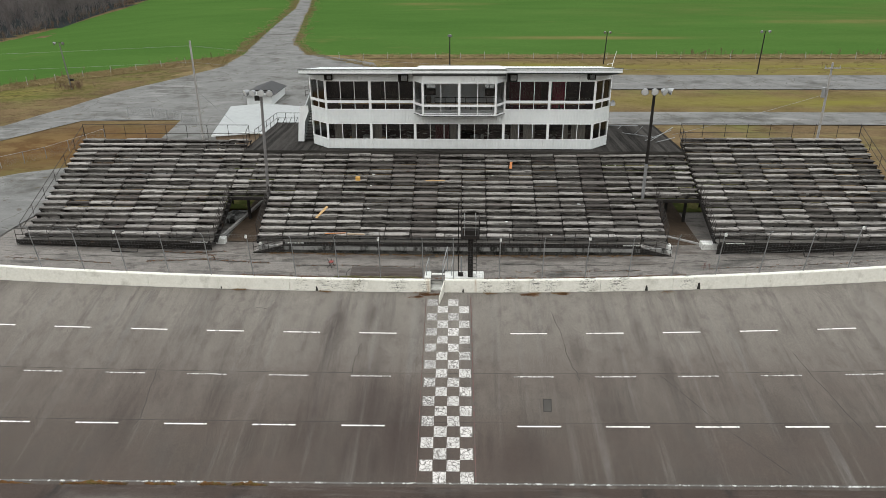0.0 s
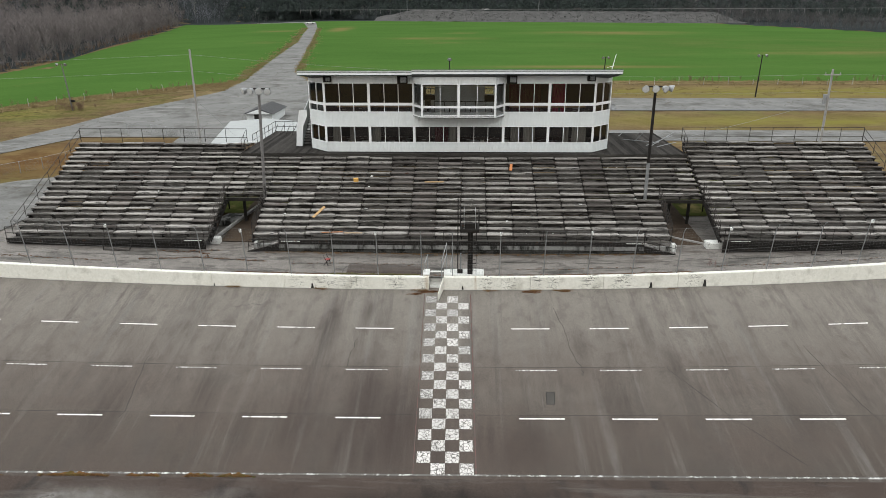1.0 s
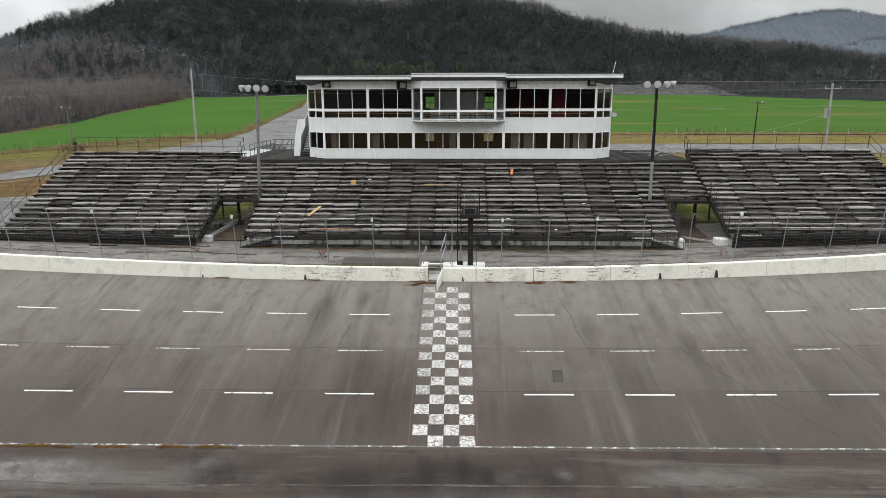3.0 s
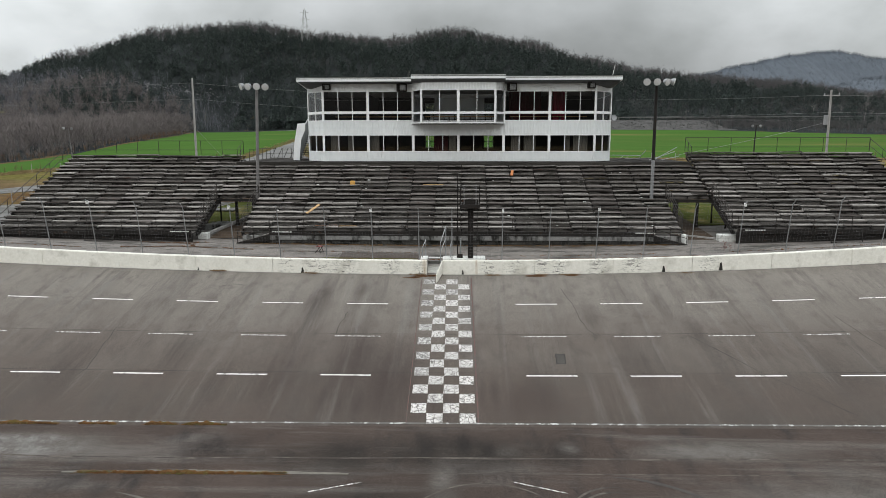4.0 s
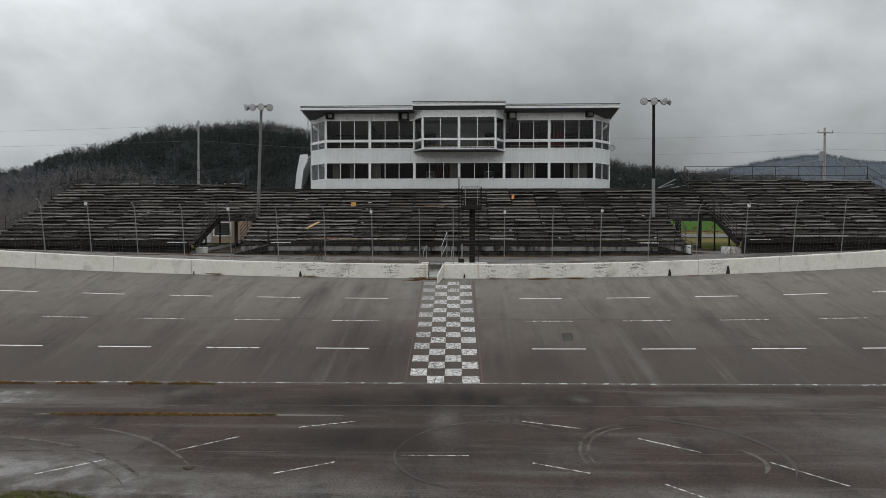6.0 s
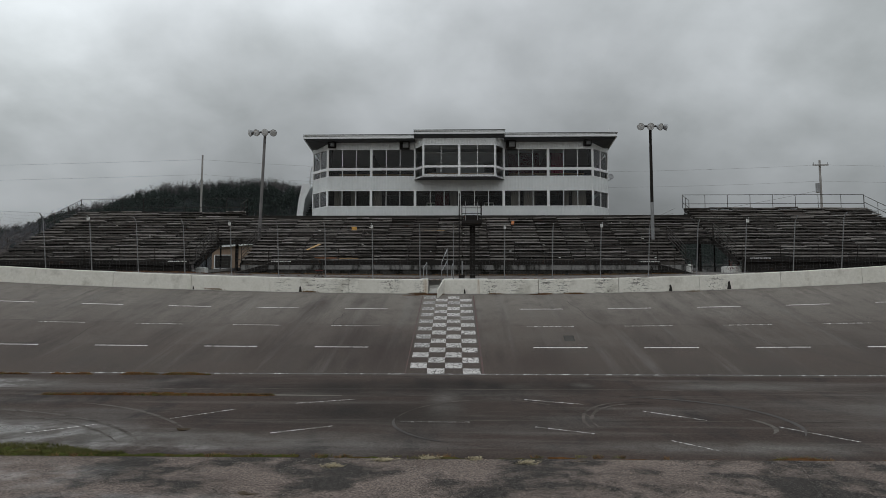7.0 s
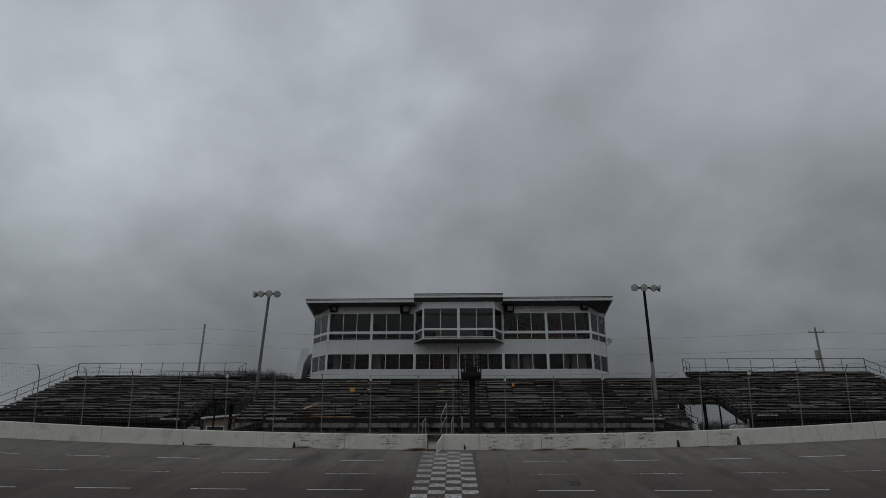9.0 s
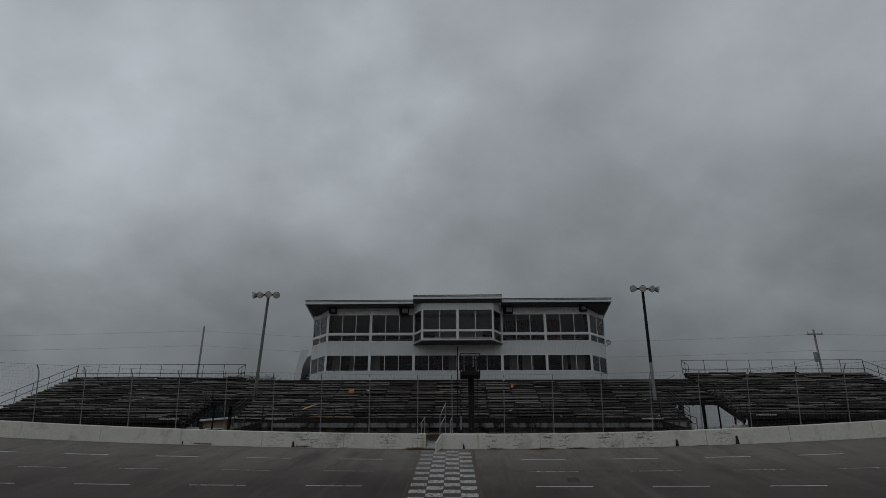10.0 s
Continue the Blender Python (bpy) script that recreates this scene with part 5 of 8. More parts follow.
for st, x, up in ((stand_left, LX1 + 0.03, 0.0), (stand_mid, VL - 0.03, 0.0), (stand_mid, VR + 0.03, 0.0), (stand_right, RX0 - 0.03, RUP)):
    handrail(st, (x, Y0 - 0.2, Z0 - 0.25 + up), (x, seat_y(7) - 0.3, seat_z(7) - 0.3 + up), 4, 1.1, mids=(0.75, 0.5, 0.25), name="stair_rail")
    bm = bmesh.new()
    beam(bm, (x, Y0 - 0.4, Z0 - 0.55 + up), (x, seat_y(7), seat_z(7) - 0.5 + up), 0.05, 0.35)
    part("side_stringer", bm, IRON, st)
for x0, x1 in ((LX1, VL), (VR, RX0)):
    bm = bmesh.new()
    box(bm, x0, x1, seat_y(7) - 0.5, seat_y(7) - 0.44, seat_z(7) - 0.62, seat_z(7) - 0.38)
    part("header_beam", bm, IRON, stand_mid)
    handrail(stand_mid, (x0, seat_y(7) - 0.42, seat_z(7) - 0.4), (x1, seat_y(7) - 0.42, seat_z(7) - 0.4), 2, 1.0, mids=(0.5,), name="header_rail")
    for x in (x0 + 0.35 * (x1 - x0), x0 + 0.8 * (x1 - x0)):
        bm = bmesh.new()
        box(bm, x - 0.1, x + 0.1, seat_y(8), seat_y(8) + 0.2, 4.2, seat_z(7) - 0.4)
        part("column", bm, IRON, stand_mid, "black square steel column")
# upper deck on both sides of the press box, board by board
deck = thing("upper_deck", (0, 63, 10.0), "wet dark plank deck around the press box", "deck")
board = bmesh.new()
box(board, -0.5, 0.5, -0.5, 0.5, -0.06, 0)
BOARD = mesh_of("deck_board", board, DECK)
y1 = seat_y(14) + 0.2
for xa, xb, ya, yb in ((LX1, -12.4, y1 + 0.1, 68.5), (11.6, RX0, y1 + 0.1, 68.0)):
    x = xa
    while x < xb:
        w = 0.28
        piece("deck_board", BOARD, deck, pose(x + w / 2, (ya + yb) / 2, 10.14 + random.uniform(-0.006, 0.006)) @ Matrix.Diagonal((w - 0.012, yb - ya - random.uniform(0, 0.1), 1, 1)))
        x += w
bm = bmesh.new()
box(bm, -12.4, 11.6, y1 + 0.1, 59.5, 10.05, 10.12)
part("deck_edge", bm, DECK, deck)
bm = bmesh.new()
box(bm, LX1 + 0.05, RX0 - 0.05, y1 + 0.03, y1 + 0.08, 9.2, 10.12)
part("deck_front", bm, FOOT, deck)
for x in (LX1 + 0.2, -10, -4, 4, 10, RX0 - 0.2):
    for y in (60.5, 64, 67.5):
        bm = bmesh.new()
        box(bm, x - 0.1, x + 0.1, y - 0.1, y + 0.1, 5.0, 10.05)
        part("column", bm, IRON, deck)
GREEN = plain("dark_edge_trim", (0.045, 0.055, 0.05), 0.5)
PALEROOM = plain("pale_inside_wall", (0.78, 0.81, 0.83), 0.8)
# ---- press box ----
XC, FY, BY = -0.40, 57.67, 65.2
press_box = thing("press_box", (XC, 61, 10.15), "white two-storey press box with ribbed metal siding and dark windows", "building")
HALF, BAY = 11.52, 3.84
OUTLINE = [(XC - 13.2, 59.45), (XC - HALF, FY), (XC + HALF, FY), (XC + 13.2, 59.45)]


def band(a, b, z0, z1, t=0.14, ribs=True, material=None, name="wall_band"):
    """A stretch of wall between plan points a and b, its outer face on the line, with upright ribs."""
    a, b = Vector((*a, 0)), Vector((*b, 0))
    d = (b - a).normalized()
    inward = Vector((-d.y, d.x, 0))
    bm = bmesh.new()
    v = [bm.verts.new((p.x, p.y, z)) for p in (a, b, b + inward * t, a + inward * t) for z in (z0, z1)]
    for f in ((0, 2, 3, 1), (2, 4, 5, 3), (4, 6, 7, 5), (6, 0, 1, 7), (1, 3, 5, 7), (6, 4, 2, 0)):
        bm.faces.new([v[i] for i in f])
    if ribs:
        n = int((b - a).length / 0.24)
        for i in range(n):
            p = a + d * (0.12 + i * (b - a).length / n)
            q = [p - d * 0.03, p - d * 0.015 - inward * 0.018, p + d * 0.015 - inward * 0.018, p + d * 0.03]
            lo = [bm.verts.new((w.x, w.y, z0 + 0.004)) for w in q]
            hi = [bm.verts.new((w.x, w.y, z1 - 0.004)) for w in q]
            for j in range(3):
                bm.faces.new((lo[j], lo[j + 1], hi[j + 1], hi[j]))
    return part(name, bm, material or SIDING, press_box)


def glazing(a, b, z0, z1, panes, rails=(), frame_w=0.11, depth=0.1, thin=0.045):
    """A window between plan points a and b: outer frame, thin mullions, rails at given heights, and its panes."""
    a, b = Vector((*a, 0)), Vector((*b, 0))
    d = (b - a).normalized()
    inward = Vector((-d.y, d.x, 0))
    length = (b - a).length
    bm = bmesh.new()

    def bar(u0, u1, za, zb, out=0.02):
        nonlocal bm
        p, q = a + d * u0, a + d * u1
        v = [bm.verts.new((w.x, w.y, z)) for w in (p - inward * out, q - inward * out, q + inward * depth, p + inward * depth) for z in (za, zb)]
        for f in ((0, 2, 3, 1), (2, 4, 5, 3), (4, 6, 7, 5), (6, 0, 1, 7), (1, 3, 5, 7), (6, 4, 2, 0)):
            bm.faces.new([v[i] for i in f])

    bar(0, frame_w, z0, z1)
    bar(length - frame_w, length, z0, z1)
    bar(frame_w, length - frame_w, z0, z0 + 0.06)
    bar(frame_w, length - frame_w, z1 - 0.06, z1)
    bmesh.ops.remove_doubles(bm, verts=bm.verts[:], dist=0.001)
    window = part("window", bm, TRIM, press_box)
    for za, zb in rails:
        bm = bmesh.new()
        bar(frame_w, length - frame_w, za, zb, 0.017)
        part("rail", bm, TRIM, window)
    for i in range(1, panes):
        u = frame_w + (length - 2 * frame_w) * i / panes
        bm = bmesh.new()
        bar(u - thin / 2, u + thin / 2, z0 + 0.06, z1 - 0.06, 0.012)
        part("mullion", bm, TRIM, window)
    stops = [z0 + 0.06] + [z for r in rails for z in r] + [z1 - 0.06]
    for i in range(panes):
        ua, ub = (frame_w + (length - 2 * frame_w) * (i + s) / panes for s in (0, 1))
        for za, zb in zip(stops[::2], stops[1::2]):
            pts = [a + d * u + inward * 0.05 for u in (ua, ub)]
            me = bpy.data.meshes.new("pane")
            me.from_pydata([(p.x, p.y, z) for p, z in ((pts[0], za), (pts[1], za), (pts[1], zb), (pts[0], zb))], [], [(0, 1, 2, 3)])
            me.materials.append(GLASS)
            pane = piece("pane", me, window, Matrix())
            pane.visible_shadow = False


Z_BASE, Z_L0, Z_L1, Z_U0, Z_U1, Z_EAVE = 10.18, 10.98, 12.42, 13.58, 16.05, 16.75
segments = list(zip(OUTLINE, OUTLINE[1:]))
for i, (a, b) in enumerate(segments):
    for z0, z1 in ((Z_BASE, Z_L0), (Z_L1, Z_U0), (Z_U1, Z_EAVE)):
        band(a, b, z0, z1)
    bm = bmesh.new()
for k in range(6):
    a, b = (XC - HALF + BAY * k, FY), (XC - HALF + BAY * (k + 1), FY)
    glazing(a, b, Z_L0, Z_L1, 3)
    if k not in (2, 3):
        glazing(a, b, Z_U0, Z_U1, 3, ((14.16, 14.38),))
for a, b in (segments[0], segments[2]):
    glazing(a, b, Z_L0, Z_L1, 2)
    glazing(a, b, Z_U0, Z_U1, 2, ((14.16, 14.38),))
# projecting bay in the middle of the upper storey
BAYP = [(XC - 3.9, FY - 0.03), (XC - 3.07, 56.25), (XC + 3.07, 56.25), (XC + 3.9, FY - 0.03)]
for (a, b), n in zip(zip(BAYP, BAYP[1:]), (1, 4, 1)):
    band(a, b, 16.1, 16.95)
    band(a, b, 13.30, 13.38, ribs=False, material=TRIM)
    if n == 4:
        m = ((a[0] + b[0]) / 2, a[1])
        glazing(a, m, 13.38, 16.1, 2, ((13.50, 13.56), (14.12, 14.3)))
        glazing(m, b, 13.38, 16.1, 2, ((13.50, 13.56), (14.12, 14.3)))
    else:
        glazing(a, b, 13.38, 16.1, 1, ((14.12, 14.3),))
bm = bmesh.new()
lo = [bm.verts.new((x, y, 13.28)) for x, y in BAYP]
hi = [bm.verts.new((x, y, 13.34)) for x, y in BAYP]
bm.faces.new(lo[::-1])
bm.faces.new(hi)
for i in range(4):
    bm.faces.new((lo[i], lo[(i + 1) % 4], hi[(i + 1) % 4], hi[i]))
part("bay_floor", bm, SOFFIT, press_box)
# side and back walls; the back has windows that show the field
band((XC + 13.2, 59.45), (XC + 13.2, BY), Z_BASE, 15.8)
band((XC - 13.2, BY), (XC - 13.2, 59.45), Z_BASE, 15.8)
BACKWIN = ((XC - 3.25, 0.95), (XC + 2.35, 0.95))
for z0, z1, w0, w1 in ((Z_BASE, 13.2, 11.2, 12.4), (13.2, 15.8, 14.2, 15.4)):
    band((XC + 13.2, BY), (XC - 13.2, BY), z0, w0, ribs=False)
    band((XC + 13.2, BY), (XC - 13.2, BY), w1, z1, ribs=False)
    xs = sorted(BACKWIN)
    right = XC + 13.2
    for x, w in xs[::-1]:
        band((right, BY), (x + w, BY), w0, w1, ribs=False)
        glazing((x + w, BY), (x, BY), w0, w1, 2, (((w0 + w1) / 2 - 0.03, (w0 + w1) / 2 + 0.03),), 0.06)
        right = x
    band((right, BY), (XC - 13.2, BY), w0, w1, ribs=False)
    # added lining hides the siding's white inside and paints the room dark
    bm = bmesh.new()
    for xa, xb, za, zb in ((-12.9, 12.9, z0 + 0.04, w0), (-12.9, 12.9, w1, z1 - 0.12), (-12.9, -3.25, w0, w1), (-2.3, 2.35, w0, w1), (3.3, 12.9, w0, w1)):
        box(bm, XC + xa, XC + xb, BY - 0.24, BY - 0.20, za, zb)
    part("back_lining", bm, INNER, press_box, "added back lining, near-black for the room's shade")
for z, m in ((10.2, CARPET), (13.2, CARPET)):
    bm = bmesh.new()
    lo = [bm.verts.new((x + (0.15 if x < XC else -0.15), y + 0.16, z - 0.1)) for x, y in OUTLINE] + [bm.verts.new((x, BY - 0.16, z - 0.1)) for x in (XC + 13.05, XC - 13.05)]
    hi = [bm.verts.new((v.co.x, v.co.y, z)) for v in lo]
    bm.faces.new(lo[::-1])
    bm.faces.new(hi)
    for i in range(6):
        bm.faces.new((lo[i], lo[(i + 1) % 6], hi[(i + 1) % 6], hi[i]))
    part("floor_slab", bm, m, press_box)
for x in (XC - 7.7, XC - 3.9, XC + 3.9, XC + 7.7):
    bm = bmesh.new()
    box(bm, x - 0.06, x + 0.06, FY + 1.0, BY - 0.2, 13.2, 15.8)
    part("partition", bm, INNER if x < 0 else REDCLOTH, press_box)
bm = bmesh.new()
for x0, x1, z0, z1 in ((-3.8, -3.25, 13.2, 15.8), (-2.2, 2.3, 13.2, 15.8), (3.4, 3.8, 13.2, 15.8), (-3.25, -2.2, 13.2, 14.1), (2.3, 3.4, 13.2, 14.0)):
    box(bm, XC + x0, XC + x1, 61.94, 62.0, z0, z1)
part("inner_wall", bm, PALEROOM, press_box, "pale grey inside wall")
bm = bmesh.new()
box(bm, XC - 3.8, XC + 3.8, FY + 0.2, 61.9, 15.72, 15.78)
box(bm, XC - 3.84, XC - 3.78, FY + 0.3, 61.9, 13.2, 15.72)
box(bm, XC + 3.78, XC + 3.84, FY + 0.3, 61.9, 13.2, 15.72)
box(bm, XC - 3.77, XC + 3.77, FY + 0.3, 61.9, 13.204, 13.22)
part("room_lining", bm, PALEROOM, press_box, "pale grey ceiling and side walls")
# added end linings, coloured as shade behind the corner panes
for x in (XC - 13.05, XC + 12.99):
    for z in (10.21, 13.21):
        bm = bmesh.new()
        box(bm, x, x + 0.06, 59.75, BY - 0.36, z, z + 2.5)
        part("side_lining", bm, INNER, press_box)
# added strip that keeps daylight out of the slit below the roof
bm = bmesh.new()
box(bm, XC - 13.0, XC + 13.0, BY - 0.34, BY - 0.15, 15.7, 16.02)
part("light_slit_filler", bm, INNER, press_box)
# roof: two wings and a centre that reaches further out, each with a white edge and a dark sloping soffit
for x0, x1, yf, top in ((-13.86, XC - 3.85, 56.75, 17.09), (XC + 3.85, 13.05, 56.75, 17.17), (XC - 3.85, XC + 3.85, 55.85, 17.24)):
    bm = bmesh.new()
    v = [bm.verts.new(p) for x in (x0, x1) for p in ((x, yf, top - 0.33), (x, yf, top), (x, BY + 0.5, top - 1.0), (x, BY + 0.5, top - 1.24))]
    for f in ((0, 1, 2, 3), (7, 6, 5, 4), (1, 5, 6, 2), (0, 4, 5, 1), (2, 6, 7, 3), (3, 7, 4, 0)):
        bm.faces.new([v[i] for i in f])
    roof = part("roof", bm, ROOFING, press_box)
    bm = bmesh.new()
    for i in range(int((x1 - x0) / 0.3)):
        x = x0 + 0.15 + 0.3 * i
        beam(bm, (x, yf, top + 0.012), (x, BY + 0.5, top - 0.988), 0.04, 0.012)
    part("roof_ribs", bm, ROOFING, roof)
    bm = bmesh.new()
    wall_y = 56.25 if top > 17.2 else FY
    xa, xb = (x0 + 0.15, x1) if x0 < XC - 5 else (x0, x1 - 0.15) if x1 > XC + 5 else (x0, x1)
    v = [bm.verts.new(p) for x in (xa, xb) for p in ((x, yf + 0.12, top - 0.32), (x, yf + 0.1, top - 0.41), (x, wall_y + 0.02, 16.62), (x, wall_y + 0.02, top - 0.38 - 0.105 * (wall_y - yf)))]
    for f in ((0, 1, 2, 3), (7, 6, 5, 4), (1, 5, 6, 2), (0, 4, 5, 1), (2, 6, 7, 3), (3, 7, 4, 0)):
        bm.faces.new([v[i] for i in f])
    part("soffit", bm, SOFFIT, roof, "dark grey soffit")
    bm = bmesh.new()
    box(bm, x0 + 0.01, x1 - 0.01, yf - 0.012, yf + 0.02, top - 0.375, top - 0.325)
    box(bm, x0 + 0.01, x1 - 0.01, yf - 0.008, yf + 0.02, top - 0.125, top - 0.085)
    box(bm, x0 - 0.03, x1 + 0.03, yf - 0.05, yf + 0.1, top + 0.004, top + 0.03)
    part("drip_edge", bm, GREEN, roof, "dark drip edge")
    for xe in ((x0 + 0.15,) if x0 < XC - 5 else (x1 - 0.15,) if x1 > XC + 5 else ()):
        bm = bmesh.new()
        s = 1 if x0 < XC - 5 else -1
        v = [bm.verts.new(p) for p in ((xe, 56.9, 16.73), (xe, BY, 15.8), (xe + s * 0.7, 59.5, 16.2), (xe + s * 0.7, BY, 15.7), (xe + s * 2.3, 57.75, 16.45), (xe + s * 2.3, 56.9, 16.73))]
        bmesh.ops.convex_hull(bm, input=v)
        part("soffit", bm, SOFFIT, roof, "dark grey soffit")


def air_conditioner(x, z, s):
    ac = thing("air_conditioner", (x, FY - 0.2, z), "boxy window air conditioner in a dark frame under the eave", "air conditioner", "air conditioners")
    bm = bmesh.new()
    box(bm, x - s * 0.35, x + s * 0.8, FY - 0.36, FY - 0.02, z - s * 0.5, z + s * 0.6)
    part("casing", bevelled(bm, 0.02), BOX, ac)
    bm = bmesh.new()
    box(bm, x - s, x + s, FY - 0.075, FY - 0.025, z - s * 0.75, z + s * 0.75)
    part("backing", bm, IRON, ac)
    bm = bmesh.new()
    for w in ((x - s, x - s + 0.07), (x + s - 0.07, x + s)):
        box(bm, w[0], w[1], FY - 0.45, FY - 0.41, z - s * 0.75, z + s * 0.75)
        box(bm, w[0], w[1], FY - 0.41, FY - 0.08, z - s * 0.75, z - s * 0.75 + 0.06)
    for h in (z + s * 0.75 - 0.07, z - s * 0.75):
        box(bm, x - s + 0.07, x + s - 0.07, FY - 0.45, FY - 0.41, h, h + 0.07)
    box(bm, x - s, x + s, FY - 0.41, FY - 0.08, z + s * 0.75 - 0.03, z + s * 0.75)
    part("bracket", bm, IRON, ac)
    bm = bmesh.new()
    for i in range(6):
        box(bm, x - s * 0.3, x + s * 0.75, FY - 0.38, FY - 0.362, z - s * 0.42 + i * s * 0.17, z - s * 0.42 + i * s * 0.17 + 0.02)
    part("grille", bm, SOFFIT, ac)


for x, z, s in ((XC - 11.1, 16.37, 0.32), (XC - 4.75, 16.3, 0.42), (XC + 4.45, 16.33, 0.42), (XC + 11.05, 16.45, 0.32)):
    air_conditioner(x, z, s)


BRIGHTRED = surface("bright_red_curtain", (0.16, 0.01, 0.03), (0.30, 0.025, 0.06), 0.9, grain=6, stretch=(6, 6, 0.2), bump=0.2)


def curtain(x0, x1, y, z0, z1, material, label):
    bm = bmesh.new()
    n = 14
    cols = []
    for i in range(n + 1):
        x = x0 + (x1 - x0) * i / n
        dy = 0.05 * math.sin(i * 2.1) + random.uniform(-0.015, 0.015)
        cols.append([bm.verts.new((x + 0.1 * (z - z0) * 0, y + dy * (1.2 - 0.5 * (z - z0) / (z1 - z0)), z)) for z in (z0, (z0 + z1) / 2, z1)])
    for c0, c1 in zip(cols, cols[1:]):
        for j in range(2):
            bm.faces.new((c0[j], c1[j], c1[j + 1], c0[j + 1]))
    ob = solid("curtain", bm, material, label, "curtain", "press box curtains")
    ob.modifiers.new("thick", "SOLIDIFY").thickness = 0.012


for x0, x1, z0, z1, m in ((-11.4, -10.7, 11.0, 12.45, CURTAIN), (-8.0, -7.2, 11.0, 12.45, CURTAIN), (4.1, 4.9, 10.9, 12.45, CURTAIN), (5.2, 6.2, 10.9, 12.45, CURTAIN), (8.6, 9.1, 10.9, 12.45, CURTAIN), (9.4, 10.3, 10.9, 12.45, CURTAIN),
                          (-1.2, -0.6, 10.6, 12.45, CURTAIN), (4.0, 6.8, 13.3, 16.2, REDCLOTH), (7.8, 8.9, 13.3, 16.2, BRIGHTRED), (-2.5, -1.3, 10.4, 12.3, REDCLOTH), (9.9, 10.6, 10.9, 12.45, CURTAIN), (-9.9, -9.5, 11.0, 12.45, CURTAIN)):
    curtain(x0, x1, FY + (0.55 if z0 < 12 else 2.4), z0, z1, m, "hanging red curtain behind the glass" if m in (REDCLOTH, BRIGHTRED) else "grey curtain hanging behind the window")
# handrail and chair in the middle room
inner_rail = thing("inner_railing", (XC, 60.2, 13.2), "black metal railing inside the press box", "railing")
for z in (13.75, 14.2):
    bm = bmesh.new()
    beam(bm, (XC - 2.2, 60.2, z), (XC + 3.3, 60.2, z), 0.05, 0.05)
    part("rail", bm, IRON, inner_rail)
for x in spaced(-2.2, 3.3, 0.92):
    bm = bmesh.new()
    box(bm, XC + x - 0.025, XC + x + 0.025, 60.18, 60.22, 13.2, 14.2)
    part("post", bm, IRON, inner_rail)
office_chair = thing("office_chair", (XC - 2.75, 59.4, 13.2), "black upholstered office chair behind the glass", "chair")
for name, d in (("seat", (-0.28, 0.28, -0.28, 0.28, 0.42, 0.54)), ("backrest", (-0.26, 0.26, 0.2, 0.3, 0.6, 1.2)), ("armrest", (-0.36, -0.29, -0.2, 0.2, 0.65, 0.7)), ("armrest", (0.29, 0.36, -0.2, 0.2, 0.65, 0.7))):
    bm = bmesh.new()
    box(bm, XC - 2.75 + d[0], XC - 2.75 + d[1], 59.4 + d[2], 59.4 + d[3], 13.2 + d[4], 13.2 + d[5])
    part(name, bevelled(bm, 0.03), IRON, office_chair)
bm = bmesh.new()
tube(bm, [(XC - 2.75, 59.4, 13.24), (XC - 2.75, 59.4, 13.62)], 0.04, 8)
for a in range(5):
    t = 1.2566 * a
    beam(bm, (XC - 2.75, 59.4, 13.26), (XC - 2.75 + 0.3 * math.cos(t), 59.4 + 0.3 * math.sin(t), 13.23), 0.05, 0.04)
part("base", bm, IRON, office_chair)
# counters and clutter behind the glass
for x0, x1, z in ((-11, -4.5, 13.2), (-3.2, 2.6, 13.2), (4, 10.5, 13.2)):
    desk = thing("counter", ((x0 + x1) / 2, FY + 0.9, z), "long wooden press counter along the windows", "counter", "press counters")
    bm = bmesh.new()
    yy = FY + 0.35 if x0 > -4 and x1 < 3 else FY + 0.7
    box(bm, x0, x1, yy, yy + 0.6, z + 0.72, z + 0.77)
    part("countertop", bm, TANWOOD, desk)
    for x in spaced(x0 + 0.2, x1 - 0.2, 2.0):
        bm = bmesh.new()
        box(bm, x - 0.04, x + 0.04, yy + 0.05, yy + 0.55, z, z + 0.72)
        part("support", bm, INNER, desk)
rnd = random.Random(5)
verts, faces = [], []
for i in range(260):
    x, y, z = rnd.uniform(XC - 12, XC + 12), rnd.uniform(FY + 0.4, BY - 0.5), rnd.choice((10.215, 10.215, 10.215, 13.215))
    a, w, d = rnd.uniform(0, 3.1), rnd.uniform(0.08, 0.3), rnd.uniform(0.06, 0.2)
    o = len(verts)
    for u, v in ((-w, -d), (w, -d), (w, d), (-w, d)):
        verts.append((x + u * math.cos(a) - v * math.sin(a), y + u * math.sin(a) + v * math.cos(a), z + rnd.uniform(0, 0.05)))
    faces.append((o, o + 1, o + 2, o + 3))
me = bpy.data.meshes.new("scattered_papers")
me.from_pydata(verts, [], faces)
me.materials.append(CURTAIN)
tagged(new("scattered_papers", me), "papers and rubbish strewn over the press box floors", "papers", kind="stuff")
for i in range(34):
    x, y = rnd.uniform(XC - 11, XC + 11), rnd.uniform(FY + 0.6, FY + 4)
    bm = bmesh.new()
    w, d, h = rnd.uniform(0.1, 0.4), rnd.uniform(0.1, 0.3), rnd.uniform(0.03, 0.35)
    box(bm, -w, w, -d, d, 0, h)
    ob = solid("carton", bevelled(bm, 0.01), rnd.choice((LITTER, TANWOOD, BOX, INNER)), "scattered carton or papers on the press box floor", "carton", "press box clutter")
    ob.matrix_basis = pose(x, y, 10.2, 0, 0, rnd.uniform(0, 90))

# satellite dish, conduit and antenna
dish = thing("satellite_dish", (13.1, 60.0, 13.8), "small grey satellite dish on the press box corner", "satellite dish")
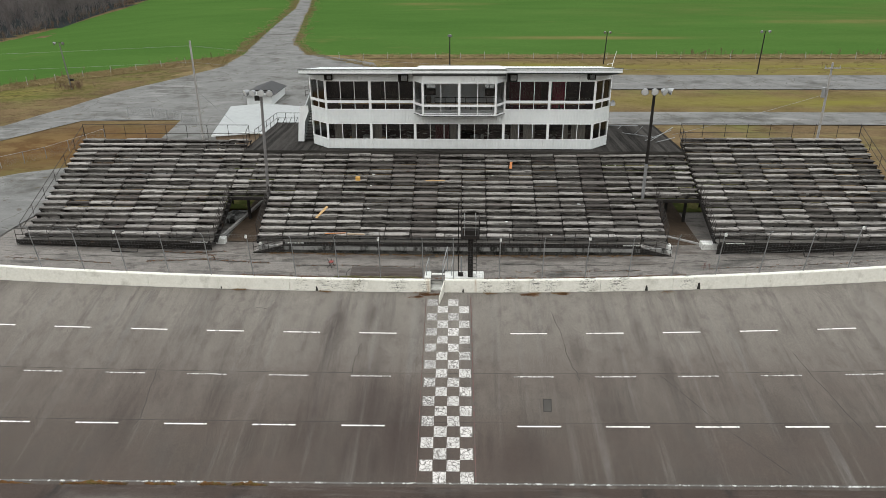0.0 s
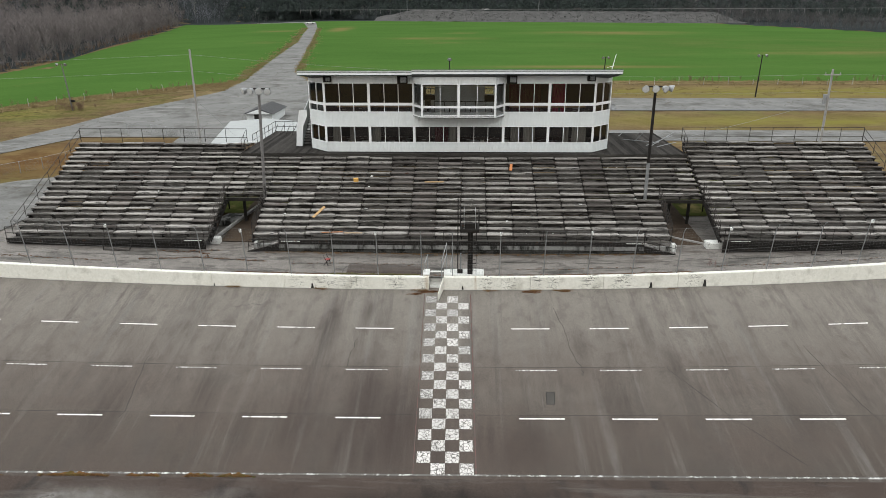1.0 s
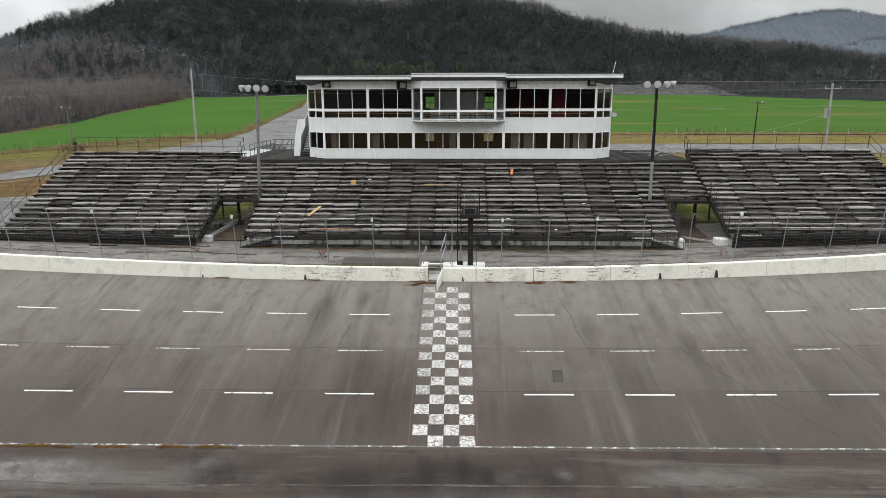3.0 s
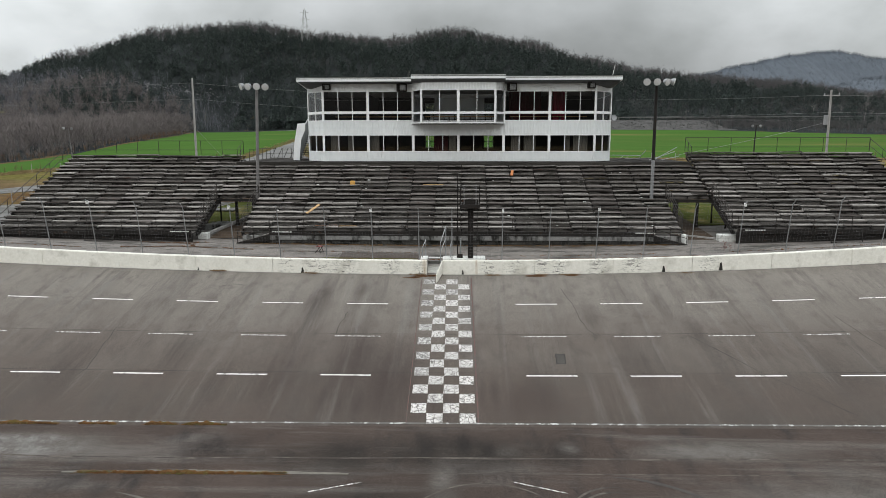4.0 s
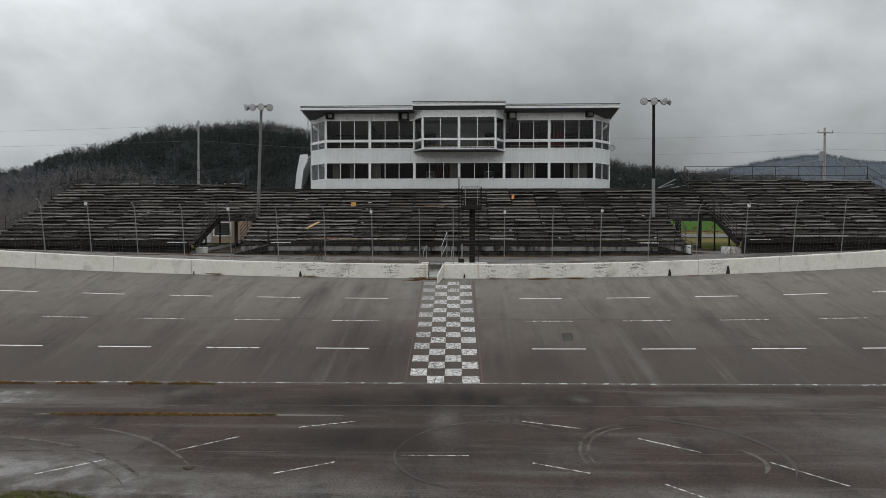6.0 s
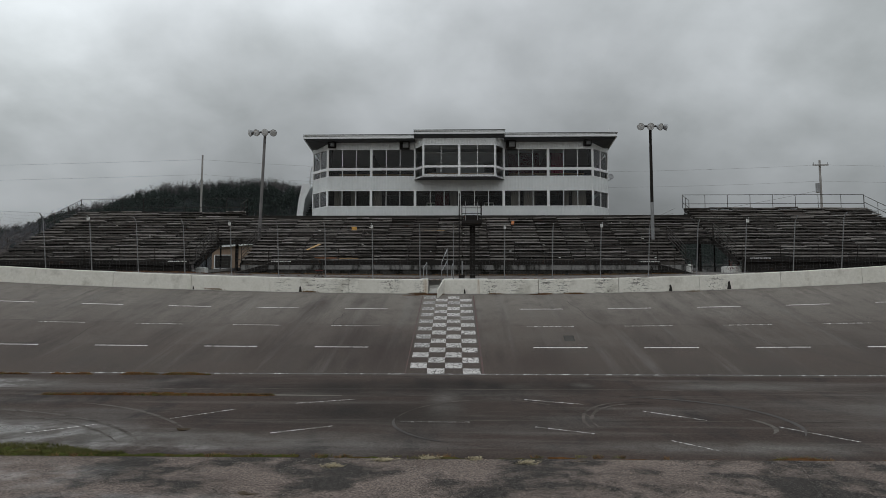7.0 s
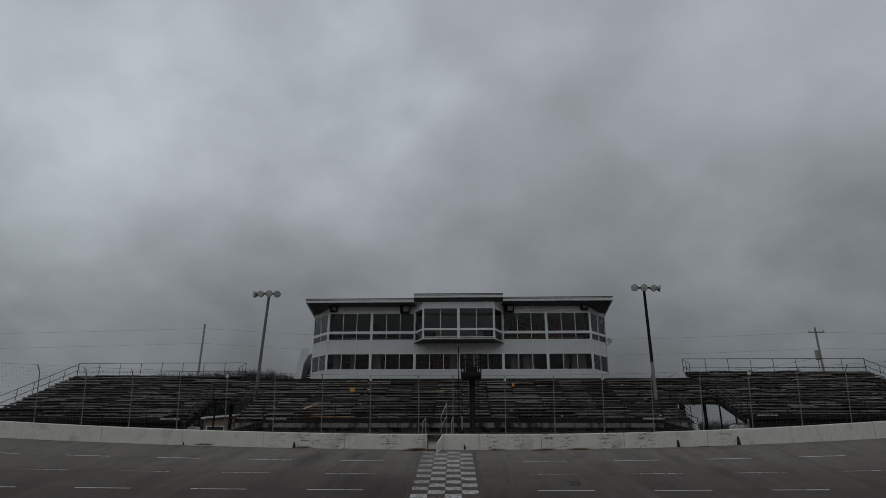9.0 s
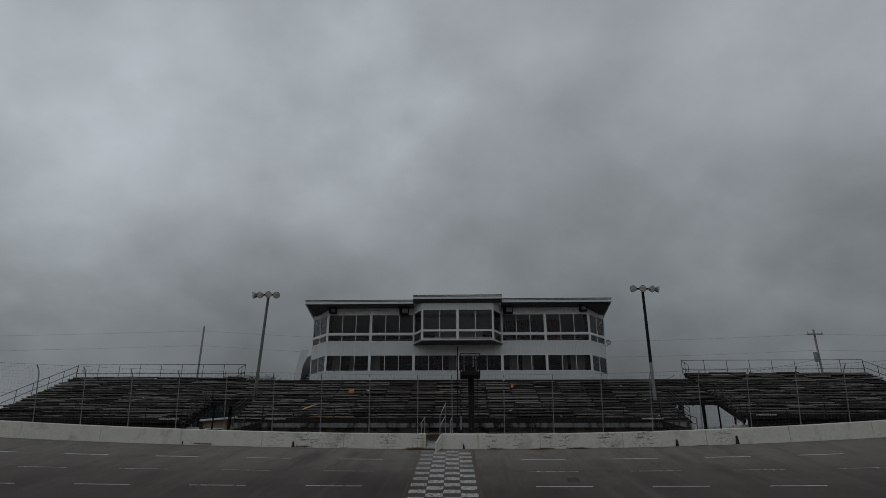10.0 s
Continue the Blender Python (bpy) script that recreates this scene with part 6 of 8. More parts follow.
bm = bmesh.new()
bowl(bm, (13.02, 59.45, 13.85), (0.35, -0.9, 0.25), [(0.0, 0.02), (0.02, 0.15), (0.06, 0.26), (0.08, 0.26), (0.04, 0.15), (0.03, 0.03)], 16)
part("reflector", bm, GALV, dish)
bm = bmesh.new()
tube(bm, [(12.8, 59.8, 13.6), (13.0, 59.7, 13.6), (13.02, 59.47, 13.82)], 0.025, 6)
tube(bm, [(13.0, 59.6, 13.6), (13.2, 59.05, 13.75)], 0.015, 6)
part("arm", bm, GALV, dish)
bm = bmesh.new()
tube(bm, [(12.95, 61.0, 10.2), (12.95, 61.0, 16.3)], 0.04, 8)
solid("conduit", bm, GALV, "grey electrical conduit up the press box side", "conduit")
bm = bmesh.new()
tube(bm, [(12.7, 59.5, 17.0), (12.95, 59.4, 18.25)], 0.025, 6)
tube(bm, [(12.3, 59.6, 17.15), (12.9, 59.5, 17.3)], 0.015, 6)
solid("antenna", bm, LITTER, "thin white whip antenna on the roof edge", "antenna")

# white-walled outside stair on the press box's end
stair = thing("outside_stair", (-14.3, 63, 10.1), "white-panelled outside stair leading to the upper storey", "stair")
for x in (-14.75, -13.75):
    bm = bmesh.new()
    pts = [(60.2, 10.15), (60.9, 10.15), (65.2, 12.9), (65.2, 14.2), (62.2, 13.15), (61.5, 12.9), (60.2, 10.5)]
    for s in (-0.05, 0.05):
        bm.faces.new([bm.verts.new((x + s, y, z)) for y, z in pts])
    va = bm.verts[:]
    for i in range(7):
        j = (i + 1) % 7
        bm.faces.new((va[i], va[j], va[7 + j], va[7 + i]))
    part("side_panel", bm, ROOFWHITE, stair)
bm = bmesh.new()
front = [(-15.2, 10.2), (-15.05, 11.75), (-14.72, 13.42), (-14.05, 13.46), (-14.05, 12.9), (-14.45, 12.0), (-14.65, 10.2)]
lo = [bm.verts.new((x, 60.08, z)) for x, z in front]
hi = [bm.verts.new((x, 60.16, z)) for x, z in front]
bm.faces.new(lo)
bm.faces.new(hi[::-1])
for i in range(7):
    bm.faces.new((lo[i], lo[(i + 1) % 7], hi[(i + 1) % 7], hi[i]))
part("front_panel", bm, TRIM, stair, "white slanting balustrade panel")
for i in range(14):
    bm = bmesh.new()
    box(bm, -14.7, -13.8, 60.6 + 0.3 * i, 60.9 + 0.3 * i, 10.22 + 0.2 * i, 10.27 + 0.2 * i)
    part("tread", bm, IRON, stair)
deck_rail = thing("deck_railing", (-17, 66, 10.1), "rusty picket railing along the upper deck", "railing")
handrail(deck_rail, (-19.3, 60.5, 10.1), (-19.3, 68.4, 10.1), 7, 1.05)
handrail(deck_rail, (-19.3, 68.4, 10.1), (-14.8, 68.4, 10.1), 6, 1.05, mids=(0.5,))
for i in range(7):
    bm = bmesh.new()
    x = -18.9 + 0.62 * i
    tube(bm, [(x, 66.0, 10.2), (x + 0.5, 66.0, 11.2)], 0.025, 6)
    part("brace", bm, RAIL, deck_rail)
fallen = thing("fallen_railing", (16.5, 64, 10.2), "bent and collapsed pipe railing lying on the deck", "railing")
for a, b in (((13.2, 66, 10.5), (17.2, 66, 10.45)), ((17.0, 60.5, 10.25), (19.2, 61.5, 11.3)), ((16.6, 60.8, 10.2), (19.2, 62, 10.9)), ((17.4, 60.2, 10.2), (19.2, 60.6, 10.55)), ((16.3, 63.5, 10.2), (16.9, 63.2, 11.0)), ((15.2, 64, 10.2), (17.8, 61.2, 10.4)), ((13.5, 65.8, 10.2), (13.9, 66, 10.5)), ((15.2, 65.8, 10.2), (15.6, 66, 10.5))):
    bm = bmesh.new()
    tube(bm, [a, b], 0.03, 6)
    part("pipe", bm, GALV, fallen)

# ---- flagman's tower ----
tower = thing("flag_tower", (0.54, 43.9, 4.24), "black steel flagman's tower with caged platform and ladder", "flag stand")
bm = bmesh.new()
box(bm, 0.38, 0.74, 43.62, 43.98, 4.24, 7.8)
part("column", bevelled(bm, 0.02), IRON, tower)
bm = bmesh.new()
for i in range(12):
    box(bm, 0.74, 0.98, 43.7, 43.73, 4.5 + 0.28 * i, 4.53 + 0.28 * i)
box(bm, 0.97, 1.0, 43.69, 43.74, 4.3, 8.2)
part("ladder", bm, IRON, tower)
bm = bmesh.new()
box(bm, -0.14, 1.14, 42.5, 43.95, 7.72, 7.98)
part("platform", bevelled(bm, 0.03), IRON, tower)
bm = bmesh.new()
box(bm, 0.0, 1.0, 42.6, 42.66, 7.98, 8.3)
box(bm, 0.2, 0.7, 42.8, 43.3, 7.98, 8.25)
part("floor_clutter", bm, IRON, tower)
for x in (-0.12, 1.12):
    for y in (42.53, 43.92):
        bm = bmesh.new()
        tube(bm, [(x, y, 7.95), (x, y, 9.12)], 0.025, 6)
        part("rail_post", bm, IRON, tower)
for z in (8.4, 8.75, 9.12):
    for a, b in (((-0.12, 42.53), (1.12, 42.53)), ((-0.12, 42.53), (-0.12, 43.92)), ((1.12, 42.53), (1.12, 43.92))):
        bm = bmesh.new()
        tube(bm, [(*a, z), (*b, z)], 0.022, 6)
        part("rail", bm, IRON, tower)
for x in (0.12, 0.88):
    bm = bmesh.new()
    tube(bm, [(x, 42.53, 7.95), (x, 42.53, 9.05), (x, 42.9, 9.2), (x, 43.9, 9.12)], 0.02, 6)
    part("cage_bar", bm, GALV, tower)
bm = bmesh.new()
tube(bm, [(-0.3, 43.9, 4.2), (-0.3, 43.9, 9.9)], 0.035, 6)
solid("flag_pole", bm, IRON, "slim dark pole beside the flag tower", "pole")
bm = bmesh.new()
box(bm, -0.32, 0.05, 43.75, 44.0, 4.24, 4.55)
solid("equipment_case", bevelled(bm, 0.02), IRON, "small black box on the concrete pad", "box")
bm = bmesh.new()
tube(bm, [(-0.1, 44.6, 4.2), (-0.1, 44.6, 5.5)], 0.05, 6)
solid("bollard", bm, GALV, "short galvanised pipe standing behind the wall", "post")


# ---- lamps and poles ----
def floodlight_pole(base, top, material, aims, label):
    lamp = thing("floodlight_pole", base, label, "floodlight", "floodlight poles")
    bm = bmesh.new()
    waist = [a + (b - a) * 0.5 for a, b in zip(base, top)]
    tube(bm, [base, waist], 0.14, 10, 0.88)
    part("pole", bm, GALV if material is IRON else material, lamp, "pale weathered lower pole" if material is IRON else "")
    bm = bmesh.new()
    tube(bm, [waist, top], 0.122, 10, 0.85)
    part("upper_pole", bm, material, lamp)
    bm = bmesh.new()
    beam(bm, (top[0] - 0.85, top[1], top[2]), (top[0] + 0.85, top[1], top[2]), 0.1, 0.12)
    part("crossarm", bm, IRON, lamp)
    for dx, way in aims:
        c = Vector((top[0] + dx, top[1] - 0.1, top[2] - 0.02))
        w = Vector(way).normalized()
        bm = bmesh.new()
        bowl(bm, c, w, [(0.0, 0.05), (0.05, 0.11), (0.2, 0.21), (0.40, 0.265), (0.43, 0.28)], 16)
        head = part("floodlight", bm, GALV, lamp, "silvery bell reflector")
        bm = bmesh.new()
        bowl(bm, c + w * 0.432, w, [(0.0, 0.25), (0.015, 0.245), (0.03, 0.13), (0.035, 0.02)], 16)
        part("lens", bm, LAMPGLASS, head, "grey glass lens")


floodlight_pole((-16.2, 52.2, 4.6), (-15.75, 52.0, 16.15), LAMPPOST, ((-0.82, (-0.7, -0.55, -0.3)), (-0.42, (-0.35, -0.9, -0.35)), (0.12, (0.02, -0.95, -0.3)), (0.68, (0.25, -0.9, -0.4))), "grey lamp pole with four round floodlights")
floodlight_pole((14.62, 52.3, 4.6), (14.42, 51.7, 16.36), IRON, ((-0.72, (-0.3, -0.9, -0.3)), (-0.1, (0, -0.95, -0.3)), (0.48, (0.5, -0.8, -0.35)), (0.85, (0.9, -0.35, -0.3))), "black lamp pole with four round floodlights")


def utility_pole(base, top, arms, label):
    pole = thing("utility_pole", base, label, "utility pole", "utility poles")
    bm = bmesh.new()
    tube(bm, [base, top], 0.135, 10, 0.68)
    part("pole", bm, POLEWOOD, pole)
    for z, w in arms:
        bm = bmesh.new()
        beam(bm, (top[0] - w, top[1] - 0.15, top[2] + z), (top[0] + w, top[1] - 0.15, top[2] + z), 0.09, 0.11)
        part("crossarm", bm, POLEWOOD, pole)
        for s in (-0.9, 0.9):
            bm = bmesh.new()
            tube(bm, [(top[0] + w * s, top[1] - 0.15, top[2] + z + 0.05), (top[0] + w * s, top[1] - 0.15, top[2] + z + 0.25)], 0.05, 8, 0.6)
            part("insulator", bm, GALV, pole)
    return pole


utility_pole((-27.75, 69.4, 5.2), (-27.7, 69.4, 18.2), (), "leaning grey wooden utility pole")
up = utility_pole((34.7, 65.7, 5.2), (34.55, 65.6, 16.55), ((-0.5, 0.75),), "wooden utility pole with transformer and crossarms")
bm = bmesh.new()
tube(bm, [(34.2, 65.45, 13.35), (34.2, 65.45, 14.25)], 0.19, 12)
part("transformer", bm, GALV, up, "grey drum transformer")


def cable(points, r=0.018, sag=0.8):
    bm = bmesh.new()
    pts = []
    for a, b in zip(points, points[1:]):
        for i in range(12):
            u = i / 12
            p = Vector(a).lerp(Vector(b), u)
            p.z -= sag * 4 * u * (1 - u) * min(1.0, (Vector(b) - Vector(a)).length / 50)
            pts.append(p)
    pts.append(Vector(points[-1]))
    tube(bm, pts, r, 4)
    solid("power_cable", bm, CABLE, "thin overhead power cable between poles", "cable", "overhead cables")


for z in (-0.3, -1.9):
    cable([(-160, 62, 16.6 + z), (-27.7, 69.4, 18.0 + z), (34.7, 65.6, 16.4 + z), (150, 66, 17.2 + z)], 0.008, 1.0)
cable([(34.4, 65.6, 13.6), (19.2, 61.5, 10.6)], 0.014, 0.4)
cable([(-27.5, 69.4, 13.0), (-24, 74, 7.2)], 0.012, 0.2)


def yard_lamp(base, top, label, arm=0.55, paint=None):
    lamp = thing("yard_lamp", base, label, "street lamp", "car park lamps")
    bm = bmesh.new()
    tube(bm, [base, top], 0.13, 8, 0.6)
    part("pole", bm, paint or IRON, lamp)
    bm = bmesh.new()
    beam(bm, (top[0] - arm, top[1], top[2]), (top[0] + arm, top[1], top[2]), 0.07, 0.07)
    part("crossarm", bm, IRON, lamp)
    for s in (-arm, arm):
        bm = bmesh.new()
        bowl(bm, (top[0] + s, top[1], top[2] + 0.05), (s, -0.8, -0.4), [(0, 0.06), (0.2, 0.2), (0.4, 0.26), (0.42, 0.02)], 10)
        part("lamp_head", bm, GALV, lamp)


yard_lamp((53.5, 126.7, 6.6), (53.6, 126.5, 14.3), "dark car park lamp pole by the road")
yard_lamp((-66.5, 113.0, 5.9), (-66.4, 112.0, 13.8), "thin grey car park lamp pole by the field", paint=LAMPPOST)
bm = bmesh.new()
box(bm, -66.3, -65.6, 112.5, 112.7, 7.55, 7.95)
solid("meter_box", bevelled(bm, 0.03), IRON, "small black box mounted beside the lamp pole", "box")
yard_lamp((-2.64, 125, 6.6), (-2.64, 125, 13.8), "slim lamp pole behind the press box", 0.1)
yard_lamp((27.5, 137, 7.1), (27.76, 137, 13.3), "slim lamp pole beside the road", 0.4)
# ---- roads, fields and buildings behind the stand ----
def field_low(x):
    """The near edge of the field: straight behind the stand, slanting away beside the access road."""
    if x > -50:
        return 148.0 + 0.6 * noise.noise((x * 0.1, 0, 0))
    return max(108.0, 147.2 + (x + 50) * 0.99) + 0.8 * noise.noise((x * 0.15, 0, 0))


def far_edge(x):
    """Foot of the highway embankment."""
    return 402.0 - 0.17 * (max(x, -60.0) + 40.0)


def field_far(x):
    return far_edge(x) - 1.35 * max(0.0, x - 128) + 1.5 * noise.noise((x * 0.03, 3, 0))


verts, faces = [], []
xs, n = spaced(-175, 300, 2.5), 60
for x in xs:
    for j in range(n + 1):
        y = field_low(x) + (field_far(x) - field_low(x)) * j / n
        verts.append((max(x, field_left(y)), y, land(max(x, field_left(y)), y) + 0.05))
for i in range(len(xs) - 1):
    for j in range(n):
        faces.append((i * (n + 1) + j, (i + 1) * (n + 1) + j, (i + 1) * (n + 1) + j + 1, i * (n + 1) + j + 1))
me = bpy.data.meshes.new("wheat_field")
me.from_pydata(verts, [], faces)
me.materials.append(FIELD)
tagged(new("wheat_field", me), "bright green winter wheat field with bare tan streaks", "field", kind="structure")


def paved(name, edges, dz, material, label, category, grow=0.0):
    """A paved strip between paired left and right edge points, with slightly ragged edges."""
    verts, faces = [], []
    fine = []
    for p, q in zip(edges, edges[1:]):
        k = max(1, int(math.dist(p[:2], q[:2]) / 3))
        fine += [[a + (b - a) * i / k for a, b in zip(p, q)] for i in range(k)]
    fine.append(list(edges[-1]))
    for i, (xa, ya, xb, yb) in enumerate(fine):
        w = Vector((xb - xa, yb - ya)).normalized() * grow
        j = 0.3 * noise.noise((xa * 0.3, ya * 0.3, 2)), 0.3 * noise.noise((xb * 0.3, yb * 0.3, 5))
        for u in range(9):
            f = u / 8
            x, y = (xa - w.x + j[0]) * (1 - f) + (xb + w.x + j[1]) * f, (ya - w.y) * (1 - f) + (yb + w.y) * f
            verts.append((x, y, land(x, y) + dz))
        if i:
            o = (i - 1) * 9
            faces += [(o + u, o + u + 1, o + u + 10, o + u + 9) for u in range(8)]
    me = bpy.data.meshes.new(name)
    me.from_pydata(verts, [], faces)
    me.materials.append(material)
    return tagged(new(name, me), label, category, kind="structure")


ACCESS = [(-140, 56, -136, 47), (-62, 87.5, -57, 79), (-61, 97, -53, 91), (-59.5, 104, -22, 92.5), (-57, 112, -16, 104), (-50.9, 123.8, -14, 122), (-47.6, 132.7, -18, 138), (-48, 148.6, -34.2, 150.1), (-50.3, 166, -41, 167.6), (-52.7, 183.8, -44, 183.7), (-57.8, 226, -51.4, 226), (-61, 254, -55.8, 254), (-66.9, 286, -61.8, 286), (-76, 339, -71.3, 339), (-90, 392, -84, 396), (-130, 408, -128, 416)]
paved("road_verge", ACCESS[5:], 0.045, VERGE, "brown grass verge beside the access road", "verge", 3.2)
paved("access_road", ACCESS, 0.065, ROAD, "worn grey asphalt access road through the field", "road")
paved("back_road", [(-22, 99.5, -22, 89), (20, 98, 20, 89.5), (240, 98, 240, 89.7)], 0.1, ROAD, "grey asphalt service road behind the stand", "road")
paved("parallel_road", [(-16, 130, -16, 110), (0, 125.5, 0, 113), (40, 125, 40, 113.4), (260, 125, 260, 113.6)], 0.1, ROAD, "grey asphalt road beside the field", "road")
paved("field_margin", [(-24, 148.3, -24, 143.6), (260, 148.3, 260, 143.6)], 0.1, VERGE, "strip of pale dead grass along the field", "verge")
paved("field_margin", [(-90, 108.5, -88, 103), (-72, 126, -70, 120), (-55, 143, -52, 135)], 0.06, VERGE, "strip of pale dead grass along the field", "verge")
ribbon("car_park", [(-29, 62, 15), (-29, 80, 17), (-28, 93, 24)], 20, land, 0.05, ROAD, "grey asphalt car park behind the stand", "car park")
ribbon("side_pavement", [(-46, 40, 18), (-46, 52, 19), (-41, 62, 10), (-37, 67, 5)], 18, lambda x, y: max(ground_z(x, y), walk_z(x, y) - 0.2 if y < 56 else 0), 0.25, ROAD, "grey pavement beside the bleachers", "pavement")

# white-roofed concession building
def hut_x(u, y):
    """x at u metres from the concession building's ridge; it stands a little askew."""
    return -22.4 + u - 0.195 * (y - 70)


hut = thing("concession_building", (-24, 78, 5.4), "low beige concession building with a white metal roof", "building")
z0 = 5.0
for y in (70.1, 85.5):
    bm = bmesh.new()
    v = [bm.verts.new((hut_x(u, yy), yy, z)) for yy in (y, y + 0.15) for u, z in ((-4.25, z0), (4.25, z0), (-4.25, 8.36), (4.25, 8.36), (0, 8.7))]
    bmesh.ops.convex_hull(bm, input=v)
    part("gable_wall", bm, BEIGE, hut)
for u in (-4.25, 4.10):
    bm = bmesh.new()
    v = [bm.verts.new((hut_x(u + w, y), y, z)) for y in (70.26, 85.49) for w in (0, 0.15) for z in (z0, 8.34)]
    bmesh.ops.convex_hull(bm, input=v)
    part("side_wall", bm, BEIGE, hut)
for i in range(19):
    x = hut_x(-4.2 + 0.46 * i, 70.0)
    bm = bmesh.new()
    box(bm, x - 0.02, x + 0.02, 70.07, 70.1, z0, 8.3)
    part("batten", bm, BEIGE, hut)
bm = bmesh.new()
for a, b, c, d in ((-26.4, -24.5, 6.12, 6.22), (-26.4, -24.5, 7.56, 7.64), (-26.4, -26.3, 6.22, 7.56), (-24.6, -24.5, 6.22, 7.56), (-25.7, -25.64, 6.22, 7.56)):
    box(bm, a, b, 70.0, 70.066, c, d)
win = part("window", bm, TRIM, hut, "white frame of the service window")
bm = bmesh.new()
box(bm, -26.3, -24.6, 70.03, 70.06, 6.22, 7.56)
part("pane", bm, CRACK, win, "dark window pane")
for side in (-1, 1):
    bm = bmesh.new()
    v = [bm.verts.new((hut_x(u, y), y, z + dz)) for y in (69.8, 86.0) for u, z in ((0.003 * side, 8.80), (4.62 * side, 8.44)) for dz in (-0.07, 0.03)]
    bmesh.ops.convex_hull(bm, input=v)
    part("roof", bm, ROOFWHITE, hut, "white metal roof")
    bm = bmesh.new()
    v = [bm.verts.new((hut_x(u, y), y, z + dz)) for y in (69.72, 69.79) for u, z in ((0.003 * side, 8.80), (4.62 * side, 8.44)) for dz in (-0.14, 0.04)]
    bmesh.ops.convex_hull(bm, input=v)
    part("rake_board", bm, TRIM, hut, "white rake board")
shed = thing("gable_shed", (-30, 104, 5.6), "small shed with a grey shingled gable roof", "shed")
bm = bmesh.new()
box(bm, -33.1, -29.2, 101.8, 109.6, 5.3, 7.3)
part("wall", bm, SIDING, shed)
bm = bmesh.new()
v = [bm.verts.new(p) for p in ((-33.5, 101.2, 7.2), (-28.7, 101.2, 7.2), (-28.9, 110.2, 7.2), (-33.9, 110.2, 7.2), (-31.1, 101.2, 8.05), (-31.4, 110.2, 8.05))]
bmesh.ops.convex_hull(bm, input=v)
part("roof", bm, SHINGLE, shed)
bm = bmesh.new()
v = [bm.verts.new((x, y, z)) for y in (101.1, 101.16) for x, z in ((-33.1, 7.22), (-29.1, 7.22), (-31.1, 7.92))]
bmesh.ops.convex_hull(bm, input=v)
part("gable", bm, SIDING, shed)
bm = bmesh.new()
box(bm, -31.9, -31.1, 101.74, 101.79, 6.3, 7.1)
part("window", bm, CRACK, shed, "dark shed window")
for pts in (((-25.5, 108, 5.5), (-23.8, 112, 5.5)), ((-23.8, 112, 5.5), (-23.5, 122, 5.7))):
    g = thing("pipe_gate", pts[0], "galvanised pipe gate by the car park", "gate", "pipe gates")
    handrail(g, pts[0], pts[1], 5, 1.9, 0.04, (0.66, 0.33))

# highway embankment with its guard rail, posts and cars
bm = bmesh.new()
prof = [(-1, 0.0), (13, 5.6), (28, 6.0), (42, 1.4)]
rings = []
for x in spaced(-52, 150, 3):
    e = min(1.0, (x + 52) / 30 + 0.35, (150 - x) / 16)
    rings.append([bm.verts.new((x, far_edge(x) + y, land(x, far_edge(x)) + z * max(0.0, e) + 0.4 * noise.noise((x * 0.2, y * 0.3, 1)) + 0.05)) for y, z in prof])
for r0, r1 in zip(rings, rings[1:]):
    for j in range(3):
        bm.faces.new((r0[j], r1[j], r1[j + 1], r0[j + 1]))
solid("highway_embankment", bm, ROCK, "grey riprap embankment carrying a highway", "embankment", kind="structure")
bm = bmesh.new()
rnd = random.Random(11)
for i in range(2600):
    u, x = rnd.random(), rnd.uniform(-40, 140)
    y = far_edge(x) + 13 * u
    z = land(x, far_edge(x)) + (0.2 + 5.4 * u) * min(1.0, (x + 52) / 30 + 0.35, (150 - x) / 16)
    s = rnd.uniform(0.25, 0.6)
    q = [bm.verts.new((x + rnd.uniform(-s, s), y + rnd.uniform(-s, s), z + rnd.uniform(-0.1, s))) for _ in range(4)]
    for f in ((0, 1, 2), (0, 2, 3), (0, 3, 1), (1, 3, 2)):
        bm.faces.new([q[k] for k in f])
solid("riprap_stones", bm, ROCK, "loose grey riprap stones on the embankment", "stones", kind="stuff")
ribbon("highway", [(-128, 436), (-45, 422), (150, 391), (420, 372)], 9, lambda x, y: max(land(x, y) + 0.3, 22.6), 0.1, ROAD, "distant highway at the foot of the hill", "road")
bm = bmesh.new()
for a, b in zip(spaced(-98, 420, 6), spaced(-98, 420, 6)[1:]):
    ya, yb = far_edge(a) + 15, far_edge(b) + 15
    z = 23.4
    beam(bm, (a, ya, z), (b, yb, z), 0.06, 0.26)
    beam(bm, (a, ya, z - 2.5), (a, ya, z), 0.15, 0.15)
solid("guard_rail", bm, LAMPPOST, "long steel guard rail along the highway", "guard rail", kind="structure")


def far_car(x, y, z, material, label):
    car = thing("car", (x, y, z), label, "car", "cars on the highway")
    bm = bmesh.new()
    box(bm, x - 2.2, x + 2.2, y - 0.85, y + 0.85, z + 0.35, z + 0.95)
    part("body", bevelled(bm, 0.15), material, car)
    bm = bmesh.new()
    v = [bm.verts.new((x + a, y + b, z + c)) for b in (-0.7, 0.7) for a, c in ((-1.5, 0.95), (1.2, 0.95), (0.6, 1.5), (-1.0, 1.5))]
    bmesh.ops.convex_hull(bm, input=v)
    part("cabin", bm, CRACK, car)
    for a in (-1.4, 1.4):
        for b in (-0.8, 0.8):
            bm = bmesh.new()
            bowl(bm, (x + a, y + b - 0.1, z + 0.35), (0, 1, 0), [(0, 0.34), (0.2, 0.34)], 10)
            part("wheel", bm, CRACK, car)


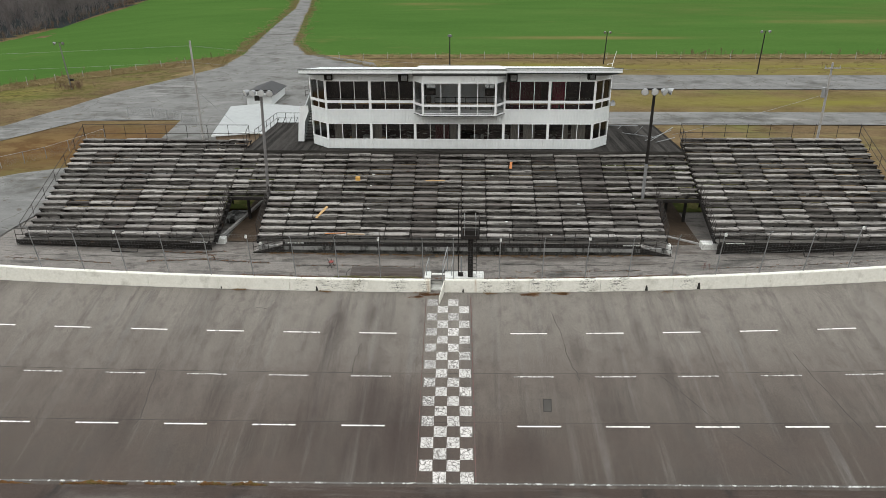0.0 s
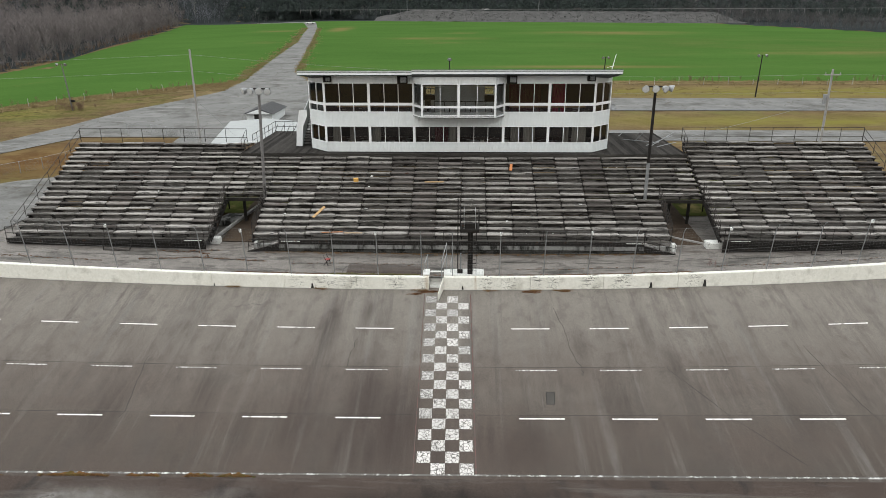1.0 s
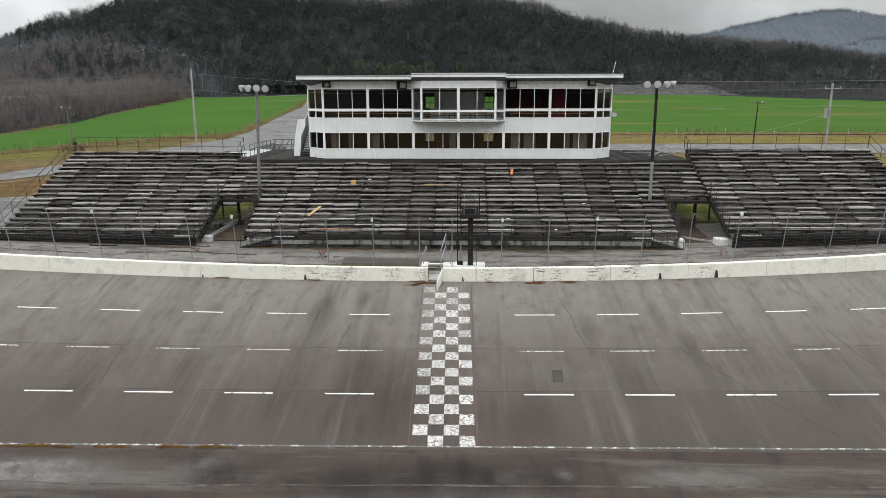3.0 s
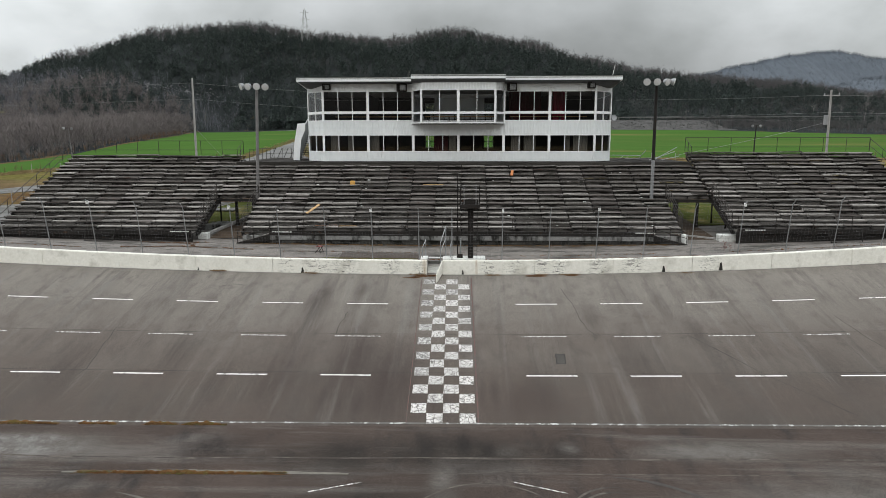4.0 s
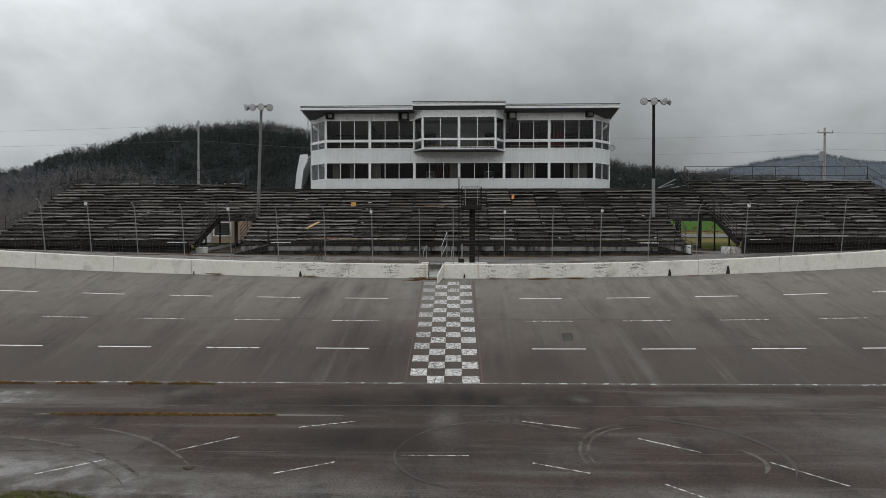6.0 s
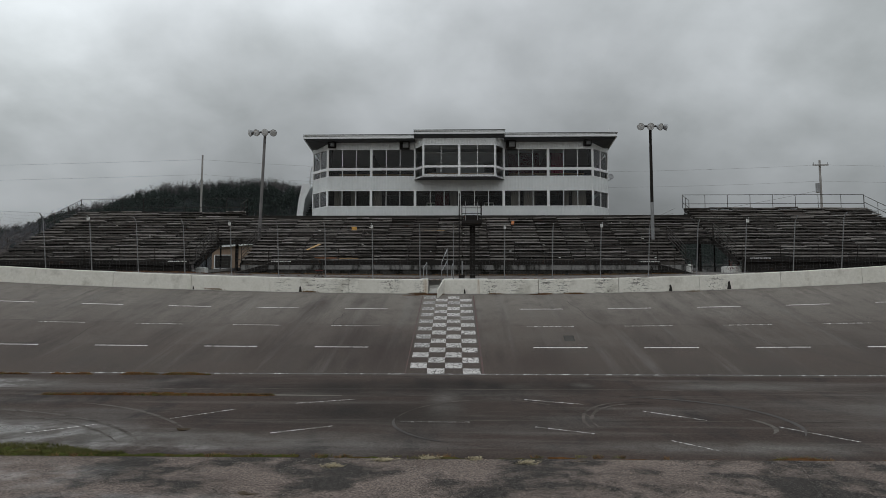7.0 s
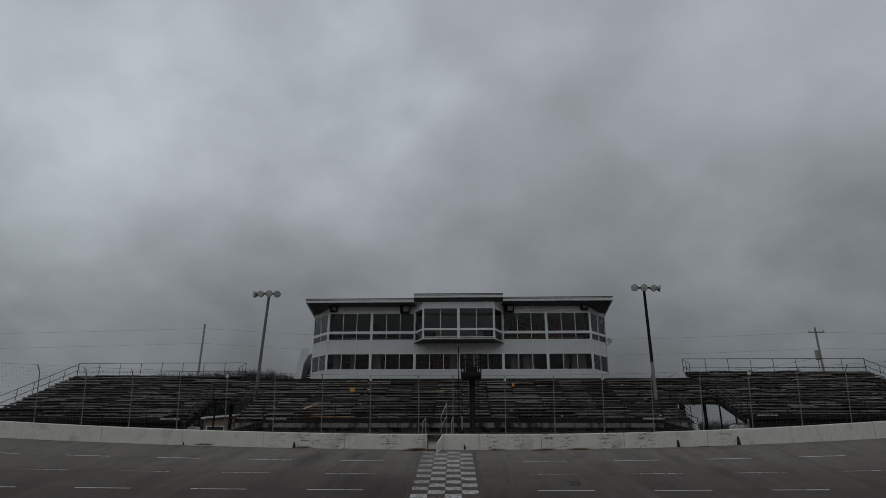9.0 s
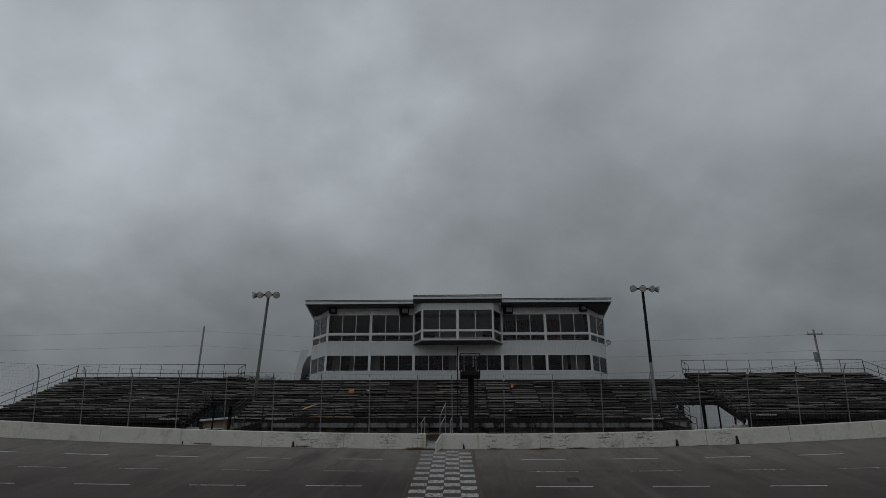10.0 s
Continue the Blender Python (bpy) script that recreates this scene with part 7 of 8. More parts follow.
far_car(12, 412, 22.75, LITTER, "white car on the distant highway")
far_car(64, 404, 22.75, CRACK, "dark car on the distant highway")
far_car(-82, 372, 16.2, LITTER, "white car at the far end of the access road")
for x, z in ((-34, 22.3), (42, 22.3)):
    bm = bmesh.new()
    tube(bm, [(x, far_edge(x) + 17, z - 1.5), (x, far_edge(x) + 17, z + 7)], 0.14, 6, 0.7)
    solid("highway_post", bm, GALV, "slim pale post beside the highway", "post")
bm = bmesh.new()
for sx in (-1, 1):
    for sy in (-1, 1):
        tube(bm, [(-117 + 2.6 * sx, 505 + 2.6 * sy, 82), (-117 + 0.6 * sx, 505 + 0.6 * sy, 104)], 0.16, 4)
for z, w in ((92, 3.2), (97, 3.6), (102, 3.0)):
    beam(bm, (-117 - w, 505, z), (-117 + w, 505, z), 0.22, 0.22)
for z in range(84, 104, 3):
    k = 2.6 - 2.0 * (z - 82) / 22
    beam(bm, (-117 - k, 505 - k, z), (-117 + k, 505 - k, z + 3), 0.10, 0.10)
    beam(bm, (-117 + k, 505 - k, z), (-117 - k, 505 - k, z + 3), 0.10, 0.10)
solid("transmission_tower", bm, BOX, "lattice power transmission tower on the wooded ridge", "pylon")

# field fence behind the verge
ff = thing("field_fence", (0, 128, 6.5), "sagging wire fence with thin posts along the field", "fence")
for x in spaced(-100, -56, 3.5) + spaced(-26, 150, 5):
    y = 143.0 if x > -30 else field_low(x) - 5
    bm = bmesh.new()
    h = random.uniform(1.1, 1.6)
    tube(bm, [(x, y, land(x, y)), (x + random.uniform(-0.1, 0.1), y, land(x, y) + h)], 0.05, 5)
    part("post", bm, POLEWOOD, ff)


# chain-link fences on both sides of the dirt strip beside the bleachers
def chain_fence(points, h, label):
    f = thing("chain_link_fence", (*points[0], land(*points[0])), label, "fence", "chain-link fences")
    run = []
    for a, b in zip(points, points[1:]):
        n = max(1, round(math.dist(a, b) / 3.0))
        run += [(a[0] + (b[0] - a[0]) * i / n, a[1] + (b[1] - a[1]) * i / n) for i in range(n)]
    run = [Vector((x, y, max(land(x, y), ground_z(x, y)) + 0.02)) for x, y in (*run, points[-1])]
    for q in run:
        bm = bmesh.new()
        tube(bm, [q, q + Vector((random.uniform(-0.05, 0.05), 0, h))], 0.035, 6)
        part("post", bm, GALV, f)
    bm = bmesh.new()
    tube(bm, [q + Vector((0, 0, h - 0.04)) for q in run], 0.02, 5)
    part("top_rail", bm, GALV, f)
    bm = bmesh.new()
    for a, b in zip(run, run[1:]):
        n = int((b - a).length / 0.16)
        for i in range(n):
            for s in (-1, 1):
                u, v = (i + 0.5) / n, (i + 0.5 + 5 * s) / n
                if 0 <= v <= 1:
                    beam(bm, a.lerp(b, u) + Vector((0, 0, 0.03)), a.lerp(b, v) + Vector((0, 0, h - 0.06)), 0.005, 0.005)
    tagged(part("wire_mesh", bm, WIRE, f, "thin wire mesh"), kind="stuff")


chain_fence([(-62.0, 63.5), (-48.9, 67.1), (-46.5, 71.3), (-45.7, 74.5), (-44.5, 80.5)], 1.3, "low chain-link fence along the dirt strip")
chain_fence([(-48.1, 94.4), (-44.3, 93.7), (-41.5, 92.2), (-36.0, 88.6)], 1.4, "low chain-link fence at the car park's corner")


# ---- woods ----
def woods(name, places, kind, material, label, seed):
    """Trees joined into one mesh. bare: trunk, limbs and fans of twigs; cedar: ragged tiers of foliage."""
    rnd = np.random.RandomState(seed)
    verts, faces = [], []

    def spike(a, b, w):
        o = len(verts)
        d = rnd.normal(size=3)
        verts.extend((tuple(a + d * w * 0.5), tuple(a - d * w * 0.5), tuple(b)))
        faces.append((o, o + 1, o + 2))

    for x, y, z, h in places:
        base = np.array((x, y, z))
        if kind == "bare":
            lean = rnd.normal(size=2) * 0.04 * h
            top = base + np.array((lean[0], lean[1], h * 0.72))
            for _ in range(2):
                spike(base, top, h * 0.016)
            for i in range(int(TWIGS)):
                u = rnd.uniform(0.3, 0.98)
                p = base + (top - base) * u
                a = rnd.uniform(0, 6.283)
                r = h * (0.30 - 0.16 * abs(u - 0.5)) * rnd.uniform(0.35, 1.0)
                q = p + np.array((math.cos(a) * r, math.sin(a) * r, h * rnd.uniform(0.14, 0.30)))
                spike(p, q, h * 0.0085)
                for _ in range(4):
                    s = p + (q - p) * rnd.uniform(0.3, 1.0)
                    spike(s, s + np.array((rnd.normal() * 0.055, rnd.normal() * 0.055, rnd.uniform(0.05, 0.15))) * h, h * 0.0065)
        else:
            # a cloud of leafy sprays: pointed for cedars, round for broad crowns
            for _ in range(LEAVES):
                u = rnd.uniform()
                r = h * (0.24 * (1 - u) ** 0.7 + 0.03) if kind == "cedar" else h * 0.42 * math.sqrt(max(0.02, 1 - (2 * u - 1) ** 2))
                a = rnd.uniform(0, 6.283)
                k = r * rnd.uniform(0.55, 1.05)
                c = base + np.array((k * math.cos(a), k * math.sin(a), h * (0.06 + 0.9 * u) if kind == "cedar" else h * (0.15 + 0.85 * u)))
                o = len(verts)
                for _ in range(3):
                    verts.append(tuple(c + rnd.normal(size=3) * h * (0.045 if kind == "cedar" else 0.036)))
                faces.append((o, o + 1, o + 2))
            spike(base, base + np.array((0, 0, h * 0.5)), h * 0.03)
    me = bpy.data.meshes.new(name)
    me.from_pydata(verts, [], faces)
    me.materials.append(material)
    return tagged(new(name, me), label, "woods", kind="stuff")


def cut_z(x):
    """Height of the rocky road cut on the hill's left flank."""
    u = (x + 330) / 165
    return 44 + 2.5 * math.sin(u * 2.6) - 7 * max(0, u - 0.62) / 0.38


def brow(x):
    """The hill's highest ground at x."""
    return max(land(x, y) for y in range(500, 566, 5))


rnd = np.random.RandomState(3)
hill_bare, hill_cedar, crown, pale, near_bare, gold, flank = [], [], [], [], [], [], []
for _ in range(24000):
    x = rnd.uniform(-500, 450)
    y0 = 428 - 80 * smooth(140, 230, -x)
    y = y0 + (562 - y0) * rnd.uniform() ** 0.9
    z = land(x, y) - 0.5
    cedar = noise.noise((x * 0.012, y * 0.02, 5)) + rnd.normal() * 0.22
    high = (y - 430) / 105
    lone = -260 < x < 110
    scar = x < -150 and z < 52
    if -345 < x < -165 and -7 < z + 0.5 - cut_z(x) < 2.5 and rnd.uniform() < 0.5:
        continue
    below = brow(x) - z
    if below > 3.5 + 5 * abs(noise.noise((x * 0.03, 7, 1))) and cedar > (-0.45 if lone else 0.0) + (0.4 if scar else 0) - 0.25 * smooth(20, 6, below):
        hill_cedar.append((x, y, z, rnd.uniform(4.5, 9)))
    elif rnd.uniform() < 0.014:
        pale.append((x, y, z, rnd.uniform(8, 12)))
    else:
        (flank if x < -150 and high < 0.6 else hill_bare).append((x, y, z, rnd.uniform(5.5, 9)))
while len(crown) < 4200:
    x, y = rnd.uniform(-430, 400), rnd.uniform(495, 556)
    z = land(x, y)
    if brow(x) - z < 4.5:
        crown.append((x, y, z - 0.5, rnd.uniform(7.0, 11.5) * (1 + 0.2 * smooth(120, 240, -x))))
for _ in range(700):
    y = rnd.uniform(105, 420)
    x = field_left(y) - 2 - 26 * rnd.uniform()
    near_bare.append((x, y, land(x, y) - 0.3, rnd.uniform(4, 10)))
thicket = []
for _ in range(2300):
    y = rnd.uniform(105, 425)
    edge = field_left(y) - 3
    x = edge - 140 * rnd.uniform() ** 1.4
    near_bare.append((x, y, land(x, y) - 0.3, rnd.uniform(8, 14) * (0.35 if x > edge - 4 else 1)))
brush = [(-66.5 + rnd.normal() * 1.6, 113 + rnd.normal() * 1.0, 5.95, rnd.uniform(1.0, 1.9)) for _ in range(40)]
for _ in range(60):
    x = rnd.uniform(-100, -50)
    y = field_low(x) - rnd.uniform(2, 8)
    if x > -58 and y < 118:
        continue
    brush.append((x, y, land(x, y), rnd.uniform(0.6, 1.8) * (1.9 if rnd.uniform() < 0.08 else 1)))
for _ in range(140):
    x = rnd.uniform(40, 150)
    brush.append((x, 146.5 + rnd.normal() * 0.8, land(x, 146), rnd.uniform(0.6, 1.8)))
for _ in range(500):
    y = rnd.uniform(112, 372)
    x = field_left(y) - rnd.uniform(0, 5)
    brush.append((x, y, land(x, y), rnd.uniform(1.0, 3.2)))
for _ in range(1500):
    x = rnd.uniform(128, 420)
    y = field_far(min(x, 300)) + rnd.uniform(2, 90)
    thicket.append((x, y, land(x, y) - 0.3, rnd.uniform(3, 8)))
for x, h in ((-84, 9), (-66, 13), (-54, 11), (-46, 10), (-40, 12), (-34, 9.5), (-28.7, 9), (-22.5, 12), (-2.6, 11.5)):
    y = 430.0
    while land(x, y) < 27.5:
        y += 1
    gold.append((x * y / 436, y, land(x, y), h * 0.85))
# blasted pale rock of the road cut across the hill's flank
verts, faces = [], []
for _ in range(900):
    x = rnd.uniform(-345, -165)
    u = (x + 330) / 165
    zt = cut_z(x) + rnd.normal() * (2.6 if u < 0.7 else 2.0)
    y = 360.0
    while land(x, y) < zt and y < 540:
        y += 2
    s = rnd.uniform(0.25, 0.75)
    o = len(verts)
    verts.extend((x + rnd.normal() * s, y + rnd.normal() * s, land(x, y) + 0.6 + rnd.normal() * s) for _ in range(4))
    faces.extend(((o, o + 1, o + 2), (o, o + 2, o + 3), (o, o + 3, o + 1), (o + 1, o + 3, o + 2)))
me = bpy.data.meshes.new("road_cut_rocks")
me.from_pydata(verts, [], faces)
me.materials.append(surface("pale_blasted_rock", (0.085, 0.084, 0.090), (0.22, 0.215, 0.22), 0.9, grain=0.5))
tagged(new("road_cut_rocks", me), "pale blasted rocks of a road cut across the wooded hill", "rocks", kind="stuff")
TWIGS = 10
woods("hill_woods", hill_bare, "bare", TWIG, "bare grey-brown winter woods on the hillside", 1)
woods("flank_woods", flank, "bare", HAZETWIG, "bare winter woods on the hill's lower flank, tinted as by haze", 7)
TWIGS = 16
woods("brow_woods", crown, "bare", TWIG, "fringe of bare grey trees on the hill's brow", 9)
TWIGS, LEAVES = 10, 84
woods("pale_trees", pale, "bare", PALETWIG, "scattered pale leafless sycamores on the hillside", 2)
woods("cedar_woods", hill_cedar, "cedar", CONIFER, "dark green cedars across the wooded hill", 3)
LEAVES = 260
woods("yellow_trees", gold, "round", GOLDLEAF, "row of yellow-green trees at the foot of the hill", 4)
TWIGS = 26
woods("roadside_brush", brush, "bare", BRUSH, "low reddish-brown brush along the field margins", 6)
woods("thicket", thicket, "bare", TWIG, "dark leafless thicket beyond the field", 15)
woods("field_edge_woods", near_bare, "bare", WOODTWIG, "bare brown woods along the field's edge", 5)

# distant ridge beyond the valley
FAR = [(200, 60), (330, 105), (450, 132), (505, 141), (525, 149), (566, 156), (607, 165), (651, 173), (709, 179), (737, 180), (773, 175), (801, 168), (836, 165), (868, 164), (1000, 160), (1300, 135), (1700, 90)]
NEARER = [(250, 12), (330, 22), (420, 52), (491, 75), (520, 84), (558, 92), (700, 104), (900, 98), (1200, 70)]
# twigs tinted with the distance haze, to go with FARHILL
HAZY = surface("haze_tinted_far_twigs", (0.100, 0.113, 0.130), (0.155, 0.170, 0.190), 0.95, grain=0.05, bump=0, gloss=0.0)


def crest(line, x):
    return next(za + (zb - za) * smooth(xa, xb, x) for (xa, za), (xb, zb) in zip(line, line[1:]) if x <= xb)


def far_ridge(line, y0, foot, tops, count, label, seed):
    """A wooded ridge whose crest follows a line, 250 m deep, clad in bare trees."""
    profile = ((0, 0.0), (100, 0.55), (190, 0.85), (250, 1.0), (350, 0.9))
    rnd = random.Random(seed)
    verts, faces = [], []
    xs = spaced(line[0][0], line[-1][0], 6)
    for x in xs:
        z = crest(line, x)
        for y, k in profile:
            verts.append((x, y0 + y, foot + (z - foot) * k + (rnd.uniform(-1.2, 1.2) if k > 0.5 else 0)))
    for i in range(len(xs) - 1):
        for j in range(4):
            faces.append((i * 5 + j, i * 5 + 5 + j, i * 5 + 6 + j, i * 5 + 1 + j))
    me = bpy.data.meshes.new("distant_ridge")
    me.from_pydata(verts, [], faces)
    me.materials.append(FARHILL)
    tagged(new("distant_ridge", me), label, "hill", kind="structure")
    trees = []
    for i in range(count):
        x, y = rnd.uniform(line[1][0], line[-3][0]), rnd.uniform(110, 255) if i % 3 else rnd.uniform(235, 255)
        k = next(ka + (kb - ka) * (y - ya) / (yb - ya) for (ya, ka), (yb, kb) in zip(profile, profile[1:]) if y <= yb)
        trees.append((x, y0 + y, foot + (crest(line, x) - foot) * k - 2.5, rnd.uniform(*tops)))
    woods("ridge_woods", trees, "bare", HAZY, "bare woods on the distant ridge, haze tinted into their colour", seed)


TWIGS = 10
far_ridge(FAR, 1150, 15, (6, 10), 6500, "wooded ridge beyond the valley in a haze-tinted colour", 8)
far_ridge(NEARER, 720, 8, (5, 9), 3000, "nearer wooded spur at the valley's side, tinted bluish as by haze", 18)

# ---- small things ----
for x, k, w, rot, m, nm, lab in ((-11.3, 3.4, 0.75, 62, TANWOOD, "loose_plank", "loose tan plank lying across the seats"), (-2.35, 9, 0.8, 2, TANWOOD, "loose_plank", "thin tan plank on a bleacher seat"), (-9.9, 0.0, 0.8, 7, ORANGE, "loose_plank", "long orange-brown plank at the front of the stand"), (-8.3, -0.1, 0.7, 0, TANWOOD, "loose_plank", "thin pale plank at the front of the stand"), (4.05, 12.0, 0.5, 84, ORANGE, "loose_plank", "short orange plank leaning on the seats")):
    bm = bmesh.new()
    half = 0.045 if k < 1 else 0.11
    box(bm, -w, w, -half, half, 0, 0.045)
    ob = solid(nm, bevelled(bm, 0.008), m, lab, "plank", "loose planks")
    slope = 24 if rot > 30 else 0
    ob.matrix_basis = pose(x, seat_y(k), seat_z(k) + 0.02, slope if rot > 30 else 0, 0, 0) @ pose(0, 0, 0, 0, 0, rot)
bm = bmesh.new()
box(bm, -0.2, 0.2, -0.16, 0.16, 0, 0.34)
ob = solid("yellow_crate", bevelled(bm, 0.03), YELLOW, "small yellow plastic crate on the bleachers", "crate")
ob.matrix_basis = pose(-8.83, seat_y(9), seat_z(9), 0, 0, 8)
rnd = random.Random(21)
for i in range(26):
    k, x = rnd.randint(0, 14), rnd.uniform(-15, 15)
    if i > 18:
        x = rnd.choice((-1, 1)) * rnd.uniform(20, 33)
    bm = bmesh.new()
    s = rnd.uniform(0.05, 0.12)
    for _ in range(7):
        bm.verts.new((rnd.uniform(-s, s) * 1.5, rnd.uniform(-s, s), rnd.uniform(0, s)))
    bmesh.ops.convex_hull(bm, input=bm.verts[:])
    ob = solid("litter", bm, LITTER, "crumpled white litter on the bleachers", "litter", "bleacher litter")
    ob.matrix_basis = pose(x, seat_y(k), seat_z(k) + 0.01)


def folding_chair(x, y, z, turn, material, label, frame_paint=None):
    chair = thing("folding_chair", (x, y, z), label, "chair")
    m = pose(x, y, z, 0, 0, turn)
    for pts in (((-0.2, -0.2, 0), (-0.2, 0.15, 0.75)), ((0.2, -0.2, 0), (0.2, 0.15, 0.75)), ((-0.2, 0.2, 0), (-0.2, -0.2, 0.45)), ((0.2, 0.2, 0), (0.2, -0.2, 0.45))):
        bm = bmesh.new()
        tube(bm, [m @ Vector(p) for p in pts], 0.018, 6)
        part("leg", bm, frame_paint or material, chair)
    bm = bmesh.new()
    v = [bm.verts.new(m @ Vector(p)) for p in ((-0.2, -0.2, 0.42), (0.2, -0.2, 0.42), (0.2, 0.12, 0.42), (-0.2, 0.12, 0.42), (-0.2, -0.2, 0.45), (0.2, -0.2, 0.45), (0.2, 0.12, 0.45), (-0.2, 0.12, 0.45))]
    bmesh.ops.convex_hull(bm, input=v)
    part("seat", bm, material, chair)


folding_chair(9.4, seat_y(9) + 0.1, seat_z(9), 30, RISER, "broken weathered folding chair on the bleachers")
for i, x in enumerate((-9.6, -8.4, -5.1, -1.2, 0.9, 5.4, 7.9, 9.8)):
    folding_chair(x, FY + 1.3 + 0.9 * (i * 5 % 4), 10.2, 55 * i, LAMPPOST, "old grey metal chair abandoned inside the press box")
folding_chair(-9.75, 44.9, walk_z(-9.75, 44.9) - 0.03, 70, surface("red_chair_paint", (0.16, 0.03, 0.03), (0.25, 0.06, 0.05), 0.6), "black metal chair with a red seat on the walkway", IRON)


def kerb_block(x, y, w, d, h, label):
    bm = bmesh.new()
    z = walk_z(x, y)
    box(bm, x - w, x + w, y - d, y + d, z - 0.2, z + h)
    solid("concrete_block", bevelled(bm, 0.04), WHITEBLOCK, label, "block", "white concrete blocks")


kerb_block(-19.15, 48.6, 0.36, 0.3, 0.42, "white painted concrete block by the stand's tunnel")
kerb_block(19.5, 48.2, 1.15, 0.4, 0.42, "large white concrete block by the stand's tunnel")
kerb_block(-15.7, 47.7, 0.12, 0.25, 0.5, "narrow white kerb stone at the stand's corner")
kerb_block(15.7, 47.4, 0.14, 0.3, 0.6, "narrow white kerb stone at the stand's corner")
for x0, y0, y1_, nm in ((-18.9, 48.8, 58, "tunnel_ramp"), (16.0, 48.8, 58, "tunnel_ramp")):
    bm = bmesh.new()
    z = walk_z(x0, 48)
    v = [bm.verts.new(p) for p in ((x0, y0, z), (x0 + 2.6, y0, z), (x0 + 2.6, y1_, 5.5), (x0, y1_, 5.5), (x0, y0, z + 0.02), (x0 + 2.6, y0, z + 0.02), (x0 + 2.6, y1_, 5.56), (x0, y1_, 5.56))]
    bmesh.ops.convex_hull(bm, input=v)
    solid(nm, bm, surface("damp_earth_ramp", (0.035, 0.025, 0.018), (0.085, 0.06, 0.042), 0.9, grain=8, gloss=0.1), "damp brown ramp through the tunnel under the stand", "ramp", kind="structure")

def bench_frame(x0, x1, y):
    z = walk_z(x0, y) - 0.03
    b = thing("bench_frame", ((x0 + x1) / 2, y, z), "overturned dark metal bench frame in front of the bleachers", "bench", "bench frames")
    for pts in (((x0, y, z + 0.02), (x1, y, z + 0.02)), ((x0 - 0.1, y + 0.35, z + 0.45), (x1 + 0.1, y + 0.35, z + 0.45)), ((x0 + 0.15, y + 0.2, z + 0.25), (x1 - 0.15, y + 0.2, z + 0.25))):
        bm = bmesh.new()
        beam(bm, pts[0], pts[1], 0.05, 0.05)
        part("rail", bm, IRON, b)
    for x, s in ((x0, -0.1), (x1, 0.1)):
        bm = bmesh.new()
        beam(bm, (x, y, z + 0.02), (x + s, y + 0.35, z + 0.85), 0.05, 0.05)
        part("leg", bm, IRON, b)


def walk_crack(points, w, litter=0):
    """A crack across the walkway, some with dead leaves caught along it."""
    bm = bmesh.new()
    last = None
    seed = random.uniform(0, 60)
    for a, b in zip(points, points[1:]):
        n = max(2, int(math.dist(a, b) / 0.35))
        for i in range(n + 1):
            u = i / n
            x, y = a[0] + (b[0] - a[0]) * u, a[1] + (b[1] - a[1]) * u
            off = 0.14 * noise.noise((x * 1.4, y * 1.4, seed))
            d = Vector((b[0] - a[0], b[1] - a[1])).normalized()
            ww = w * random.uniform(0.5, 1.5)
            pair = [bm.verts.new((x - d.y * (off + s * ww), y + d.x * (off + s * ww), walk_z(x, y) - 0.012)) for s in (-0.5, 0.5)]
            if last:
                bm.faces.new((last[0], pair[0], pair[1], last[1]))
            last = pair
            for _ in range(litter):
                leaves.append((x + random.gauss(0, 0.12), y + random.gauss(0, 0.1), walk_z(x, y) - 0.02, 0.07))
    part("crack", bm, CRACK, walkway)


leaves = []
for points, w, litter in (([(-33, 45.2), (-24, 45.6), (-15, 45.6)], 0.06, 0), ([(-23.5, 44.9), (-19.5, 45.4), (-14.5, 45.2)], 0.12, 3), ([(-20.4, 46.6), (-19.0, 46.0), (-18.6, 45.4)], 0.09, 3), ([(-22.6, 46.4), (-20.4, 46.3), (-18.4, 46.9)], 0.10, 3), ([(-12.5, 45.0), (-9, 45.1), (-2.9, 45.1)], 0.05, 1), ([(-8.3, 44.7), (-8.5, 43.8)], 0.06, 0), ([(3, 45.6), (11, 45.4), (20, 45.9), (32, 46.0)], 0.06, 0), ([(4, 44.6), (13, 44.7)], 0.05, 1), ([(-34, 44.5), (-26, 44.3)], 0.05, 2), ([(18, 44.7), (30, 44.9)], 0.08, 1)):
    walk_crack(points, w, litter)
bm = bmesh.new()
for a, b in zip(spaced(-8.2, -2.9, 0.5), spaced(-8.2, -2.9, 0.5)[1:]):
    bm.faces.new([bm.verts.new((x, y, walk_z(x, y) - 0.016)) for x, y in ((a, 43.72), (b, 43.72), (b, 45.0), (a, 45.0))])
part("dark_patch", bm, APRON, walkway, "darker patch of newer asphalt")
for i in range(700):
    x = random.uniform(-16, 16)
    leaves.append((x, askew(x, 43.6) + abs(random.gauss(0, 0.06)), wall_top(x) - 0.05, 0.06))

bench_frame(25.3, 27.4, 46.2)
bench_frame(-26.8, -24.8, 46.2)
TWIGS = 26
woods("wall_shrub", [(17.3, 44.2, walk_z(17.3, 44.2) - 0.03, 1.0), (17.7, 44.3, walk_z(17.7, 44.3) - 0.03, 0.7)], "bare", surface("red_twigs", (0.12, 0.05, 0.045), (0.2, 0.09, 0.08), 0.9), "small leafless reddish shrub behind the wall", 31)

# timber kerb and slab in the tunnel, grass behind the stand
bm = bmesh.new()
beam(bm, (-19.4, 49.4, 4.98), (-18.0, 56.6, 5.62), 0.22, 0.2)
solid("timber_kerb", bm, POLEWOOD, "weathered timber kerb beside the tunnel ramp", "kerb")
bm = bmesh.new()
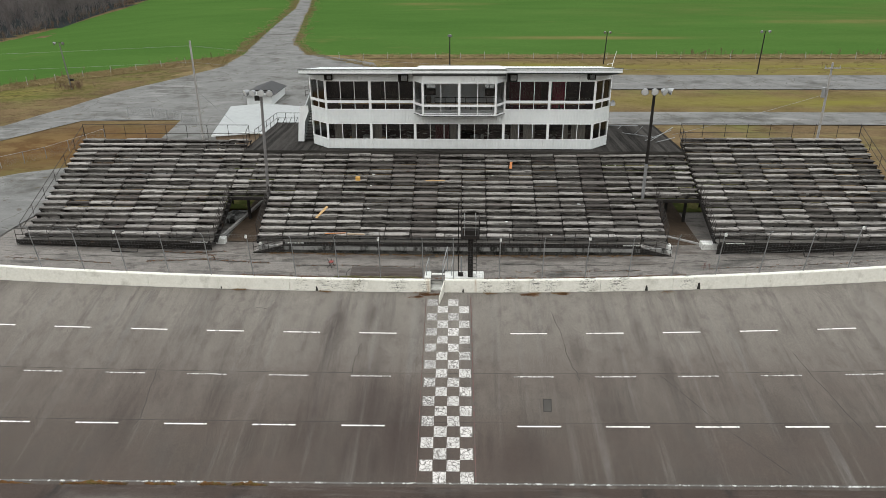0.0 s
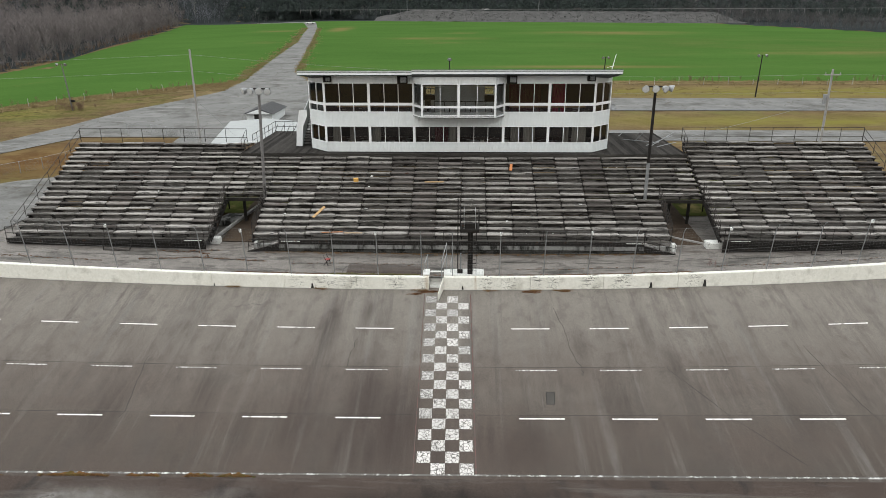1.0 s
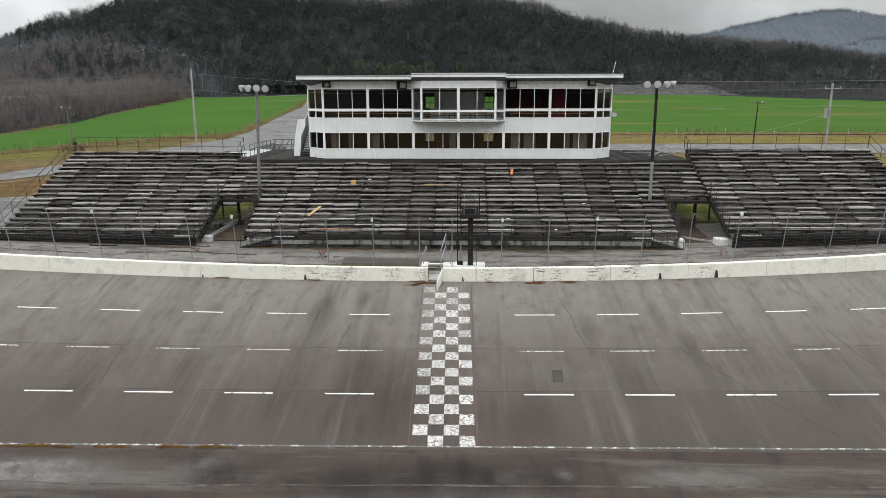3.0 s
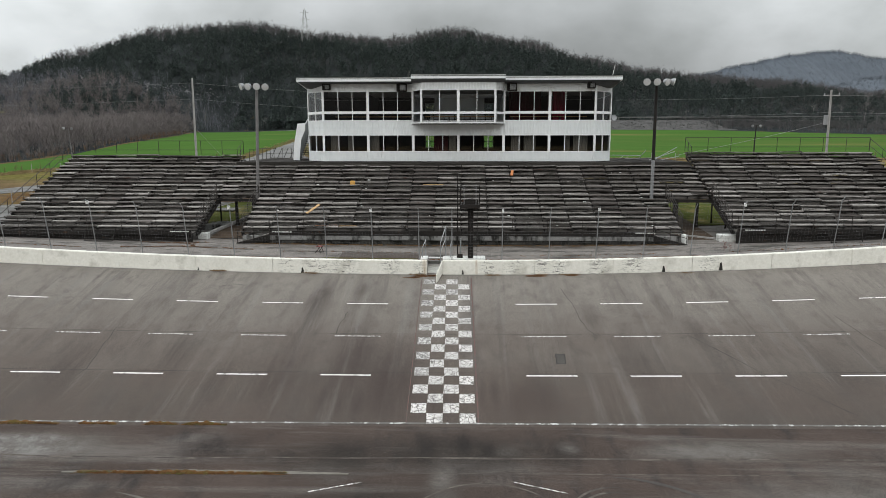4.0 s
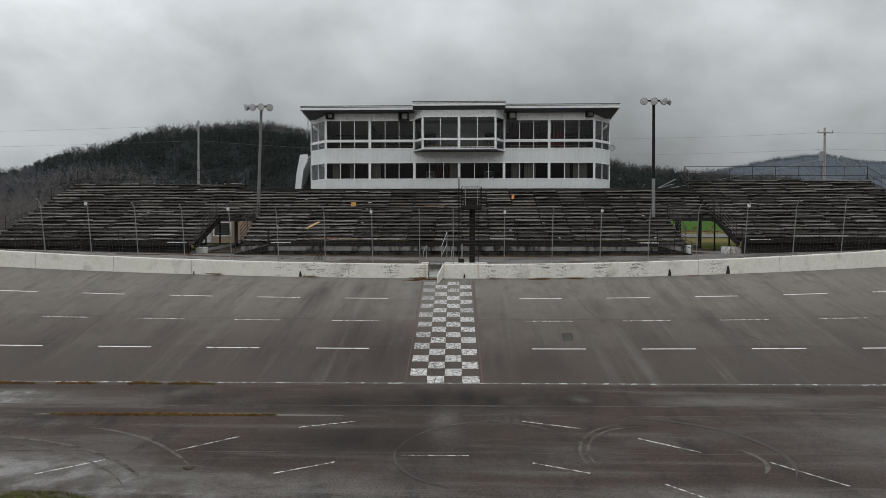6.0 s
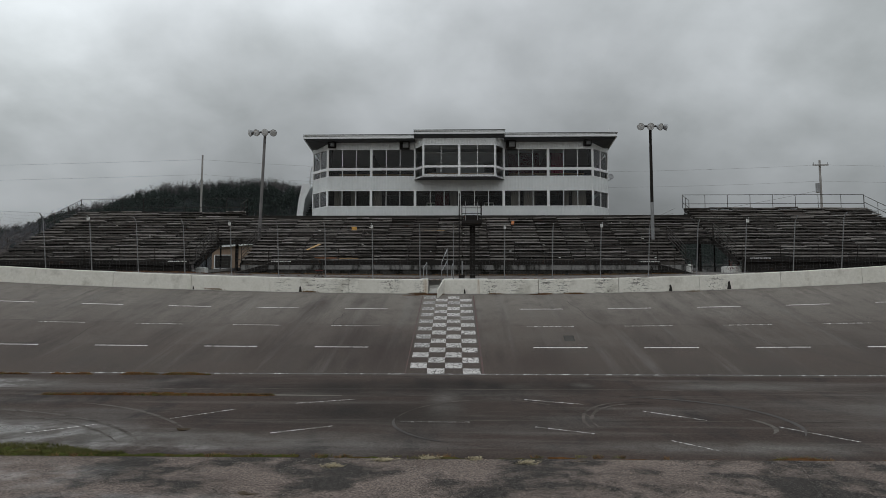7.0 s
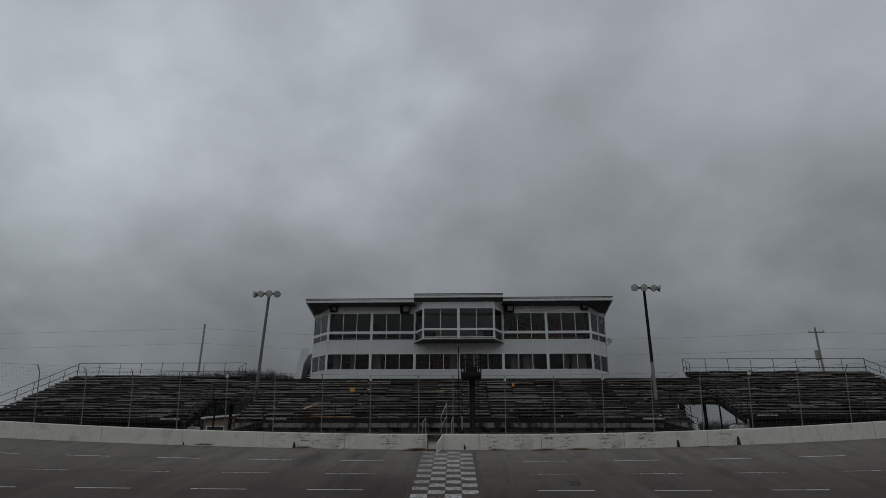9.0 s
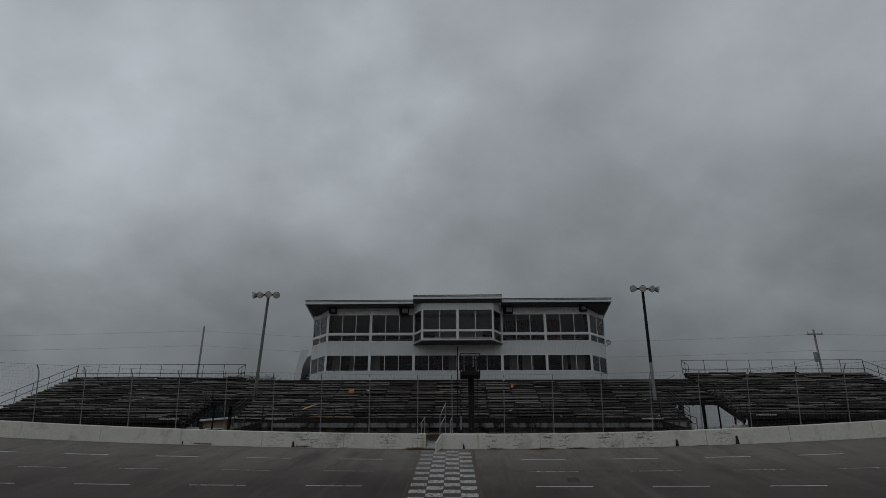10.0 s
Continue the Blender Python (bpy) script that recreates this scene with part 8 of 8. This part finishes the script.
v = [bm.verts.new((x, y, z)) for x, y in ((-20.9, 52.6), (-19.1, 52.6), (-18.4, 54.8), (-20.2, 54.8)) for z in (4.9, 5.34)]
bmesh.ops.convex_hull(bm, input=v)
solid("concrete_slab", bevelled(bm, 0.02), CONCRETE, "pale concrete slab beside the tunnel ramp", "slab")
bm = bmesh.new()
beam(bm, (16.2, 50.3, 4.95), (18.9, 48.6, 4.85), 0.2, 0.18)
solid("timber_kerb", bm, POLEWOOD, "weathered timber kerb beside the tunnel ramp", "kerb")
for xa, xb in ((-24, -13.5), (13.0, 27)):
    sheet("back_grass", spaced(xa, xb, 0.75), spaced(56.2, 71.5, 0.9), lambda x, y: max(ground_z(x, y), 4.9) + 0.07, GRASS, "short green grass behind the bleachers", "grass")

# weeds in the joints
def tufts(name, spots, material, label, h=0.18, w=0.011):
    rnd = random.Random(len(spots) * 7)
    verts, faces = [], []
    for x, y, z, r in spots:
        for _ in range(14):
            a, b = x + rnd.gauss(0, r), y + rnd.gauss(0, r * 0.4)
            zz = z
            hh = h * rnd.uniform(0.4, 1.3)
            o = len(verts)
            dx, dy = rnd.gauss(0, 0.6) * hh, rnd.gauss(0, 0.6) * hh
            verts.extend(((a - w, b, zz), (a + w, b, zz), (a + dx, b + dy, zz + hh)))
            faces.append((o, o + 1, o + 2))
    me = bpy.data.meshes.new(name)
    me.from_pydata(verts, [], faces)
    me.materials.append(material)
    return tagged(new(name, me), label, "weeds", kind="stuff")


rnd = random.Random(14)
straw = []
for i in range(1500):
    x = rnd.uniform(-104, -50)
    y = field_low(x) - rnd.uniform(-0.3, 9)
    straw.append((x, y, land(x, y) + 0.05, 0.3))
for i in range(1500):
    a = rnd.randint(6, 12)
    u, side = rnd.random(), rnd.random() < 0.6
    p, q = ACCESS[a], ACCESS[a + 1]
    ex, ey = ((p[0] + (q[0] - p[0]) * u - abs(rnd.gauss(0.3, 1.6))) if side else (p[2] + (q[2] - p[2]) * u + abs(rnd.gauss(0.3, 1.2)))), p[1] + (q[1] - p[1]) * u
    straw.append((ex, ey, land(ex, ey) + 0.08, 0.35))
for i in range(1500):
    x = rnd.uniform(-24, 130)
    y = rnd.choice((rnd.gauss(145.8, 1.5), rnd.gauss(145.8, 1.5), rnd.uniform(127, 146)))
    straw.append((x, y, land(x, y) + 0.05, 0.4))
tufts("dead_grass", straw, surface("rank_dead_grass", (0.13, 0.098, 0.050), (0.30, 0.235, 0.125), 0.95, grain=2, gloss=0.0), "rank dead grass along verges and field edge", 0.30, 0.03)

rnd = random.Random(4)
green, brown = [], []


def moss_mat(x0, x1, edge, width, rise, material, label, seed):
    """A low ragged mat of moss, soil and roots along a joint: edge is its near side, width(x) its reach beyond."""
    verts, faces = [], []
    xs = spaced(x0, x1, 0.09)
    for x in xs:
        w = max(0.0, width(x)) * (0.55 + 0.9 * abs(noise.noise((x * 1.3, seed, 0))) + 0.5 * noise.noise((x * 5.0, seed, 4)))
        for k in range(6):
            y = askew(x, edge + 0.05 * noise.noise((x * 3, seed, 8)) + w * k / 5)
            h = rise * math.sin(math.pi * (k + 0.3) / 5.6) * min(1.0, w / 0.12) * (0.55 + 0.9 * abs(noise.noise((x * 7, y * 7, seed))))
            verts.append((x, y, track_z(x, y) + (h if 0 < k < 5 else -0.004)))
    for i in range(len(xs) - 1):
        for k in range(5):
            faces.append((i * 6 + k, i * 6 + 6 + k, i * 6 + 7 + k, i * 6 + 1 + k))
    me = bpy.data.meshes.new("moss_mat")
    me.from_pydata(verts, [], faces)
    me.materials.append(material)
    return tagged(new("moss_mat", me), label, "moss", kind="stuff")


MOSS = surface("dark_moss", (0.022, 0.030, 0.009), (0.085, 0.092, 0.026), 0.95, grain=14, blotch=2.5, stain=(0.075, 0.050, 0.024), stain_scale=2.2, stain_at=(0.48, 0.62), bump=0.8, gloss=0.0)
THATCH = surface("brown_thatch", (0.045, 0.022, 0.010), (0.165, 0.086, 0.038), 0.95, grain=16, blotch=3.0, stain=(0.060, 0.066, 0.020), stain_scale=1.2, stain_at=(0.52, 0.66), bump=0.8, gloss=0.0)
moss_mat(-30.0, -3.9, 16.46, lambda x: 0.20 + 0.75 * (1 - smooth(-10.8, -8.4, x)) + 1.0 * (1 - smooth(-16, -11.5, x)), 0.055, MOSS, "low green moss and grass along the apron's edge", 3)
moss_mat(-3.6, 1.9, 16.40, lambda x: 0.34 * max(0.0, noise.noise((x * 1.1, 3, 7)) + 0.15), 0.045, MOSS, "clumps of moss and earth on the asphalt edge", 5)
moss_mat(2.0, 26.0, 16.44, lambda x: 0.30 * max(0.0, noise.noise((x * 0.7, 8, 2)) + 0.05 + 0.25 * smooth(7, 11, x)), 0.04, THATCH, "brown weeds and soil along the asphalt joint", 7)
moss_mat(-15.0, -6.3, 23.58, lambda x: 0.26 * math.sin(math.pi * (x + 15.0) / 8.7), 0.10, THATCH, "brown and green weeds growing along a pavement joint", 9)
for xa, xb in ((-29.0, -22.5), (-21.0, -17.4), (-16.7, -15.8), (-15.8, -14.9), (-13.9, -12.2), (-12.2, -10.2)):
    moss_mat(xa, xb, 27.32, lambda x: 0.30 * math.sin(math.pi * (x - xa) / (xb - xa)), 0.08, THATCH, "dead weeds along the foot of the banking", xa)
for i in range(260):
    x = rnd.uniform(-14.6, -6.6)
    n = max(0.0, math.sin(math.pi * (x + 15.0) / 8.7))
    (green if rnd.random() < 0.4 else brown).append((x, askew(x, 23.66) + rnd.gauss(0, 0.05 * n), track_z(x, askew(x, 23.66)) - 0.01, 0.05))
for xa, xb, count in ((-21.0, -17.5, 90), (-16.6, -15.0, 25), (-13.7, -12.3, 50), (-12.0, -10.2, 45)):
    for i in range(count):
        x = rnd.uniform(xa, xb)
        (green if rnd.random() < 0.2 else brown).append((x, askew(x, 27.37) + rnd.gauss(0, 0.03), track_z(x, askew(x, 27.35)) - 0.01, 0.06))
for i in range(300):
    x = rnd.uniform(-11, 24)
    n = noise.noise((x * 0.8, 0, 7))
    if n < rnd.uniform(-0.1, 0.3):
        continue
    (green if rnd.random() < 0.4 else brown).append((x + rnd.gauss(0, 0.1), askew(x, 16.52) + rnd.gauss(0, 0.04), -0.83, 0.06))
verge = []
for i in range(900):
    x = rnd.uniform(-26, -8.2)
    w = 0.2 + 0.75 * (1 - smooth(-10.8, -8.4, x)) + 0.9 * (1 - smooth(-16, -11.5, x))
    y = 16.5 + rnd.uniform(0.0, w)
    verge.append((x, askew(x, y), track_z(x, askew(x, y)) + 0.01, 0.07))
for i in range(160):
    x = rnd.choice((-2.9, -10, -16, 5.1, 7.0, 7.2, 2.0, 14.5)) + rnd.gauss(0, 0.25)
    brown.append((x, askew(x, 43.08) - abs(rnd.gauss(0, 0.1)), track_z(x, 43.1), 0.08))
for i in range(500):
    x = rnd.uniform(-15, 15)
    brown.append((x, 46.9 - abs(rnd.gauss(0, 0.15)), walk_z(x, 46.8) - 0.03, 0.08))
bm = bmesh.new()
last = None
for i in range(41):
    u = i / 40
    x = -15.2 + 11.0 * u
    w = 0.05 + 0.16 * math.sin(math.pi * u) + 0.05 * noise.noise((x * 2, 0, 3))
    pair = [bm.verts.new((x, askew(x, y), track_z(x, askew(x, y)) + 0.008)) for y in (23.62, 23.66 + w)]
    if last:
        bm.faces.new((last[0], pair[0], pair[1], last[1]))
    last = pair
part("sand_border", bm, surface("washed_sand", (0.08, 0.072, 0.062), (0.19, 0.175, 0.155), 0.95, grain=16), apron, "washed sand along the weedy joint")
# straw clumps, clods and dead leaves on the infield edge
STRAW = surface("pale_straw", (0.22, 0.18, 0.11), (0.42, 0.36, 0.24), 0.95, grain=12)
for x, y, w in ((-1.86, 16.14, 0.2), (-0.8, 16.4, 0.19), (0.3, 16.36, 0.18), (1.46, 16.0, 0.2), (-2.91, 15.55, 0.2)):
    verts, faces = [], []
    for i in range(90):
        a, b = rnd.gauss(0, w * 0.5), rnd.gauss(0, w * 0.35)
        th, ln = rnd.uniform(0, 3.14), rnd.uniform(0.06, 0.2)
        o = len(verts)
        dx, dy, z0, z1 = math.cos(th) * ln, math.sin(th) * ln, rnd.uniform(0, 0.05), rnd.uniform(0, 0.07)
        verts.extend(((x + a - dx, y + b - dy, -0.84 + z0), (x + a + dx, y + b + dy, -0.84 + z1), (x + a + dx - dy * 0.1, y + b + dy + dx * 0.1, -0.835 + z1)))
        faces.append((o, o + 1, o + 2))
    me = bpy.data.meshes.new("straw_clump")
    me.from_pydata(verts, [], faces)
    me.materials.append(STRAW)
    tagged(new("straw_clump", me), "flattened clump of pale straw on the asphalt edge", "straw", "straw clumps")
CLOD = surface("dark_earth_clod", (0.03, 0.022, 0.015), (0.09, 0.065, 0.04), 0.95, grain=14)
for x, y, s in ((-4.24, 13.5, 0.13), (-4.05, 13.45, 0.09), (-7.74, 19.0, 0.16), (2.75, 16.3, 0.08)):
    bm = bmesh.new()
    for _ in range(14):
        bm.verts.new((x + rnd.gauss(0, s), y + rnd.gauss(0, s * 0.5), track_z(x, y) + abs(rnd.gauss(0, s * 0.22)) - 0.01))
    bmesh.ops.convex_hull(bm, input=bm.verts[:])
    solid("dirt_clod", bm, CLOD, "clod of brown earth and roots on the asphalt", "clod", "dirt clods")
for x, y, n, r in ((-2.5, 42.95, 90, 0.22), (-1.9, 43.0, 60, 0.2), (4.85, 42.98, 90, 0.28), (7.2, 43.0, 60, 0.16), (-3.2, 42.7, 40, 0.2)):
    for _ in range(n):
        a = x + rnd.gauss(0, r)
        leaves.append((a, askew(a, y) - abs(rnd.gauss(0, r * 0.4)), track_z(a, askew(a, y - 0.1)), 0.1))
for i in range(260):
    x = -9.2 + 6.2 * rnd.random() ** 1.2
    green.append((x, askew(x, 43.62) + abs(rnd.gauss(0, 0.09)), wall_top(x) - 0.04, 0.08))
TWIGS = 7
woods("fallen_twigs", [(-3.4, 41.6, track_z(-3.4, 41.6) + 0.02, 0.25), (-3.0, 42.2, track_z(-3.0, 42.2) + 0.02, 0.3), (-2.7, 42.5, track_z(-2.7, 42.5) + 0.02, 0.28)], "bare", CRACK, "dark fallen twigs on the track by the gate", 14)
tufts("leaf_litter", leaves, surface("rotting_leaves", (0.085, 0.040, 0.020), (0.210, 0.105, 0.052), 0.95, grain=9), "rotting brown leaves and moss caught along the cracks", 0.06)
tufts("verge_grass", verge, surface("rank_verge_grass", (0.035, 0.045, 0.014), (0.16, 0.15, 0.05), 0.95, grain=5), "rank green and brown grass at the apron's edge", 0.085)
tufts("green_weeds", green, WEEDS, "low green weeds growing in pavement joints", 0.075)
tufts("dead_weeds", brown, RUST, "dead brown weeds along joints and wall foot", 0.085)
